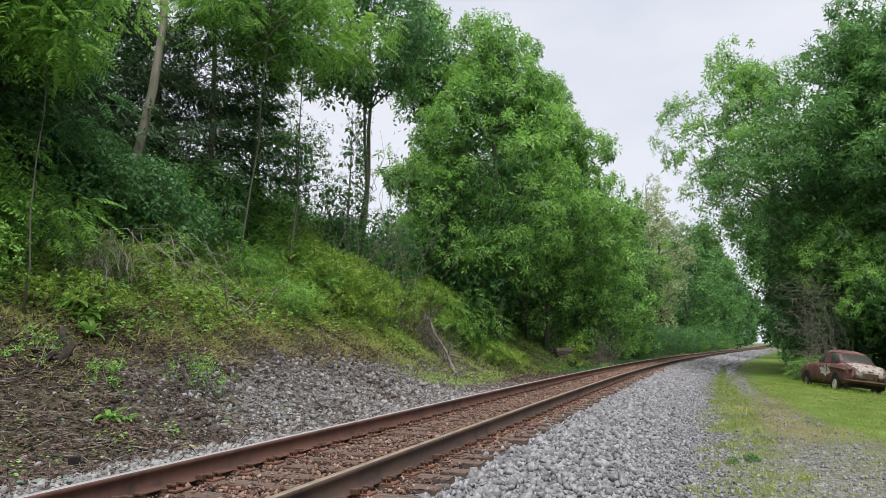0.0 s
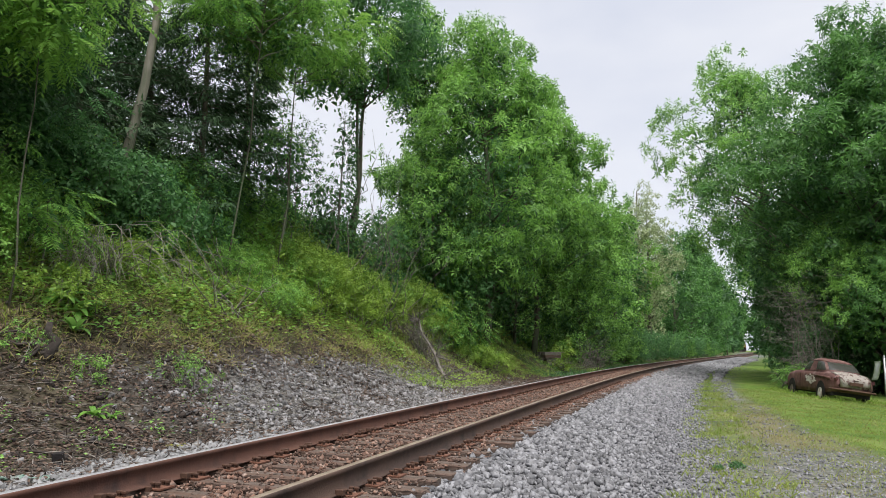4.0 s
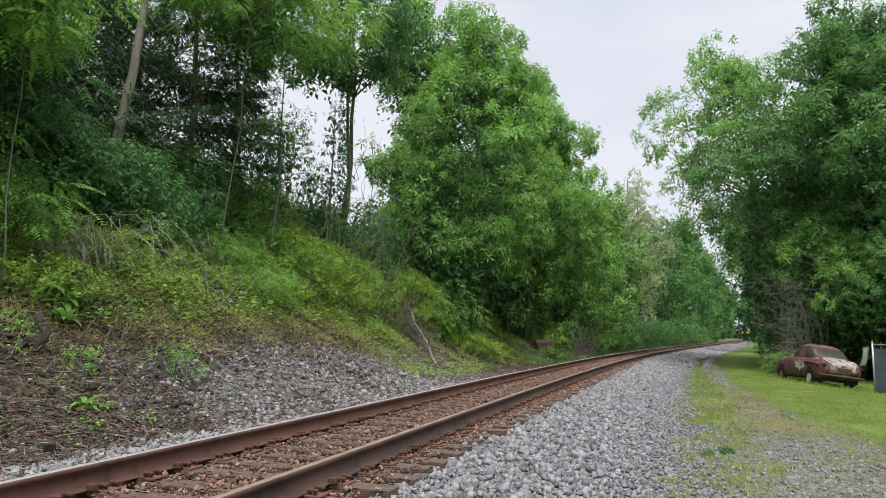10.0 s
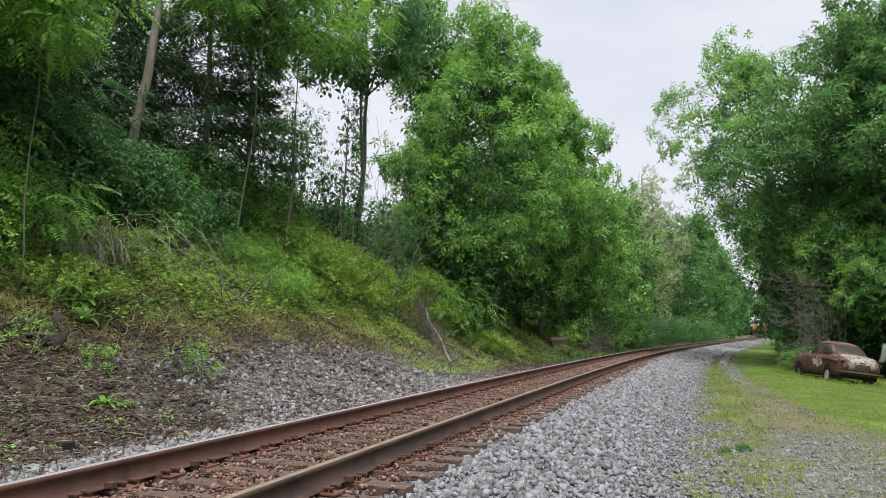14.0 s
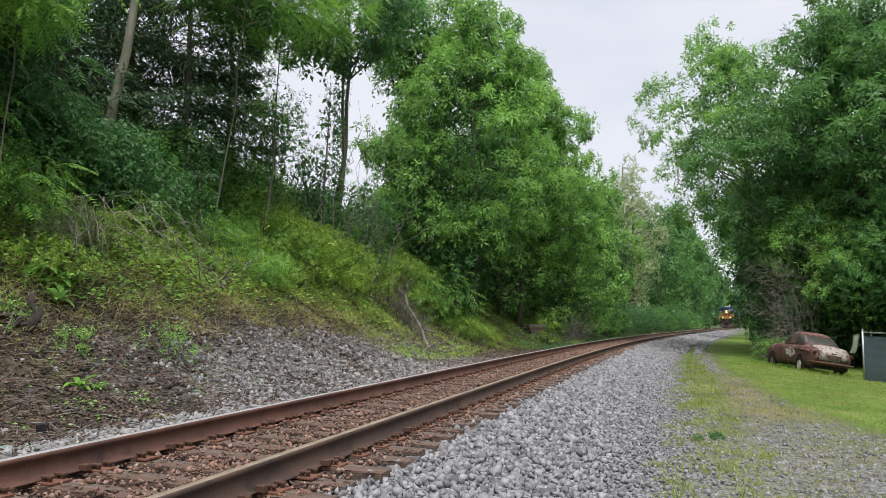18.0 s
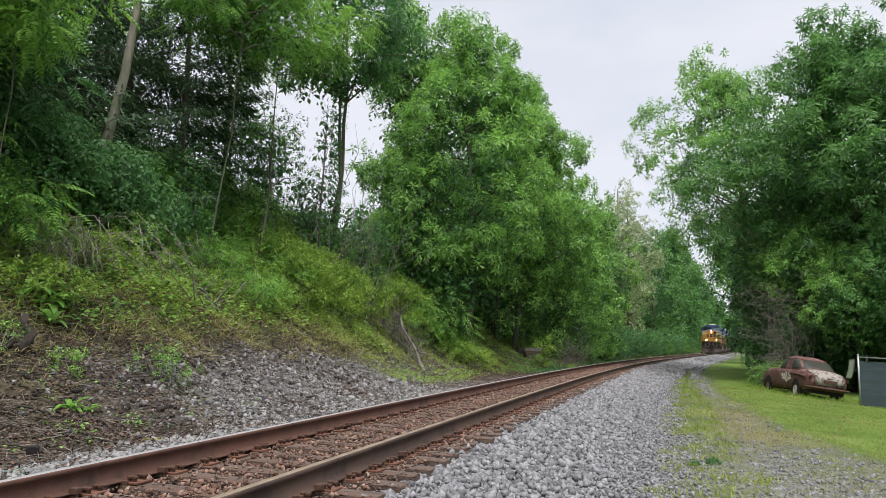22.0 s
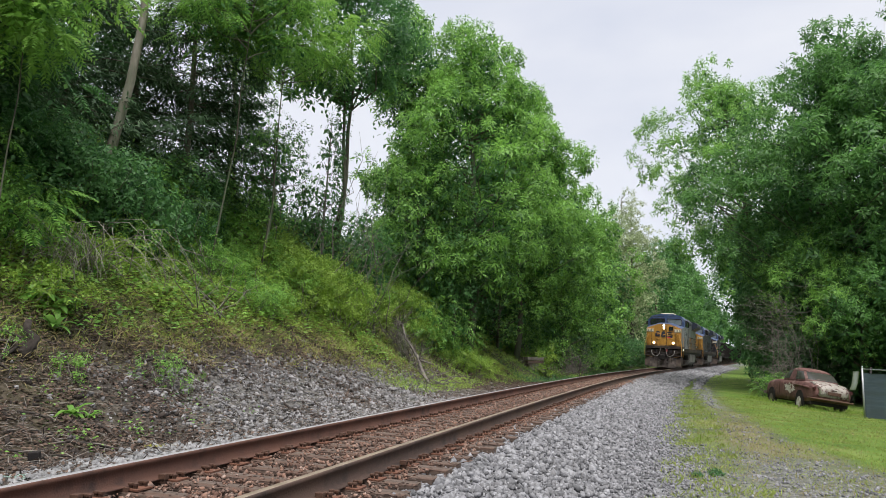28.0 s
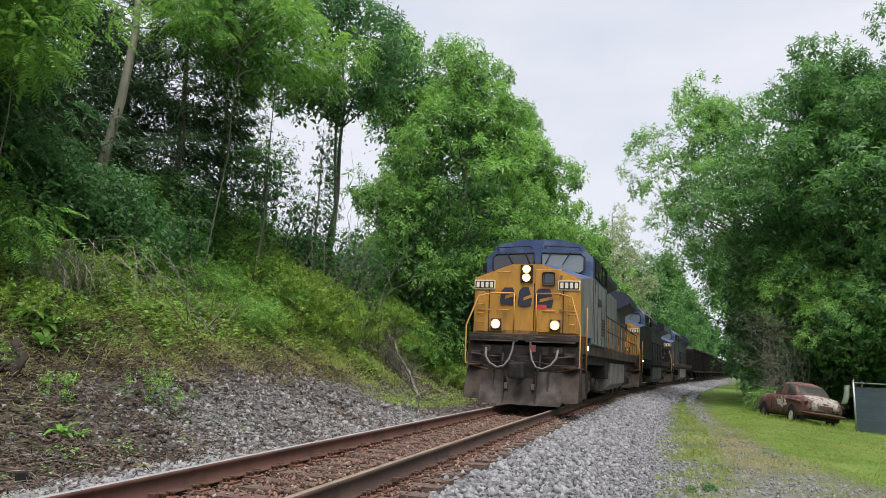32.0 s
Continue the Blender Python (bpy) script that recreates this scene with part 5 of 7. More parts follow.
M_PLOUGH = material("dusty_plough_steel", [(0.035, 0.029, 0.027), (0.06, 0.05, 0.046)], 4, 0.8, 0, 0.15, 30, second=(0.11, 0.092, 0.082), second_scale=1.8, second_edge=(0.5, 0.7))
M_DULLYEL = material("dirty_yellow_rail_paint", [(0.20, 0.10, 0.02), (0.30, 0.15, 0.025)], 8, 0.6, 0, 0.05, second=(0.08, 0.05, 0.025), second_scale=3)
# Trailing locomotives' side paint: grime and the shade on them, in one dark tone.
M_DARKSIDE = material("dark_grimy_shaded_side_paint", [(0.028, 0.033, 0.045), (0.045, 0.05, 0.062)], 5, 0.55, 0, 0.05, second=(0.035, 0.033, 0.032), second_scale=1.5)
M_BLACK = material("black_grime_and_shade", [(0.015, 0.014, 0.014), (0.035, 0.03, 0.03)], 7, 0.8, 0, 0.2, 40)
M_TANK = material("dusty_grey_tank", [(0.11, 0.105, 0.10), (0.17, 0.16, 0.155)], 5, 0.7, 0, 0.1, 40, second=(0.07, 0.06, 0.055), second_scale=1.5)
M_CREAM = material("cream_board", [(0.62, 0.56, 0.42), (0.7, 0.64, 0.5)], 10, 0.5, 0, 0.02)
M_INK = material("black_lettering", [(0.012, 0.012, 0.014), (0.02, 0.02, 0.02)], 10, 0.6, 0, 0)
M_RED = material("red_sticker", [(0.5, 0.03, 0.04), (0.6, 0.05, 0.06)], 10, 0.5, 0, 0)
M_TAG = material("dull_red_tag", [(0.16, 0.03, 0.03), (0.22, 0.05, 0.045)], 10, 0.6, 0, 0)
M_HOSE = material("grey_rubber_hose", [(0.09, 0.085, 0.08), (0.15, 0.14, 0.13)], 20, 0.7, 0, 0.1)
M_COALCAR = material("sooty_hopper_steel", [(0.009, 0.008, 0.008), (0.017, 0.015, 0.015)], 4, 0.8, 0, 0.15, 30, second=(0.022, 0.017, 0.016), second_scale=0.9)
M_COAL = material("coal", [(0.012, 0.012, 0.013), (0.03, 0.03, 0.032)], 9, 0.6, 0, 0.9, 14)
M_WHEEL = material("brown_wheel_steel", [(0.05, 0.038, 0.03), (0.09, 0.07, 0.055)], 8, 0.6, 0.3, 0.1, 40)
M_LAMP = glow("lit_lamp_lens", (1.0, 0.74, 0.42), 26.0)
# Glowing ring round each lit lens, added for the lamps' warm halo.
M_HALO = glow("lamp_halo", (1.0, 0.55, 0.2), 1.3)
M_STEPLAMP = glow("lit_step_lamp", (1.0, 0.93, 0.8), 8.0)
M_GLASS = bpy.data.materials.new("cab_glass")
M_GLASS.use_nodes = True
_b = M_GLASS.node_tree.nodes["Principled BSDF"]
_b.inputs["Base Color"].default_value = (0.02, 0.024, 0.028, 1)
_b.inputs["Roughness"].default_value, _b.inputs["Specular IOR Level"].default_value = 0.04, 1.0


for _m in (M_UNDER, M_PLOUGH, M_BLACK, M_COALCAR, M_DARKSIDE):
    _m.node_tree.nodes["Principled BSDF"].inputs["Specular IOR Level"].default_value = 0.15
# One windscreen's pale sky reflection, put into the glass colour.
M_SKYGLASS = bpy.data.materials.new("sky_reflection_glass")
M_SKYGLASS.use_nodes = True
_b = M_SKYGLASS.node_tree.nodes["Principled BSDF"]
_b.inputs["Base Color"].default_value = (0.16, 0.19, 0.21, 1)
_b.inputs["Roughness"].default_value, _b.inputs["Specular IOR Level"].default_value = 0.12, 1.0
M_DEADLAMP = material("unlit_lamp_lens", [(0.25, 0.24, 0.22), (0.35, 0.34, 0.32)], 12, 0.2, 0, 0)


def truck(root, x, axles, base, r, wheels, name="bogie"):
    """A bogie under a vehicle: side frames, springs, bolster and wheelsets."""
    t = thing(name)
    t.parent = root
    t.matrix_basis = pose(x, 0, 0)
    xs = [base * (i / (axles - 1) - 0.5) for i in range(axles)]
    for sy in (-1, 1):
        bm = bmesh.new()
        e = base / 2 + 0.35
        prism(bm, [(-e, 0.52), (-e + 0.1, 0.72), (-base * 0.30, 0.78), (-base * 0.22, 0.98), (base * 0.22, 0.98), (base * 0.30, 0.78), (e - 0.1, 0.72), (e, 0.52), (base * 0.3, 0.5), (base * 0.2, 0.36), (-base * 0.2, 0.36), (-base * 0.3, 0.5)], "y", sy * 1.02 - 0.07, sy * 1.02 + 0.07)
        for xx in xs:
            box(bm, xx - 0.17, xx + 0.17, sy * 1.13 - 0.07, sy * 1.13 + 0.07, 0.4, 0.68, 0.03)
        for xx in [(a + b) / 2 for a, b in zip(xs, xs[1:])]:
            for dx in (-0.12, 0.12):
                disc(bm, (xx + dx, sy * 1.12, 0.62), 0.085, "z", 0.34, 10)
        part("side_frame", bm, M_UNDER, t)
    part("bolster", B(-0.3, 0.3, -1.0, 1.0, 0.55, 0.95, bevel=0.03), M_BLACK, t)
    for xx in xs:
        bm = bmesh.new()
        disc(bm, (0, 0, 0), 0.09, "y", 1.7, 10)
        for sy in (-1, 1):
            disc(bm, (0, sy * 0.76, 0), r, "y", 0.13, 24)
            disc(bm, (0, sy * 0.70, 0), r + 0.03, "y", 0.03, 24)
            disc(bm, (0, sy * 0.83, 0), r * 0.45, "y", 0.04, 12, 0)
        ws = part("wheelset", bm, M_WHEEL, t)
        ws.matrix_basis = pose(xx, 0, r)
        wheels.append((ws, xx, r))
    return t


def rail_bar(bm, pts, r=0.02):
    return tube(bm, pts, r, r, 6)


def locomotive(name, label, nose, side, rail_paint):
    """A six-axle diesel locomotive, front along +x, nose face at x = 0, rail top at z = 0."""
    root = tagged(thing(name), label, "locomotive", "locomotives of the train")
    wheels = []
    # nose: flat front that falls off to the sides, sloping top up to the windscreens
    bm = bmesh.new()
    W, zs, zc, z0 = 1.45, 3.42, 3.80, 1.92
    f = [(-W, z0), (W, z0), (W, zs), (0.42, zc), (-0.42, zc), (-W, zs)]
    b = [(-1.56, z0), (1.56, z0), (1.56, 3.62), (0.5, 3.98), (-0.5, 3.98), (-1.56, 3.62)]
    va = [bm.verts.new((0, y, z)) for y, z in f]
    vb = [bm.verts.new((-1.55, y, z)) for y, z in b]
    bm.faces.new(va).material_index = 0
    bm.faces.new(vb[::-1])
    for i in range(6):
        fc = bm.faces.new((va[i], vb[i], vb[(i + 1) % 6], va[(i + 1) % 6]))
        fc.material_index = {0: 0, 1: 2, 5: 2}.get(i, 1)
    bmesh.ops.recalc_face_normals(bm, faces=bm.faces)
    bmesh.ops.bevel(bm, geom=[e for e in bm.edges if all(v.co.x > -0.1 for v in e.verts)], offset=0.05, segments=2, affect="EDGES")
    part("nose", bm, [nose, M_BLUE, side], root, "yellow nose with grey sides")
    # cab with chamfered roof
    bm = bmesh.new()
    c = [(-1.56, 1.75), (1.56, 1.75), (1.56, 4.2), (1.2, 4.6), (0.6, 4.74), (-0.6, 4.74), (-1.2, 4.6), (-1.56, 4.2)]
    prism(bm, c, "x", -1.5, -5.2)
    for v in bm.verts:
        if v.co.x > -2 and v.co.z > 4.1:
            v.co.x -= 0.12
    for fc in bm.faces:
        fc.material_index = 0
    part("cab", bm, M_BLUE, root, "blue cab")
    part("cab_side", B(-5.18, -1.52, -1.575, -1.55, 1.78, 3.62), side, root, "grey lower cab side")
    part("cab_side", B(-5.18, -1.52, 1.55, 1.575, 1.78, 3.62), side, root, "grey lower cab side")
    part("cab_door", B(-2.6, -2.1, 1.57, 1.59, 2.1, 3.1, bevel=0.01), side, root, "grey side door")
    part("air_conditioner", B(-4.2, -2.4, -0.55, 0.55, 4.72, 4.87, bevel=0.05), M_CREAM, root, "pale roof unit")
    for sy in (-1, 1):
        # windscreens set in dark gaskets
        bm = bmesh.new()
        prism(bm, [(sy * 0.13, 3.90), (sy * 1.20, 3.76), (sy * 1.30, 3.84), (sy * 1.31, 4.18), (sy * 1.22, 4.26), (sy * 0.13, 4.30)], "x", -1.455, -1.60)
        ws = part("windscreen", bm, M_SKYGLASS if sy > 0 else M_GLASS, root, "windscreen with a pale sky reflection in its colour" if sy > 0 else "dark windscreen")
        pts = [(-1.45, sy * 0.11, 3.88), (-1.45, sy * 1.21, 3.735), (-1.45, sy * 1.325, 3.83), (-1.45, sy * 1.335, 4.19), (-1.45, sy * 1.23, 4.285), (-1.45, sy * 0.11, 4.325), (-1.45, sy * 0.11, 3.88)]
        part("window_gasket", tube(bmesh.new(), pts, 0.028, 0.028, 5), M_BLACK, ws)
        for a, b in ((0.40, 0.22), (0.95, 0.72)):
            part("wiper", tube(bmesh.new(), [(-1.40, sy * a, 4.36), (-1.41, sy * b, 3.98)], 0.014, 0.012, 5), M_BLACK, root)
        bm = bmesh.new()
        tube(bm, [(-1.55, sy * 0.2, 4.47), (-1.36, sy * 0.2, 4.52), (-1.36, sy * 1.2, 4.47), (-1.55, sy * 1.2, 4.42)], 0.015, 0.015, 5)
        part("grab_rail", bm, M_BLACK, root)
        # side windows
        for x0, x1 in ((-2.75, -2.0), (-3.65, -2.85), (-4.5, -3.75), (-5.0, -4.6)):
            w = part("side_window", B(x0, x1, sy * 1.56 - 0.012, sy * 1.56 + 0.022, 3.74, 4.18, bevel=0.01), M_GLASS, root)
            bm = bmesh.new()
            y = sy * 1.585
            tube(bm, [(x0, y, 3.7), (x1, y, 3.7), (x1, y, 4.22), (x0, y, 4.22), (x0, y, 3.7)], 0.022, 0.022, 5)
            part("window_frame", bm, M_BLACK, w)
        # number boards with dark digits as bars
        nb = part("number_board", B(0.0, 0.05, sy * 1.15 - 0.29, sy * 1.15 + 0.29, 3.10, 3.36, bevel=0.012), M_CREAM, root, "number board with a cream rim")
        part("board_face", B(0.05, 0.056, sy * 1.15 - 0.265, sy * 1.15 + 0.265, 3.125, 3.335), M_INK, nb, "black face")
        for k in range(4):
            yy = sy * 1.15 - 0.19 + k * 0.127
            part("pale_bar", B(0.056, 0.06, yy - 0.04, yy + 0.04, 3.155, 3.305), M_CREAM, nb)
        # lower lamps
        lp = part("ditch_lamp", B(0.0, 0.10, sy * 0.80 - 0.14, sy * 0.80 + 0.14, 2.02, 2.32, bevel=0.02), M_UNDER, root, "lamp in a dark housing")
        if side is M_GREY:
            part("halo_ring", disc(bmesh.new(), (0.10, sy * 0.80, 2.17), 0.125, "x", 0.02, 20), M_HALO, lp, "warm glowing ring added as the lamp's halo")
        bm = bmesh.new()
        disc(bm, (0.105, sy * 0.80, 2.17), 0.08, "x", 0.03, 18)
        part("lens", bm, M_LAMP if side is M_GREY else M_DEADLAMP, lp, "lit warm white lens" if side is M_GREY else "unlit lens")
        # seams, louvres and small plates along the cab side
        for x in (-1.62, -2.0, -2.72, -3.7, -4.6, -5.1):
            part("side_seam", B(x - 0.012, x + 0.012, sy * 1.58 - 0.008, sy * 1.58 + 0.008, 1.82, 3.58), M_UNDER, root)
        for k in range(6):
            part("louvre", B(-4.5, -3.8, sy * 1.585 - 0.01, sy * 1.585 + 0.01, 2.1 + 0.09 * k, 2.15 + 0.09 * k), M_UNDER, root)
        part("side_plate", B(-3.5, -2.85, sy * 1.585 - 0.006, sy * 1.585 + 0.006, 2.95, 3.15), M_DARKSIDE, root, "dark worn plate on the cab side")
        part("roof_edge", B(-5.2, -1.6, sy * 1.57 - 0.02, sy * 1.57 + 0.02, 4.2, 4.26, bevel=0.008), M_NAVY, root)
        part("cab_mirror", B(-1.9, -1.84, sy * 1.68 - 0.07, sy * 1.68 + 0.07, 3.8, 4.1, bevel=0.02), M_BLACK, root)
        # step lamps under the walkway
        bm = bmesh.new()
        disc(bm, (-0.9, sy * 1.53, 1.62), 0.05, "y", 0.05, 12)
        part("step_lamp", bm, M_STEPLAMP, root, "small lit step lamp")
        # corner handrails down to the steps
        bm = bmesh.new()
        rail_bar(bm, [(0.1, sy * 0.30, 3.0), (0.12, sy * 0.9, 3.0), (0.25, sy * 1.25, 2.9), (0.42, sy * 1.52, 2.1), (0.42, sy * 1.52, 1.1), (0.30, sy * 0.9, 0.95)], 0.022)
        rail_bar(bm, [(0.0, sy * 0.30, 3.0), (0.1, sy * 0.30, 3.0)], 0.022)
        rail_bar(bm, [(0.12, sy * 0.30, 3.0), (0.1, sy * 0.30, 1.95)], 0.018)
        part("front_handrail", bm, M_YELLOW, root, "yellow handrail")
        bm = bmesh.new()
        rail_bar(bm, [(-0.5, sy * 1.56, 1.0), (-0.5, sy * 1.56, 2.7)], 0.02)
        part("grab_iron", bm, M_YELLOW, root, "yellow handrail")
        # steps
        bm = bmesh.new()
        for z in (0.45, 0.75, 1.05, 1.35):
            box(bm, -0.75, 0.0, sy * 1.3 - 0.2, sy * 1.3 + 0.2, z, z + 0.03)
        box(bm, -0.02, 0.03, sy * 1.3 - 0.22, sy * 1.3 + 0.22, 0.35, 1.7)
        box(bm, -0.8, -0.75, sy * 1.3 - 0.22, sy * 1.3 + 0.22, 0.35, 1.7)
        part("steps", bm, M_UNDER, root)
        # deck edge, walkway rail
        part("sill", B(-20.9, 0.1, sy * 1.45 - 0.06, sy * 1.45 + 0.06, 1.45, 1.78, bevel=0.01), M_UNDER, root)
        for x in np.arange(-20.6, -5.4, 1.25):
            part("stanchion", B(x - 0.02, x + 0.02, sy * 1.48 - 0.02, sy * 1.48 + 0.02, 1.78, 2.85), rail_paint, root)
        bm = bmesh.new()
        rail_bar(bm, [(-20.8, sy * 1.48, 2.85), (-5.2, sy * 1.48, 2.85)], 0.022)
        rail_bar(bm, [(-20.8, sy * 1.48, 2.35), (-5.2, sy * 1.48, 2.35)], 0.015)
        part("walkway_rail", bm, M_BLACK, root)
        # flared cabinet behind the cab
        bm = bmesh.new()
        prism(bm, [(0.9 * sy, 3.85), (1.5 * sy, 4.12), (1.5 * sy, 4.30), (1.2 * sy, 4.58), (0.6 * sy, 4.66)], "x", -5.25, -9.6)
        part("blower_wing", bm, M_NAVY, root)
        bm = bmesh.new()
        prism(bm, [(0.9 * sy, 3.8), (1.5 * sy, 4.12), (1.5 * sy, 4.45), (1.2 * sy, 4.66), (0.5 * sy, 4.7)], "x", -15.6, -20.2)
        part("radiator_wing", bm, M_NAVY, root)
        for k in range(9):
            x = -8.0 - k * 0.95
            part("hood_door", B(x - 0.48, x + 0.48, sy * 0.93 - 0.012, sy * 0.93 + 0.012, 1.95, 3.5, bevel=0.008), side, root)
    # handholds, door and window on the nose face
    for y, z in ((-0.62, 3.58), (0.62, 2.55), (-0.62, 2.55), (-1.15, 2.55), (1.15, 2.55)):
        bm = bmesh.new()
        rail_bar(bm, [(0.0, y - 0.16, z), (0.06, y - 0.16, z), (0.06, y + 0.16, z), (0.0, y + 0.16, z)], 0.014)
        part("handhold", bm, M_YELLOW, root)
    part("nose_door", B(0.0, 0.03, 0.24, 0.96, 1.98, 3.66, bevel=0.015), nose, root, "yellow front door")
    dw = part("door_window", B(0.03, 0.045, 0.43, 0.77, 3.22, 3.58, bevel=0.06), M_GLASS, root)
    part("window_rim", tube(bmesh.new(), [(0.04, 0.43, 3.24), (0.04, 0.43, 3.56), (0.04, 0.77, 3.56), (0.04, 0.77, 3.24), (0.04, 0.43, 3.24)], 0.014, 0.014, 5), M_DULLYEL, dw)
    for z in (2.15, 2.55, 3.0, 3.45):
        part("door_hinge", B(0.03, 0.055, 0.90, 0.97, z - 0.05, z + 0.05, bevel=0.01), M_DULLYEL, root)
    part("door_latch", B(0.03, 0.06, 0.27, 0.33, 2.78, 2.9, bevel=0.01), M_UNDER, root, "dark door latch")
    part("nose_skirt", B(0.0, 0.05, -0.62, 0.34, 1.90, 2.02, bevel=0.01), M_DULLYEL, root, "grimy yellow strip under the nose")
    for sy in (-1, 1):
        part("nose_pillar", B(0.0, 0.035, sy * 1.24 - 0.10, sy * 1.24 + 0.10, 1.97, 3.05, bevel=0.015), nose, root)
        for z in (2.2, 2.45, 2.7):
            part("grab_step", tube(bmesh.new(), [(0.035, sy * 1.16, z), (0.085, sy * 1.16, z), (0.085, sy * 1.34, z), (0.035, sy * 1.34, z)], 0.012, 0.012, 5), nose, root)
    for y in (-1.02, 0.22, 1.0):
        part("panel_seam", B(0.0, 0.012, y - 0.012, y + 0.012, 1.95, 3.3), M_UNDER, root)
    # plain shapes of the railway's mark on the nose
    for y0, y1, z0, z1 in ((-0.72, -0.27, 2.70, 3.16), (-0.22, 0.16, 2.66, 3.18), (0.22, 0.74, 2.62, 3.14)):
        bm = bmesh.new()
        prism(bm, [(y0, z0 + 0.06), (y0 + 0.06, z0), (y1 - 0.04, z0), (y1, z0 + 0.2), (y1 - 0.1, z1), (y0 + 0.12, z1), (y0 + 0.03, z1 - 0.12)], "x", 0.031, 0.036)
        em = part("blue_emblem", bm, M_NAVY, root, "dark blue painted shape")
        bm = bmesh.new()
        prism(bm, [(y0 + 0.14, z0 + 0.15), (y1, z0 + 0.24), (y1, z0 + 0.32), (y0 + 0.16, z0 + 0.24)], "x", 0.036, 0.039)
        part("emblem_slit", bm, nose, em)
    part("red_sticker", B(0.037, 0.041, 0.24, 0.56, 2.60, 2.71), M_RED, root, "small red sticker")
    # headlamp pair
    hl = part("headlamp_box", B(0.0, 0.06, -0.17, 0.17, 3.30, 3.78, bevel=0.02), M_BLACK, root, "dark headlamp box")
    for z in (3.66, 3.43):
        if side is M_GREY:
            part("halo_ring", disc(bmesh.new(), (0.06, 0, z), 0.112, "x", 0.02, 20), M_HALO, hl, "warm glowing ring added as the lamp's halo")
        bm = bmesh.new()
        disc(bm, (0.065, 0, z), 0.078, "x", 0.03, 20)
        part("headlamp_lens", bm, M_LAMP if side is M_GREY else M_DEADLAMP, hl, "lit warm white lens" if side is M_GREY else "unlit lens")
    # platform, pilot plough, coupler and hoses
    part("front_platform", B(-1.2, 0.32, -1.48, 1.48, 1.74, 1.91, bevel=0.02), M_UNDER, root)
    bm = bmesh.new()
    prism(bm, [(-1.5, 0.95), (1.5, 0.95), (1.5, 1.62), (-1.5, 1.62)], "x", 0.02, 0.2)
    part("pilot_plate", bm, M_UNDER, root)
    bm = bmesh.new()
    a = [bm.verts.new(p) for p in ((0.34, -1.5, 0.95), (0.34, 1.5, 0.95), (0.62, 1.05, 0.10), (0.62, -1.05, 0.10))]
    d = [bm.verts.new(p) for p in ((0.10, -1.5, 0.95), (0.10, 1.5, 0.95), (0.36, 1.05, 0.10), (0.36, -1.05, 0.10))]
    bm.faces.new(a), bm.faces.new(d[::-1])
    for i in range(4):
        bm.faces.new((a[i], d[i], d[(i + 1) % 4], a[(i + 1) % 4]))
    bmesh.ops.recalc_face_normals(bm, faces=bm.faces)
    part("plough", bm, M_PLOUGH, root, "dusty dark plough")
    for sy in (-1, 1):
        bm = bmesh.new()
        prism(bm, [(0.34, 0.95), (0.60, 0.2), (-0.75, 0.3), (-0.75, 0.95)], "y", sy * 1.28 - 0.2, sy * 1.28 + 0.22)
        part("plough_wing", bm, M_UNDER, root)
    bm = bmesh.new()
    box(bm, 0.2, 0.75, -0.12, 0.12, 0.82, 1.12, 0.03)
    box(bm, 0.65, 0.95, -0.22, 0.18, 0.75, 1.18, 0.06)
    part("coupler", bm, M_BLACK, root, "black knuckle coupler")
    for sy in (-1, 1):
        way = [(0.40, sy * 0.95, 1.52), (0.52, sy * 0.93, 1.3), (0.58, sy * 0.80, 1.12), (0.60, sy * 0.60, 1.02), (0.58, sy * 0.42, 1.06), (0.52, sy * 0.30, 1.24), (0.42, sy * 0.24, 1.5), (0.36, sy * 0.22, 1.72)]
        part("air_hose", tube(bmesh.new(), way, 0.032, 0.028, 8), M_HOSE, root, "grey looped air hose")
        low = [(0.36, sy * 0.5, 1.4), (0.46, sy * 0.5, 1.1), (0.50, sy * 0.42, 0.85), (0.52, sy * 0.36, 0.62)]
        part("brake_hose", tube(bmesh.new(), low, 0.028, 0.024, 8), M_BLACK, root, "black brake hose")
        part("hose_end", B(0.48, 0.56, sy * 0.36 - 0.05, sy * 0.36 + 0.05, 0.48, 0.64, bevel=0.015), M_HOSE, root)
        part("side_bracket", B(0.22, 0.36, sy * 1.25 - 0.14, sy * 1.25 + 0.14, 1.34, 1.44, bevel=0.01), M_PLOUGH, root)
        part("step_tread", B(0.2, 0.5, sy * 1.28 - 0.2, sy * 1.28 + 0.2, 1.06, 1.10, bevel=0.006), M_PLOUGH, root)
        part("walkway_bar", tube(bmesh.new(), [(0.34, sy * 0.5, 1.32), (0.46, sy * 0.8, 1.30), (0.46, sy * 1.3, 1.36)], 0.02, 0.02, 6), M_PLOUGH, root)
        part("plough_seam", B(0.44, 0.62, sy * 0.42 - 0.012, sy * 0.42 + 0.012, 0.16, 0.9), M_UNDER, root)
        part("hose_bracket", B(0.32, 0.42, sy * 0.95 - 0.12, sy * 0.95 + 0.12, 1.42, 1.58, bevel=0.02), M_UNDER, root)
    # uncoupling levers, ribs and brackets on the pilot
    for sy in (-1, 1):
        bm = bmesh.new()
        tube(bm, [(0.36, sy * 1.4, 1.12), (0.42, sy * 0.9, 1.12), (0.46, sy * 0.4, 1.2), (0.6, sy * 0.15, 1.2)], 0.018, 0.018, 6)
        part("uncoupling_lever", bm, M_UNDER, root)
        part("jumper_box", B(0.30, 0.44, sy * 0.62 - 0.09, sy * 0.62 + 0.09, 1.36, 1.58, bevel=0.02), M_BLACK, root)
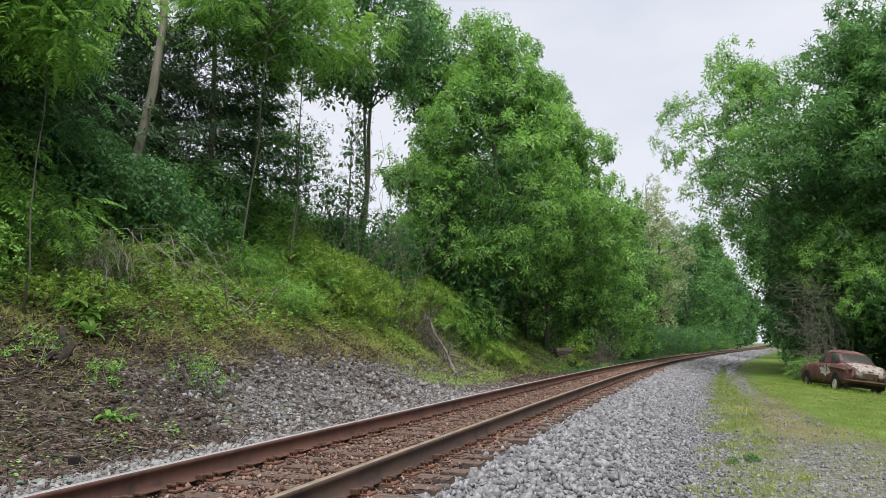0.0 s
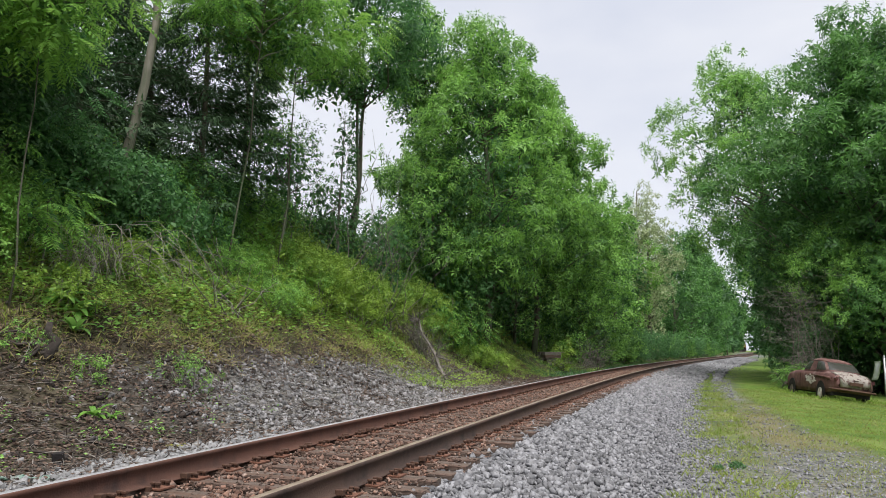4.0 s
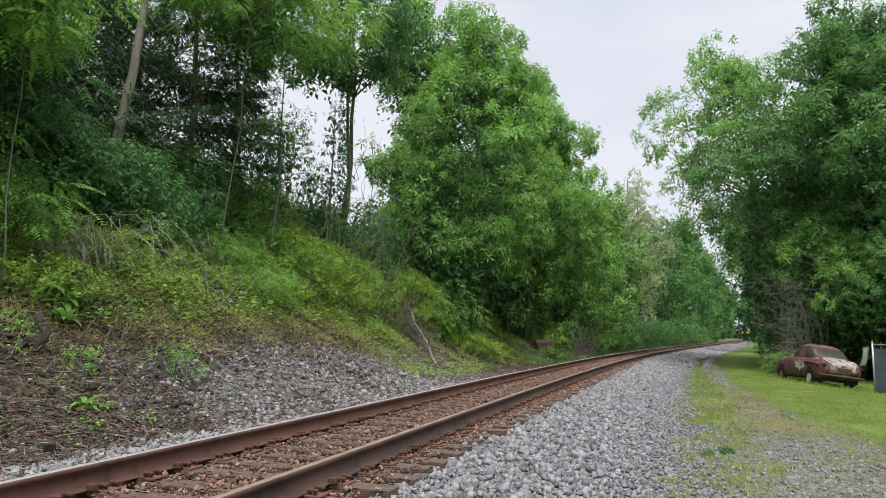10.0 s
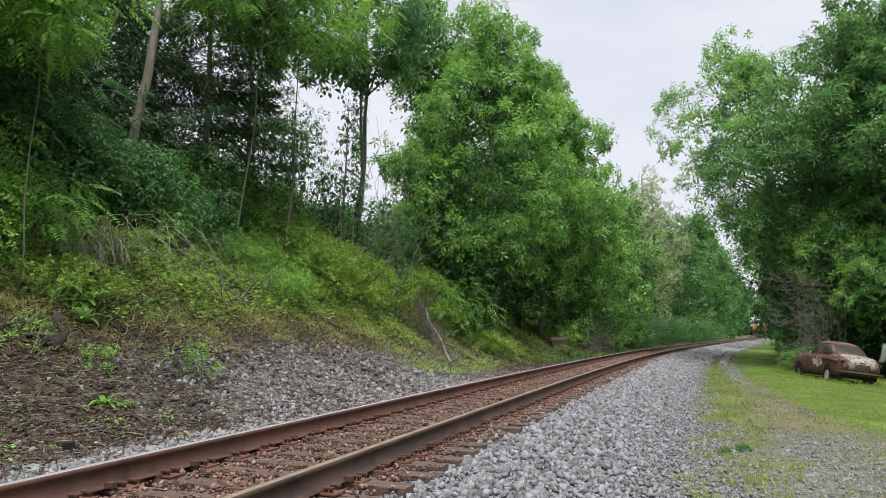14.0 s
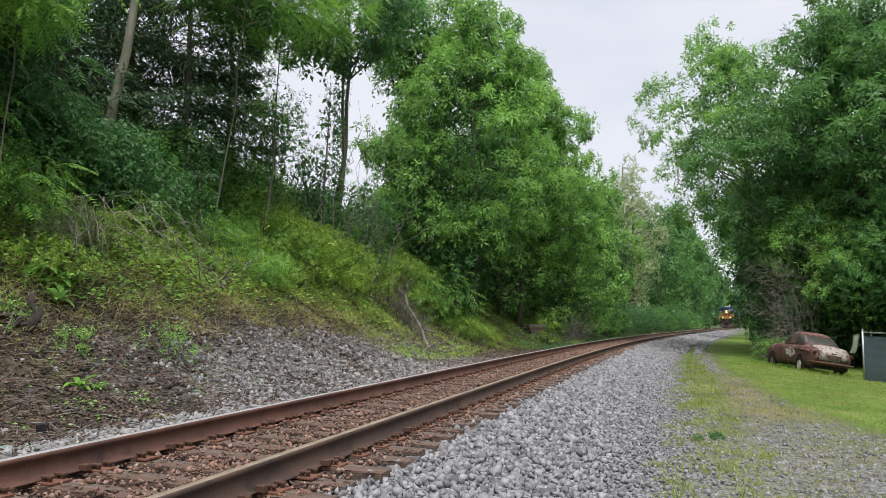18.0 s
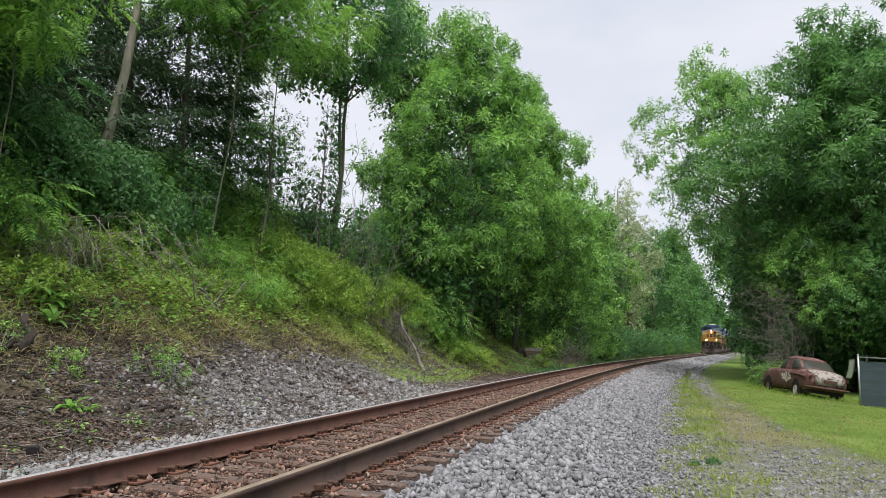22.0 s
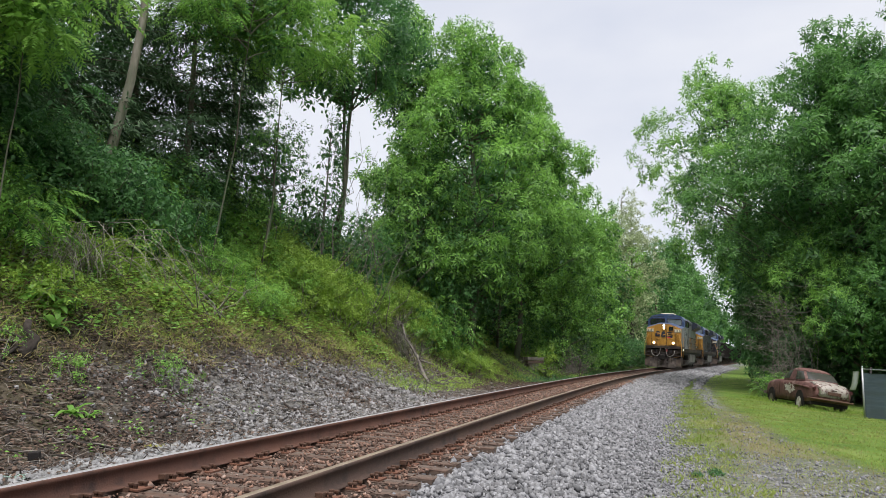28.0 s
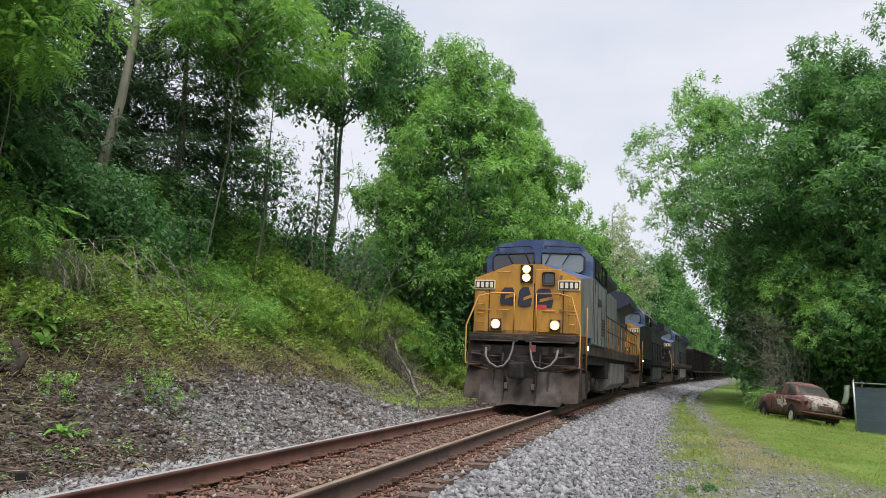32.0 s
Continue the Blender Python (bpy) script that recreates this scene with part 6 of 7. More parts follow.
        part("platform_rib", B(0.44, 0.47, sy * 0.75 - 0.65, sy * 0.75 + 0.65, 1.70, 1.74), M_PLOUGH, root)
        part("platform_rib", B(0.44, 0.47, sy * 0.75 - 0.65, sy * 0.75 + 0.65, 1.82, 1.86), M_PLOUGH, root)
        part("plough_gusset", B(0.3, 0.5, sy * 0.72 - 0.02, sy * 0.72 + 0.02, 0.3, 0.95), M_UNDER, root)
    part("draft_box", B(0.2, 0.40, -0.36, 0.36, 0.72, 1.34, bevel=0.03), M_BLACK, root)
    part("red_tag", B(0.42, 0.44, 0.22, 0.38, 1.44, 1.62, bevel=0.01), M_TAG, root, "small dull red tag")
    # long hood
    bm = bmesh.new()
    prism(bm, [(-0.92, 1.75), (0.92, 1.75), (0.92, 4.25), (0.6, 4.5), (-0.6, 4.5), (-0.92, 4.25)], "x", -5.2, -20.4)
    for fc in bm.faces:
        fc.material_index = 1 if fc.calc_center_median().z > 4.0 else 0
    part("long_hood", bm, [side, M_BLUE], root, "grey hood with a blue roof")
    for k in range(6):
        part("roof_vent", B(-8.0 - 1.5 * k, -7.0 - 1.5 * k, -0.45, 0.45, 4.5, 4.62, bevel=0.02), M_BLACK, root)
    part("frame", B(-21.0, -0.3, -1.4, 1.4, 1.2, 1.75), M_BLACK, root)
    bm = bmesh.new()
    prism(bm, [(-1.45, 0.55), (-1.2, 0.32), (1.2, 0.32), (1.45, 0.55), (1.45, 1.3), (-1.45, 1.3)], "x", -7.6, -13.6)
    part("fuel_tank", bm, M_TANK, root, "dusty grey fuel tank")
    for x in (-6.9, -14.3):
        for sy in (-1, 1):
            part("equipment_box", B(x - 0.5, x + 0.5, sy * 1.2 - 0.22, sy * 1.2 + 0.22, 0.75, 1.4, bevel=0.03), M_BLACK, root)
    truck(root, -4.0, 3, 4.1, 0.53, wheels)
    truck(root, -17.2, 3, 4.1, 0.53, wheels)
    return root, wheels


def hopper(label):
    """An open coal wagon: ribbed sides, sloping ends, heaped load, two bogies."""
    root = tagged(thing("coal_wagon"), label, "wagon", "coal wagons of the train")
    wheels = []
    L = 15.2
    bm = bmesh.new()
    prism(bm, [(-1.5, 1.15), (1.5, 1.15), (1.55, 3.55), (-1.55, 3.55)], "x", -0.4, -L + 0.4)
    part("body", bm, M_COALCAR, root)
    for sy in (-1, 1):
        for k in range(12):
            x = -0.7 - k * (L - 1.4) / 11
            part("rib", B(x - 0.06, x + 0.06, sy * 1.56 - 0.06, sy * 1.56 + 0.06, 1.15, 3.5), M_COALCAR, root)
        part("top_rail", B(-L + 0.35, -0.35, sy * 1.56 - 0.08, sy * 1.56 + 0.08, 3.45, 3.62, bevel=0.02), M_COALCAR, root)
        part("side_sill", B(-L + 0.3, -0.3, sy * 1.5 - 0.08, sy * 1.5 + 0.08, 1.0, 1.2), M_BLACK, root)
        bm = bmesh.new()
        for k in range(6):
            rail_bar(bm, [(-0.36, sy * 0.9, 1.4 + 0.35 * k), (-0.36, sy * 1.3, 1.4 + 0.35 * k)], 0.015)
        part("ladder", bm, M_BLACK, root)
    part("coal_load", B(-L + 0.6, -0.6, -1.42, 1.42, 3.3, 3.66, bevel=0.12), M_COAL, root, "black coal load")
    part("centre_sill", B(-L - 0.4, 0.4, -0.25, 0.25, 0.75, 1.1), M_BLACK, root)
    truck(root, -2.2, 2, 1.78, 0.46, wheels)
    truck(root, -L + 2.2, 2, 1.78, 0.46, wheels)
    return root, wheels


# s of the leading nose on the line, by the clip's seconds
NOSE_T = [0, 6, 10, 14, 17, 18, 19, 20, 21, 22, 23, 24, 25, 26, 27, 28, 29, 30, 31, 32]
NOSE_S = [398, 325, 277, 230, 195.5, 184, 172, 159.5, 147, 135, 123, 111, 99.8, 89.2, 78.8, 68.5, 57.8, 46.6, 34.3, 20.8]


def ride(s, front, rear):
    """Pose of a vehicle whose nose is at s, with bogie centres front and rear metres behind it."""
    x0, y0, _ = on_line(s + front)
    x1, y1, _ = on_line(s + rear)
    f = Vector((x0 - x1, y0 - y1, 0)).normalized()
    left = Vector((-f.y, f.x, 0))
    lean = math.atan(TILT)
    left_t = left * math.cos(lean) - Vector((0, 0, math.sin(lean)))
    up = f.cross(left_t)
    o = Vector((x0, y0, 0)) + f * front
    return Matrix(((f.x, left_t.x, up.x, o.x), (f.y, left_t.y, up.y, o.y), (f.z, left_t.z, up.z, o.z), (0, 0, 0, 1)))


TRAIN = []


def build_train():
    pos = 0.0
    for k in range(3):
        lab = ("yellow-nosed diesel locomotive with blue cab and lit lamps, on the track", "second grey diesel locomotive with blue roof and yellow nose", "third dark diesel locomotive with blue roof")[k]
        root, wheels = locomotive("locomotive", lab, M_YELLOW if k < 2 else M_NAVY, M_GREY if k == 0 else M_DARKSIDE, M_DULLYEL if k == 0 else M_BLACK)
        TRAIN.append((root, pos, 4.0, 17.2, wheels if k == 0 else []))
        pos += 22.9
    first = None
    for k in range(15):
        if first is None:
            first, _ = hopper("sooty black open coal wagon coupled in the train")
            ob = first
        else:
            ob = copy_thing(first, pose(0, 0, 0))
        TRAIN.append((ob, pos, 2.2, 13.0, []))
        pos += 16.0


def nose_at(t):
    """Smooth reading of the nose's place."""
    T, S = np.array(NOSE_T, float), np.array(NOSE_S, float)
    m = np.gradient(S, T)
    i = int(np.clip(np.searchsorted(T, t, "right") - 1, 0, len(T) - 2))
    h = T[i + 1] - T[i]
    u = (t - T[i]) / h
    return (2 * u ** 3 - 3 * u * u + 1) * S[i] + (u ** 3 - 2 * u * u + u) * h * m[i] + (-2 * u ** 3 + 3 * u * u) * S[i + 1] + (u ** 3 - u * u) * h * m[i + 1]


def motions():
    for ob, behind, front, rear, wheels in TRAIN:
        walk(ob, [(t, ride(nose_at(t) + behind, front, rear)) for t in np.arange(0, 32.01, 0.5)])
        for ws, xx, r in wheels:
            walk(ws, [(t, pose(xx, 0, r, 0, math.degrees((NOSE_S[0] - nose_at(t)) / r), 0)) for t in np.arange(0, 32.01, 1 / 20)])


build_track()
build_train()


# ---- the old car on the lawn ----
M_CAR = material("faded_maroon_car_paint", [(0.06, 0.025, 0.021), (0.105, 0.045, 0.038), (0.15, 0.075, 0.063)], 4.5, 0.75, 0, 0.15, 30, second=(0.19, 0.12, 0.105), second_scale=2.2, second_edge=(0.54, 0.7))
M_PEEL = material("peeling_white_paint", [(0.46, 0.42, 0.37), (0.58, 0.54, 0.49)], 5, 0.7, 0, 0.2, 30, second=(0.14, 0.065, 0.055), second_scale=8, second_edge=(0.52, 0.64))
M_CHROME = material("dull_rusty_chrome", [(0.10, 0.08, 0.07), (0.17, 0.14, 0.125)], 6, 0.5, 0.5, 0.1, 40, second=(0.13, 0.07, 0.05), second_scale=2.5)
M_TYRE = material("perished_tyre_rubber", [(0.02, 0.02, 0.02), (0.045, 0.043, 0.04)], 20, 0.9, 0, 0.3, 60)
M_WHITEWALL = material("dirty_white_wheel", [(0.5, 0.48, 0.45), (0.62, 0.6, 0.57)], 9, 0.7, 0, 0.1, 40, second=(0.3, 0.24, 0.2), second_scale=5)
M_CARGLASS = bpy.data.materials.new("dusty_car_glass")
M_CARGLASS.use_nodes = True
_b = M_CARGLASS.node_tree.nodes["Principled BSDF"]
_b.inputs["Base Color"].default_value = (0.045, 0.045, 0.04, 1)
_b.inputs["Roughness"].default_value = 0.25
M_TAIL = material("dark_red_tail_lens", [(0.045, 0.012, 0.012), (0.07, 0.018, 0.018)], 10, 0.3, 0, 0)

CAR_ST = [(-2.52, 0.62, 0.56, 0.74, 0.80), (-2.42, 0.80, 0.46, 0.90, 0.99), (-2.1, 0.88, 0.38, 1.00, 1.09), (-1.6, 0.915, 0.34, 1.04, 1.15), (-1.0, 0.925, 0.33, 1.06, 1.16), (0.0, 0.925, 0.33, 1.06, 1.14), (0.9, 0.915, 0.33, 1.05, 1.14), (1.5, 0.90, 0.34, 1.02, 1.12), (2.0, 0.87, 0.37, 0.98, 1.07), (2.35, 0.80, 0.42, 0.90, 0.98), (2.5, 0.64, 0.5, 0.78, 0.85)]


def car_section(x):
    """Half outline (y, z) of the lower body at x, from the sill to the middle line."""
    st = np.array(CAR_ST)
    w, z0, z1, zc = (np.interp(x, st[:, 0], st[:, k]) for k in (1, 2, 3, 4))
    return [(w * 0.93, z0), (w * 0.99, z0 + 0.14), (w, (z0 + z1) / 2), (w * 0.99, z1 - 0.12), (w * 0.93, z1 - 0.02), (w * 0.78, z1 + (zc - z1) * 0.55), (w * 0.4, zc - 0.012), (0, zc)]


def car_top(x, y):
    """Height of the lower body's upper side."""
    sec = car_section(x)[3:]
    return float(np.interp(abs(y), [p[0] for p in sec][::-1], [p[1] for p in sec][::-1]))


CAB = [(1.05, -1.75, 1.05, 0.84), (1.2, -1.62, 0.86, 0.80), (1.38, -1.32, 0.60, 0.735), (1.5, -1.02, 0.36, 0.66), (1.57, -0.74, 0.14, 0.55), (1.605, -0.5, -0.08, 0.38)]


def cab_point(z, a, grow=0.0):
    """A point of the cabin's shell at height z and angle a (0 ahead, 90 left, 180 behind)."""
    c = np.array(CAB)
    x0, x1, w = (np.interp(z, c[:, 0], c[:, k]) for k in (1, 2, 3))
    ca, sa = math.cos(a), math.sin(a)
    p = 0.47
    return ((x0 + x1) / 2 + ((x1 - x0) / 2 + grow) * math.copysign(abs(ca) ** p, ca), (w + grow) * math.copysign(abs(sa) ** p, sa), z)


def cab_patch(z0, z1, a0, a1, grow, nz=5, na=12, thick=0.012):
    bm = bmesh.new()
    g = [[[bm.verts.new(cab_point(z0 + (z1 - z0) * i / nz, radians(a0 + (a1 - a0) * j / na), gr)) for j in range(na + 1)] for i in range(nz + 1)] for gr in (grow, grow - thick)]
    for i in range(nz):
        for j in range(na):
            bm.faces.new((g[0][i][j], g[0][i][j + 1], g[0][i + 1][j + 1], g[0][i + 1][j])).smooth = True
            bm.faces.new((g[1][i][j], g[1][i + 1][j], g[1][i + 1][j + 1], g[1][i][j + 1]))
    bmesh.ops.recalc_face_normals(bm, faces=bm.faces)
    return bm


def build_car():
    m = pose(13.74, 28.2, gz(13.6, 28) - 0.15, 0, 0, 0) @ pose(0, 0, 0, 0, 0, 87) @ pose(0, 0, 0.0, 7.5, 0.0, 0) @ Matrix.Diagonal((0.87, 0.80, 0.97, 1.0))
    car = tagged(thing("old_car", m), "derelict rounded sedan, faded maroon with peeling white paint, on grass", "car")
    bm = bmesh.new()
    rings = []
    for x in np.concatenate([np.linspace(-2.52, -2.1, 6), np.linspace(-1.9, 1.9, 16), np.linspace(2.05, 2.5, 6)]):
        half = car_section(x)
        full = [(y, z) for y, z in half] + [(-y, z) for y, z in half[-2::-1]]
        rings.append([bm.verts.new((x, y, z)) for y, z in full])
    k = len(rings[0])
    for a, b in zip(rings, rings[1:]):
        for i in range(k):
            bm.faces.new((a[i], a[(i + 1) % k], b[(i + 1) % k], b[i])).smooth = True
    bm.faces.new(rings[0]), bm.faces.new(rings[-1][::-1])
    bmesh.ops.recalc_face_normals(bm, faces=bm.faces)
    part("body", bm, M_CAR, car)
    bm = bmesh.new()
    rings = [[bm.verts.new(cab_point(z, 6.28318 * j / 40)) for j in range(40)] for z in (1.02, 1.12, 1.2, 1.3, 1.38, 1.45, 1.5, 1.54, 1.57, 1.59, 1.605)]
    for a, b in zip(rings, rings[1:]):
        for i in range(40):
            bm.faces.new((a[i], a[(i + 1) % 40], b[(i + 1) % 40], b[i])).smooth = True
    bm.faces.new(rings[-1])
    part("cabin", bm, M_CAR, car, "faded maroon roof")
    # windows, each in a pale frame
    for name, z0, z1, a0, a1 in (("rear_window", 1.17, 1.46, 143, 217), ("windscreen", 1.17, 1.46, -37, 37), ("side_window", 1.14, 1.46, 93, 128), ("side_window", 1.14, 1.46, 52, 88), ("side_window", 1.14, 1.46, 232, 267), ("side_window", 1.14, 1.46, 272, 308)):
        f = part("window_surround", cab_patch(z0 - 0.035, z1 + 0.03, a0 - 3, a1 + 3, 0.008), M_CAR, car, "maroon window surround")
        part(name, cab_patch(z0, z1, a0, a1, 0.016), M_CARGLASS, f, "dusty dark glass")
    # boot lid with peeling paint, wrapped over the tail
    bm = bmesh.new()
    nx, ny = 12, 10
    g = [[bm.verts.new((x, y * (0.72 - 0.05 * (x < -2.3)), car_top(x, y * 0.70) + 0.01)) for y in np.linspace(-1, 1, ny + 1)] for x in np.linspace(-1.72, -2.42, nx + 1)]
    g.append([bm.verts.new((-2.545, v.co.y * 0.95, 0.86)) for v in g[-1]])
    g.append([bm.verts.new((-2.56, v.co.y * 0.94, 0.60)) for v in g[-2]])
    for a, b in zip(g, g[1:]):
        for j in range(ny):
            bm.faces.new((a[j], a[j + 1], b[j + 1], b[j])).smooth = True
    bmesh.ops.solidify(bm, geom=bm.faces[:], thickness=0.012)
    part("boot_lid", bm, M_PEEL, car, "peeling white boot lid")
    part("plate_recess", B(-2.60, -2.55, -0.3, 0.26, 0.68, 0.80, bevel=0.01), M_SPIKE, car, "rusty dark recess")
    bm = bmesh.new()
    tube(bm, [(-2.2, 0.93, 0.50), (-2.45, 0.90, 0.50), (-2.6, 0.72, 0.50), (-2.66, 0.3, 0.50), (-2.66, -0.3, 0.50), (-2.6, -0.72, 0.50), (-2.45, -0.90, 0.50), (-2.2, -0.93, 0.50)], 0.034, 0.034, 8)
    part("rear_bumper", bm, M_SPIKE, car, "dark rusty bumper")
    bm = bmesh.new()
    tube(bm, [(2.2, 0.93, 0.50), (2.5, 0.80, 0.50), (2.62, 0.3, 0.50), (2.62, -0.3, 0.50), (2.5, -0.80, 0.50), (2.2, -0.93, 0.50)], 0.07, 0.07, 8)
    part("front_bumper", bm, M_CHROME, car, "dull rusty bumper")
    for sy in (-1, 1):
        bm = bmesh.new()
        tube(bm, [(-2.36, sy * 0.80, 0.86), (-2.47, sy * 0.76, 0.86)], 0.05, 0.07, 10)
        part("tail_lamp", bm, M_TAIL, car, "dark red tail lamp")
        # fender bulge and trim along the side
        bm = bmesh.new()
        tube(bm, [(-2.2, sy * 0.87, 0.86), (-1.6, sy * 0.925, 0.90), (-0.9, sy * 0.94, 0.92)], 0.05, 0.03, 8)
        part("rear_fender_ridge", bm, M_CAR, car)
        for x in (-0.55, 0.65):
            part("door_seam", B(x - 0.008, x + 0.008, sy * 0.927 - 0.006, sy * 0.927 + 0.006, 0.42, 1.0), M_SPIKE, car)
        part("door_handle", B(-0.45, -0.28, sy * 0.94 - 0.015, sy * 0.94 + 0.015, 0.88, 0.91, bevel=0.006), M_CHROME, car)
        # patch of peeling white paint behind the door
        bm = bmesh.new()
        prev, flake = None, random.Random(8)
        for f in (0.0, 0.35, 0.7, 1.0):
            ring = []
            for k in range(26):
                a = k * 6.2832 / 26
                jag = 1 if f < 0.9 else 0.75 + 0.5 * flake.random()
                x, z = -0.42 + 0.52 * f * jag * math.cos(a), 0.77 + 0.17 * f * jag * math.sin(a) + 0.05 * f * math.cos(a)
                ring.append(bm.verts.new((x, sy * (float(np.interp(x, [c[0] for c in CAR_ST], [c[1] for c in CAR_ST])) + 0.006), z)))
            if prev:
                for k in range(26):
                    bm.faces.new((prev[k], prev[(k + 1) % 26], ring[(k + 1) % 26], ring[k]))
            prev = ring
        bmesh.ops.remove_doubles(bm, verts=bm.verts, dist=1e-4)
        bmesh.ops.solidify(bm, geom=bm.faces[:], thickness=0.004)
        part("paint_patch", bm, M_PEEL, car, "peeling white paint on the rear quarter")
        for x, white in ((-1.42, sy > 0), (1.48, False)):
            # black disc on the uncut body paints the shade of the wheel hollow
            bm = bmesh.new()
            disc(bm, (x, sy * 0.905, 0.38), 0.36, "y", 0.05, 28)
            part("wheel_arch_shade", bm, M_BLACK, car, "black disc for the shade in the wheel arch")
            wh = thing("wheel")
            wh.parent = car
            wh.matrix_basis = pose(x, sy * 0.83, 0.33 + (0.07 if sy < 0 else -0.04))
            bm = bmesh.new()
            tube(bm, [(0, -0.06, 0), (0, -0.03, 0), (0, 0.06, 0), (0, 0.09, 0)], 0.315, 0.30, 28)
            part("tyre", bm, M_TYRE, wh, "perished black tyre")
            bm = bmesh.new()
            disc(bm, (0, sy * 0.088, 0), 0.21 if white else 0.19, "y", 0.025, 24)
            disc(bm, (0, sy * 0.10, 0), 0.12, "y", 0.03, 18)
            part("rim", bm, M_WHITEWALL if white else M_CHROME, wh, "white-painted wheel" if white else "rusty wheel")
    part("rain_gutter", tube(bmesh.new(), [cab_point(1.49, radians(a), 0.012) for a in range(35, 146, 10)], 0.014, 0.014, 5), M_CHROME, car, "rusty rain gutter")
    part("rain_gutter", tube(bmesh.new(), [cab_point(1.49, radians(a), 0.012) for a in range(215, 326, 10)], 0.014, 0.014, 5), M_CHROME, car, "rusty rain gutter")
    part("boot_handle", B(-2.62, -2.58, -0.09, 0.09, 0.84, 0.88, bevel=0.01), M_CHROME, car, "dull chrome boot handle")
    part("rear_window_ridge", tube(bmesh.new(), [cab_point(1.48, radians(a), 0.02) for a in range(138, 223, 8)], 0.02, 0.02, 6), M_CAR, car)
    bm = bmesh.new()
    box(bm, -2.2, 2.2, -0.8, 0.8, 0.28, 0.40)
    part("underbody", bm, M_BLACK, car)
    return car


build_car()


# ---- fence beside the car ----
M_SCREEN = material("blue_grey_fence_screen", [(0.12, 0.165, 0.20), (0.16, 0.21, 0.245)], 3, 0.85, 0, 0.3, 120, second=(0.13, 0.17, 0.19), second_scale=0.8, stretch=(1, 1, 6))
M_GALV = material("galvanised_post", [(0.36, 0.37, 0.38), (0.5, 0.51, 0.52)], 8, 0.45, 0.7, 0.05, 40)
M_SHEET = material("dirty_white_sheet", [(0.5, 0.52, 0.54), (0.66, 0.67, 0.68)], 4, 0.5, 0, 0.08, 30, second=(0.36, 0.37, 0.37), second_scale=2)


def build_fence():
    a, b = Vector((13.85, 24.4, 0)), Vector((17.6, 19.4, 0))
    f = tagged(thing("screen_fence"), "chain-link fence with blue-grey privacy screen and galvanised rail", "fence")
    d = (b - a).normalized()
    nrm = Vector((-d.y, d.x, 0))
    L = (b - a).length
    for k in range(4):
        p = a + d * (k * L / 3)
        z = gz(p.x, p.y)
        bm = bmesh.new()
        tube(bm, [(p.x, p.y, z - 0.1), (p.x, p.y, z + 1.62)], 0.03, 0.03, 10)
        post = part("post", bm, M_GALV, f, "galvanised post")
        bm = bmesh.new()
        tube(bm, [(p.x, p.y, z + 1.62), (p.x, p.y, z + 1.68)], 0.036, 0.015, 10)
        part("cap", bm, M_GALV, post)
    bm = bmesh.new()
    pts = [a + d * (L * t) + Vector((0, 0, gz((a + d * L * t).x, (a + d * L * t).y) + 1.58)) for t in np.linspace(0, 1, 5)]
    tube(bm, pts, 0.02, 0.02, 8)
    part("top_rail", bm, M_GALV, f, "galvanised top rail")
    for k in range(3):
        bm = bmesh.new()
        rows = []
        for i in range(13):
            t = (k + i / 12) * L / 3
            p = a + d * t + nrm * (0.04 + 0.012 * math.sin(i * 1.3 + k))
            z = gz(p.x, p.y)
            rows.append([bm.verts.new((p.x, p.y, z + h)) for h in (0.04, 0.5, 1.0, 1.46)])
        for q, r in zip(rows, rows[1:]):
            for j in range(3):
                bm.faces.new((q[j], r[j], r[j + 1], q[j + 1]))
        bmesh.ops.solidify(bm, geom=bm.faces[:], thickness=0.006)
        part("screen_panel", bm, M_SCREEN, f, "blue-grey screen panel")
    # bent pale sheet and a dark pole leaning on the end post
    p = a - d * 0.15
    z = gz(p.x, p.y)
    bm = bmesh.new()
    rows = []
    for i in range(9):
        t = i / 8
        o = p - d * (0.05 + 0.14 * (1 - t) ** 2) + Vector((0, 0, z + 0.86 + 0.62 * t))
        rows.append([bm.verts.new(o + nrm * w + d * (0.05 * math.sin(w * 4))) for w in (-0.16, -0.05, 0.05, 0.15)])
    for q, r in zip(rows, rows[1:]):
        for j in range(3):
            bm.faces.new((q[j], q[j + 1], r[j + 1], r[j])).smooth = True
    bmesh.ops.solidify(bm, geom=bm.faces[:], thickness=0.01)
    sh = part("leaning_sheet", bm, M_SHEET)
    tagged(sh, "bent off-white plastic sheet leaning on the fence post", "sheet")
    bm = bmesh.new()
    tube(bm, [(p.x + 0.25, p.y - 0.12, z - 0.02), (p.x + 0.33, p.y - 0.1, z + 0.9), (p.x + 0.42, p.y - 0.05, z + 1.62)], 0.035, 0.028, 8)
    tagged(part("dark_pole", bm, M_BLACK), "dark weathered pole leaning on the fence", "pole")


build_fence()


# ---- small things along the track ----
def sticks(name, label, cat, segs, mat=M_TWIG):
    """One dead branch: a main limb and side twigs, given as (points, r0, r1)."""
    bm = bmesh.new()
    for pts, r0, r1 in segs:
        tube(bm, pts, r0, r1, 6, True)
    return tagged(part(name, bm, mat, smooth_faces=True), label, cat)


def ground_pts(rng, x, y, ang, length, lift=0.03, bend=0.15, steps=5):
    pts = []
    for i in range(steps + 1):
        t = i / steps
        px = x + math.cos(ang) * length * t + rng.normal() * bend * length / steps
        py = y + math.sin(ang) * length * t + rng.normal() * bend * length / steps
        pts.append((px, py, gz(px, py) + lift + 0.02 * rng.normal()))
    return pts


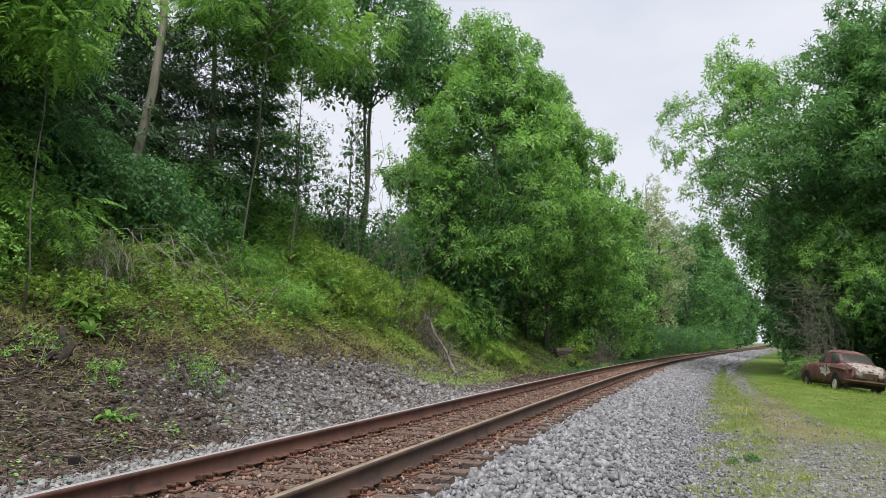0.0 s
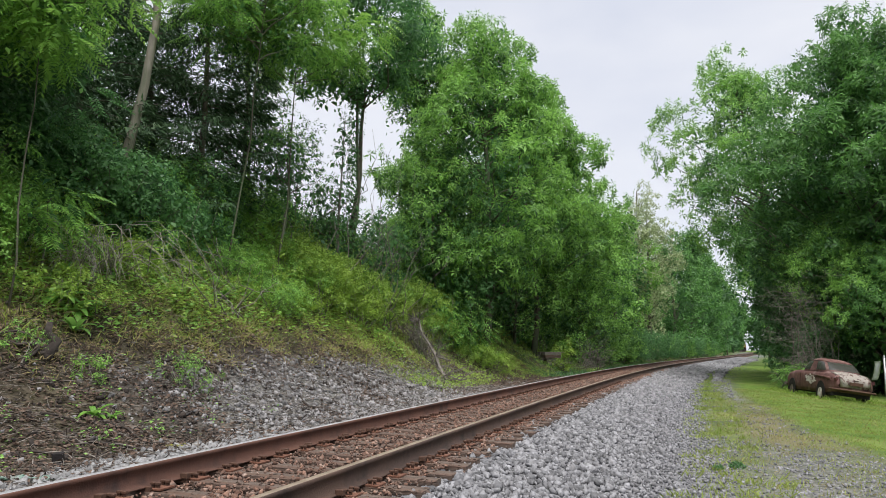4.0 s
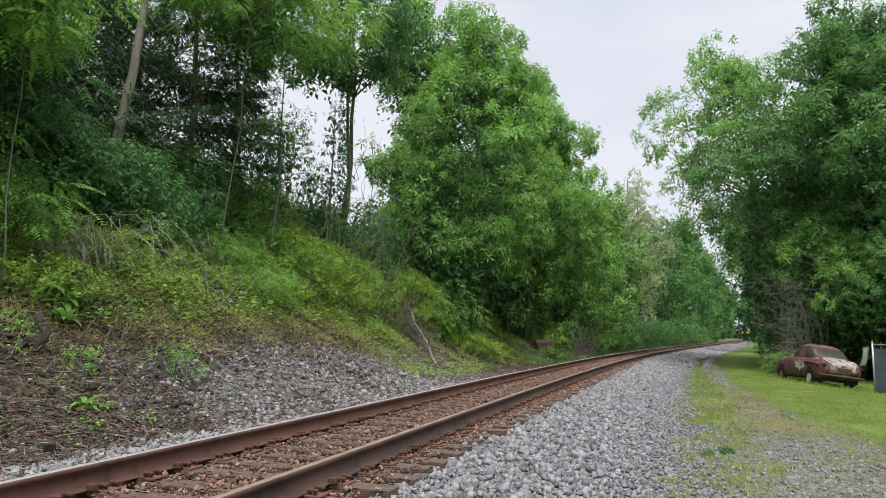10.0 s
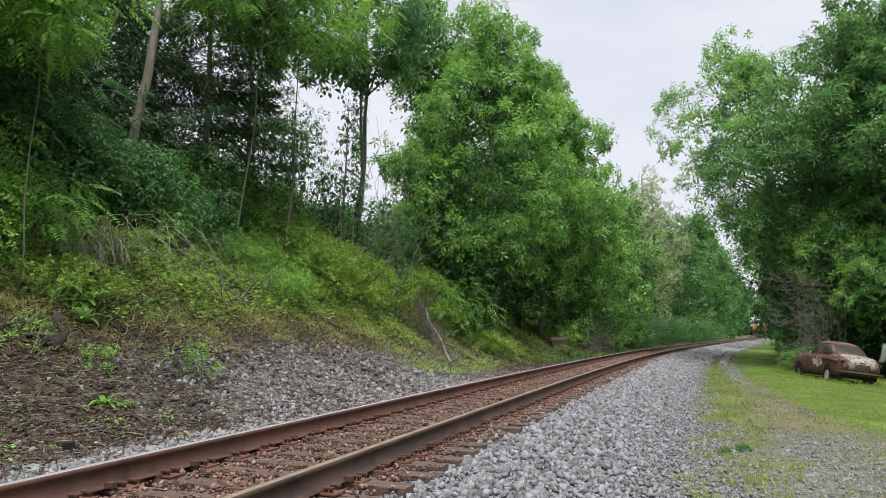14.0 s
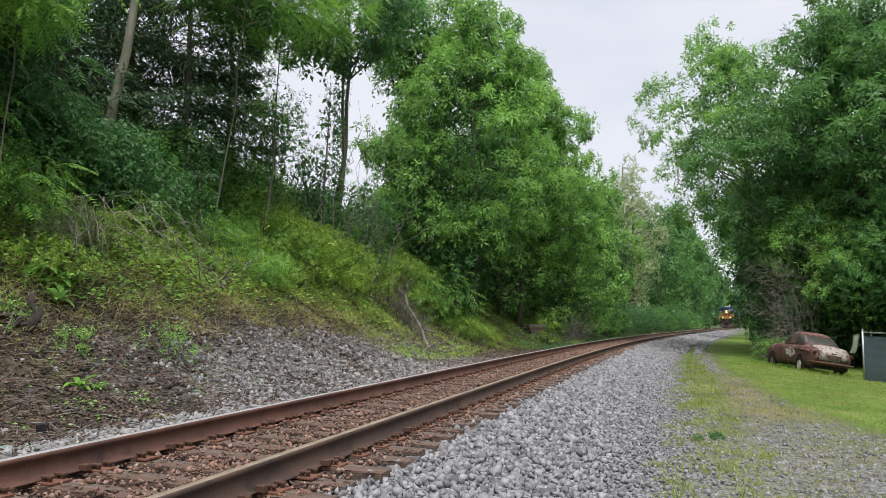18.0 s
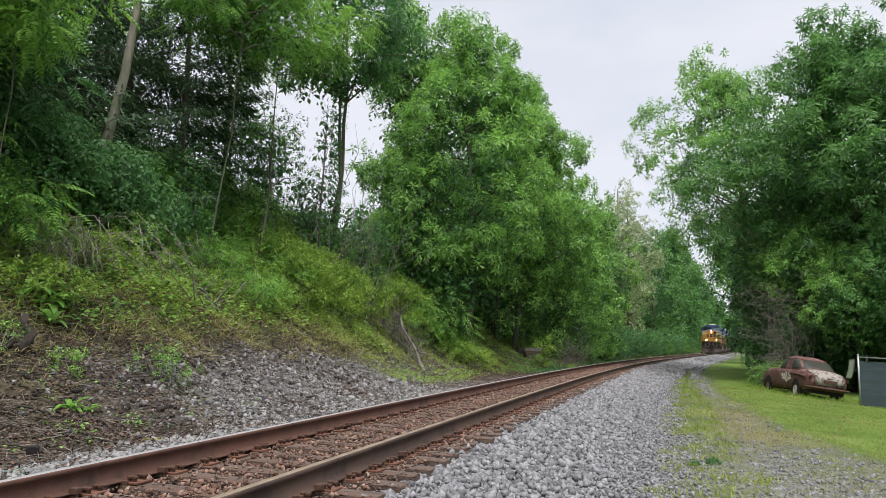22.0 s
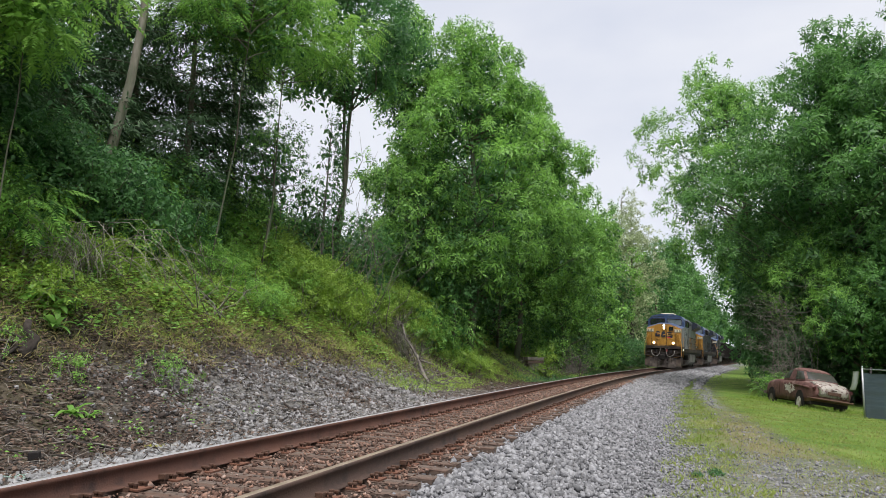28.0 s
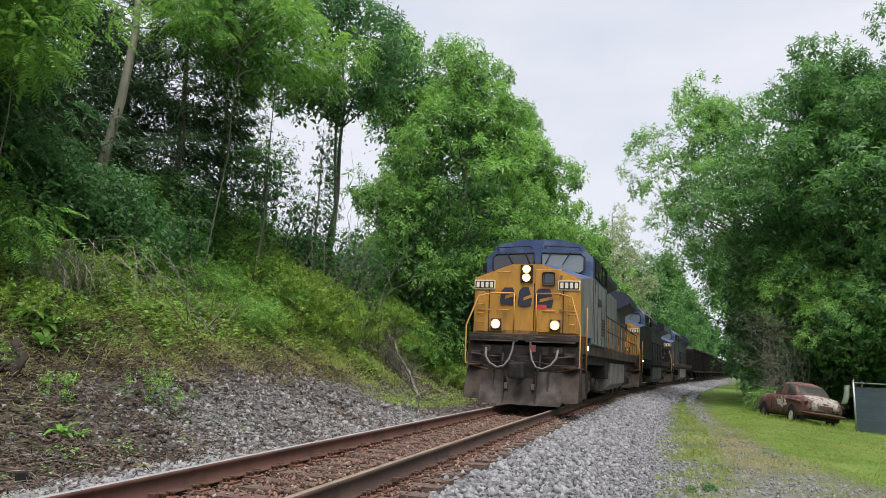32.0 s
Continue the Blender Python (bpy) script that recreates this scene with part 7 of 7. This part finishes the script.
M_DEADWOOD = material("dark_dead_wood", [(0.022, 0.017, 0.014), (0.075, 0.06, 0.05)], 12, 0.95, 0, 0.4, 40, island=0.4)
M_TEAL = material("faded_teal_plastic", [(0.20, 0.32, 0.27), (0.32, 0.44, 0.38)], 8, 0.6, 0, 0.2, 30, second=(0.25, 0.26, 0.24), second_scale=3)
M_MOSS = material("yellow_moss", [(0.12, 0.125, 0.02), (0.21, 0.2, 0.035)], 20, 0.95, 0, 0.6, 60)


def small_things():
    rng = np.random.default_rng(55)
    # the fallen limb sliding down the bank, with its broken twigs
    segs = []
    top, foot = ray_spot(-3.1, 29.5), ray_spot(-0.7, 26.4)
    pts = []
    for i in range(9):
        t = i / 8
        x, y = top[0] + (foot[0] - top[0]) * t, top[1] + (foot[1] - top[1]) * t
        pts.append((x + 0.10 * math.sin(3.1 * t), y, gz(x, y) + 0.12 + 1.05 * (1 - t) ** 1.4 + 0.06 * math.sin(t * 5)))
    pts = [(p[0] + rng.normal() * 0.05, p[1], p[2] + rng.normal() * 0.04) for p in pts]
    segs.append((pts, 0.035, 0.075))
    fork = pts[5]
    segs.append((crooked(rng, fork, (fork[0] + 0.55, fork[1] - 0.5, fork[2] - 0.15), 4, 0.06), 0.045, 0.02))
    for k in range(130):
        a = pts[int(rng.integers(0, 8))]
        d = rng.normal(size=3) * np.array([0.4, 0.35, 0.5]) - np.array([0, 0, 0.2])
        segs.append((crooked(rng, a, np.array(a) + d + np.array([0, 0, 0.12]), 3, 0.1), 0.014, 0.004))
    for dx, dz in ((0.9, 0.35), (0.75, 0.75), (-0.7, 0.3), (1.15, 0.1), (1.5, 0.45), (0.3, 0.9)):
        a = pts[-1]
        segs.append((crooked(rng, a, (a[0] + dx, a[1] - 0.1, a[2] + dz), 5, 0.09), 0.028, 0.007))
    sticks("fallen_limb", "pale fallen tree limb with broken twigs on the bank", "branch", segs)
    segs = []
    for k in range(150):
        a = np.array(pts[int(rng.integers(0, 5))]) + rng.normal(size=3) * np.array([0.25, 0.25, 0.1])
        a[2] = gz(a[0], a[1])
        segs.append((crooked(rng, a, a + np.array([rng.normal() * 0.3 - 0.2, rng.normal() * 0.3, rng.uniform(0.4, 1.5)]), 4, 0.08), 0.014, 0.004))
    sticks("dead_bush", "dead brown bush caught under the fallen limb", "brushwood", segs, M_BARK)["kind"] = "stuff"
    # brush heap round the limb's foot
    for k in range(7):
        x, y = ray_spot(rng.uniform(-2.2, 2.6), rng.uniform(25, 28))
        segs = [(ground_pts(rng, x + rng.normal() * 0.25, y + rng.normal() * 0.25, rng.uniform(0, 6.28), rng.uniform(0.6, 1.4), 0.08), 0.016, 0.005) for _ in range(9)]
        sticks("brush_heap", "heap of dry grey brushwood at the foot of the bank", "brushwood", segs)["kind"] = "stuff"
    # long sticks lying in the ditch
    for b, d, ang, L, r in ((-27.5, 11.6, 0.15, 2.0, 0.03), (-24.5, 12.2, -0.2, 1.3, 0.022), (-29.5, 10.9, 0.3, 1.0, 0.02), (-22.5, 12.4, 0.05, 0.9, 0.016), (-10.5, 16.0, 2.2, 1.3, 0.03), (-16.5, 14.5, 2.4, 1.0, 0.015), (-21.0, 15.0, -0.6, 1.1, 0.03), (-29.0, 12.2, 0.6, 1.4, 0.02)):
        x, y = ray_spot(b, d)
        sticks("stick", "dark dead stick lying on the slope", "stick", [(ground_pts(rng, x, y, ang, L, 0.03, 0.06), r, r * 0.4)], M_DEADWOOD)
    # gnarled stump and bare roots washed out of the slope
    for b, up, size, cnt, name, label in ((-28.9, -0.9, 0.55, 9, "stump", "gnarled dark rotten stump on the slope"), (-20.6, -1.4, 0.4, 10, "root_tangle", "dark bare roots washed out of the slope"), (-18.4, -1.7, 0.35, 8, "root_tangle", "dark bare roots washed out of the slope")):
        x, y = slope_spot(b, up)
        segs = []
        if name == "stump":
            segs.append((crooked(rng, (x, y, gz(x, y) - 0.1), (x + 0.05, y, gz(x, y) + size), 4, 0.08), 0.12, 0.05))
        for k in range(cnt):
            a = np.array([x + rng.normal() * 0.12, y + rng.normal() * 0.12, gz(x, y) + size * rng.uniform(0.05, 0.45)])
            e = a + np.array([rng.normal() * 0.45, -abs(rng.normal()) * 0.3, 0]) * size * 1.6
            e[2] = gz(e[0], e[1]) + 0.01
            segs.append((crooked(rng, a, e, 5, 0.09), 0.035, 0.01))
        sticks(name, label, "wood", segs, M_DEADWOOD)
    # scattered twigs and straw on the apron
    x, y, s, n = scatter_line(rng, 26000, 4, 46, -8.5, -2.6, 1.6)
    k = len(x)
    z = ground_z(x, y) + 0.035
    d = rng.normal(size=(k, 3)) * np.array([1, 1, 0.15])
    L = rng.uniform(0.08, 0.4, k)
    tagged(leaf_object("straw_and_twigs", leaf_quads(np.stack([x, y, z], 1), d, np.array([0, 0, 1.0]) + rng.normal(size=(k, 3)) * 0.5, L, 0.012 + 0 * L), M_TWIG), "dry straw and fine twigs strewn on the bank", "litter", kind="stuff")
    x, y, s, n = scatter_line(rng, 30000, 4, 34, -8.5, -2.4, 1.7)
    k = len(x)
    L = rng.uniform(0.05, 0.3, k)
    d = rng.normal(size=(k, 3)) * np.array([1, 1, 0.25])
    tagged(leaf_object("dark_twigs", leaf_quads(np.stack([x, y, ground_z(x, y) + 0.03], 1), d, np.array([0, 0, 1.0]) + rng.normal(size=(k, 3)) * 0.5, L, 0.016 + 0 * L), M_DEADWOOD), "dark rotten twigs strewn at the foot of the bank", "litter", kind="stuff")
    # splinters and chips lying between the rails
    x, y, s, n = scatter_line(rng, 7000, 1, 30, -1.4, 1.4, 1.5)
    keep = np.abs(np.abs(n) - 0.7525) > 0.11
    x, y, n = x[keep], y[keep], n[keep]
    k = len(x)
    L = rng.uniform(0.02, 0.1, k)
    d = rng.normal(size=(k, 3)) * np.array([1, 1, 0.12])
    tagged(leaf_object("splinters", leaf_quads(np.stack([x, y, -0.196 - TILT * n], 1), d, np.array([0, 0, 1.0]) + rng.normal(size=(k, 3)) * 0.4, L, 0.012 + 0.1 * L), M_TIE), "wood splinters and dirt between the rails", "litter", kind="stuff")
    # longer grass left standing round the old car
    k = 5200
    px, py = rng.uniform(-1.25, 1.25, k), rng.uniform(-2.6, 2.7, k)
    keep = (np.abs(px) > 0.72) | (np.abs(py) > 2.2)
    px, py = 13.74 + px[keep] - 0.05 * py[keep], 28.2 + py[keep]
    k = len(px)
    L = rng.uniform(0.08, 0.24, k) * (0.5 + 0.5 * (rng.uniform(size=k) < 0.4))
    d = rng.normal(size=(k, 3)) * np.array([0.5, 0.5, 0.2]) + np.array([0, 0, 0.9])
    tagged(leaf_object("uncut_grass", leaf_quads(np.stack([px, py, ground_z(px, py) - 0.01], 1), d, rng.normal(size=(k, 3)), L, L * 0.1), M_GRASS), "uncut green grass round the old car", "grass", kind="stuff")
    # yellow moss cushion
    x, y = ray_spot(-19.8, 11.6)
    bm = bmesh.new()
    for k in range(26):
        a, r = rng.uniform(0, 6.28), 0.22 * rng.uniform(0, 1) ** 0.7
        disc_x, disc_y = x + r * math.cos(a), y + 0.6 * r * math.sin(a)
        bmesh.ops.create_icosphere(bm, subdivisions=1, radius=0.045, matrix=pose(disc_x, disc_y, gz(disc_x, disc_y) + 0.015))
    tagged(part("moss_cushion", bm, M_MOSS), "small yellow moss cushion in the stones", "moss")
    # stub of an old tie standing in the stones
    x, y = ray_spot(-27.6, 10.5)
    m = pose(x, y, gz(x, y), 4, -3, 20)
    bm = B(-0.065, 0.065, -0.06, 0.06, -0.1, 0.15, bevel=0.012)
    ob = part("timber_stub", bm, M_BLACK)
    ob.matrix_basis = m
    tagged(ob, "short black timber stub standing in the ballast", "timber")
    # scrap of teal plastic lying in the stones
    x, y = ray_spot(-29.3, 9.3)
    bm = bmesh.new()
    g = [[bm.verts.new((0.07 * i - 0.28, 0.06 * j - 0.12, 0.02 * math.sin(i * 1.7 + j) + 0.015 * math.cos(j * 2.3))) for j in range(5)] for i in range(9)]
    for a, b in zip(g, g[1:]):
        for j in range(4):
            bm.faces.new((a[j], b[j], b[j + 1], a[j + 1]))
    bmesh.ops.solidify(bm, geom=bm.faces[:], thickness=0.006)
    ob = tagged(part("plastic_scrap", bm, M_TEAL), "crumpled faded teal plastic scrap on the ballast", "scrap")
    ob.matrix_basis = pose(x, y, gz(x, y) + 0.05, 3, 2, 15)
    # stack of old ties by the wood
    x, y = ray_spot(7.15, 44.0)
    st = tagged(thing("tie_stack", pose(x, y, gz(x, y), 0, 0, 38)), "weathered stack of old timber ties beside the wood", "timber stack")
    for r in range(4):
        for c in range(3):
            ob = part("timber", B(-0.75 + 0.45 * rng.uniform(), 0.45 + 0.45 * rng.uniform(), -0.36 + 0.25 * c, -0.14 + 0.25 * c, 0.02 + 0.19 * r, 0.19 + 0.19 * r, bevel=0.015), (M_TWIG, M_TIE, M_BARK)[(r * 2 + c) % 3], st)
    # bare brush beside the lane and by the far bend
    for b, d, h, w, cnt in ((10.4, 47.0, 2.4, 0.8, 60), (9.5, 46.0, 1.3, 0.7, 40), (-5.6, 28.5, 5.6, 1.2, 9), (-9.8, 27.0, 6.8, 1.3, 16), (-7.0, 28.5, 6.4, 1.2, 14), (-12.6, 26.5, 5.6, 1.0, 12), (-17.5, 19.0, 2.6, 0.9, 14)):
        x, y = ray_spot(b, d)
        z = gz(x, y)
        segs = []
        for k in range(cnt):
            a = np.array([x + rng.normal() * w * 0.3, y + rng.normal() * w * 0.3, z])
            tip = a + np.array([rng.normal() * w, rng.normal() * w, h * rng.uniform(0.3, 1)])
            p = crooked(rng, a, tip, 5, 0.08)
            segs.append((p, 0.009 + 0.0025 * h, 0.004))
            if k % 2:
                q = p[3]
                segs.append((crooked(rng, q, q + rng.normal(size=3) * 0.25 * h * np.array([1, 1, 0.6]), 3, 0.06), 0.01, 0.003))
        sticks("bare_brush", "tangle of bare grey brushwood and thin stems", "brushwood", segs)["kind"] = "stuff"

    # dead arching canes on the bank
    x, y = slope_spot(-26.2, 4.8)
    segs = []
    for k in range(70):
        a = np.array([x + rng.normal() * 0.45, y + rng.normal() * 0.4, gz(x, y)])
        reach, hh = rng.uniform(-1.2, 2.6), rng.uniform(0.5, 1.7)
        way = [a + np.array([reach * t, -1.3 * t + 0.1 * rng.normal() * t, hh * (2.7 * t - 2.5 * t * t) - 0.5 * t * t]) for t in (0, 0.2, 0.4, 0.6, 0.8, 1.0)]
        segs.append((way, rng.uniform(0.006, 0.012), 0.003))
    sticks("dead_canes", "arching dead grey canes on the bank", "brushwood", segs, M_BRUSH)["kind"] = "stuff"
    # dead thicket beside the old car, arching out over the lane
    for j, (b, d, h, cnt, spread) in enumerate(((25.1, 36.0, 5.8, 5, 0.8), (25.5, 35.8, 5.2, 5, 0.9), (26.1, 36.0, 5.0, 4, 0.9), (25.1, 35.4, 2.6, 5, 1.1), (24.6, 35.6, 1.5, 12, 0.8), (25.3, 35.0, 1.3, 12, 0.9), (26.2, 35.2, 2.2, 5, 1.1))):
        x, y = ray_spot(b, d)
        segs = []
        for k in range(cnt):
            a = np.array([x + rng.normal() * 0.45, y + rng.normal() * 0.4, gz(x, y)])
            hh = h * rng.uniform(0.45, 1.0)
            out = (rng.uniform(-0.75, 0.2) if h > 2 else rng.uniform(-1, 0.8)) * hh * spread
            fall = rng.uniform(0.35, 0.75)
            way = [a + np.array([out * t ** 1.4, rng.normal() * 0.06, hh * ((1 + fall) * t - fall * t * t)]) + rng.normal(size=3) * 0.09 * t * hh ** 0.5 for t in np.linspace(0, 1, 8)]
            segs.append((way, 0.008 + 0.0022 * h, 0.004))
            for _ in range(9 if h > 2 else 5):
                q = int(rng.integers(2, 7))
                p = way[q] + (way[q + 1] - way[q]) * rng.uniform(0, 1)
                reach = hh * rng.uniform(0.12, 0.34)
                e = p + np.array([rng.normal() * 0.6 + 0.35 * np.sign(out), rng.normal() * 0.5, rng.uniform(-0.3, 0.55)]) * reach
                sub = crooked(rng, p, e, 5, 0.07)
                segs.append((sub, 0.008, 0.003))
                for i in (2, 3, 4):
                    segs.append((crooked(rng, sub[i], sub[i] + rng.normal(size=3) * reach * 0.28, 3, 0.08), 0.005, 0.002))
        sticks("dead_thicket", "tangle of arching bare grey branches beside the old car", "brushwood", segs, M_TWIG)["kind"] = "stuff"

    # rosettes of broad leaves on the bank, and saplings
    def rosette(b, d, size, count, mat, name, label, rise=0.5, thin=0.3):
        x, y = slope_spot(b, d)
        root = tagged(thing(name, pose(x, y, gz(x, y))), label, "plant")
        for k in range(count):
            a = k * 2.399 + rng.uniform(-0.3, 0.3)
            L = size * rng.uniform(0.6, 1.1)
            bm = bmesh.new()
            prev = None
            up = rise * rng.uniform(0.6, 1.5)
            for i in range(6):
                t = i / 5
                w = L * thin * math.sin(3.1416 * min(1, 0.12 + 0.85 * t)) * 0.5
                rr, zz = L * t * 0.9, L * (up * t * 1.6 - 0.9 * t * t * (1.1 - up * 0.5)) + 0.03
                c = Vector((math.cos(a) * rr, math.sin(a) * rr, zz))
                s = Vector((-math.sin(a), math.cos(a), 0)) * w
                row = [bm.verts.new(c - s + Vector((0, 0, w * 0.3))), bm.verts.new(c), bm.verts.new(c + s + Vector((0, 0, w * 0.3)))]
                if prev:
                    for j in (0, 1):
                        bm.faces.new((prev[j], prev[j + 1], row[j + 1], row[j])).smooth = True
                prev = row
            part("leaf", bm, mat, root)
        return root

    for b, d, sz, cnt, mat, lab in ((-27.4, 1.9, 0.7, 20, L_MID, "broad-leaved rosette plant on the bank"), (-28.3, 2.6, 0.8, 16, L_MID, "broad-leaved rosette plant on the bank"), (-27.2, 0.6, 0.5, 12, L_MID, "broad-leaved rosette plant on the bank"), (-10.2, 3.2, 0.75, 16, L_DARK, "clump of broad dark leaves on the bank"), (-11.4, 4.0, 0.75, 14, L_DARK, "clump of broad dark leaves on the bank"), (-6.2, 2.2, 0.7, 14, L_MID, "clump of broad green leaves on the bank"), (-5.3, 1.8, 0.65, 12, L_BRIGHT, "clump of broad green leaves on the bank"), (-17.7, 3.2, 0.55, 14, L_MID, "clump of broad green leaves on the bank"), (-20.3, 3.6, 0.45, 6, L_PALE, "pale broad leaves on the bank"), (-25.6, -5.0, 0.34, 16, L_BRIGHT, "small bright green weed at the slope's foot"), (-24.5, -5.2, 0.26, 12, L_BRIGHT, "small bright green weed at the slope's foot")):
        rosette(b, d, sz, cnt, mat, "broadleaf_plant", lab)
    for b, d, h, r, mat, lab in ((-25.9, 13.6, 0.55, 0.28, L_BRIGHT, "small bright green sapling on the slope"), (-20.0, 14.6, 0.65, 0.55, L_MID, "low green bush at the slope's foot"), (-18.9, 14.8, 0.45, 0.4, L_BRIGHT, "low green bush at the slope's foot"), (8.2, 42.4, 2.2, 0.55, L_LIME, "bright yellow-green sapling beside the wood"), (19.0, 10.6, 0.12, 0.07, L_DARK, "small weed in the gravel"), (20.2, 10.9, 0.12, 0.1, L_DARK, "small weed in the gravel"), (-30.6, 13.4, 0.6, 0.5, L_MID, "low green bush on the slope")):
        x, y = ray_spot(b, d)
        shrub(x, y, h, r, int(abs(b) * 97), mat, 10, 60, 0.03 if h < 0.2 else 0.05 if h < 1 else 0.16, 0, lab, "sapling" if h > 0.5 else "weed")


small_things()


motions()
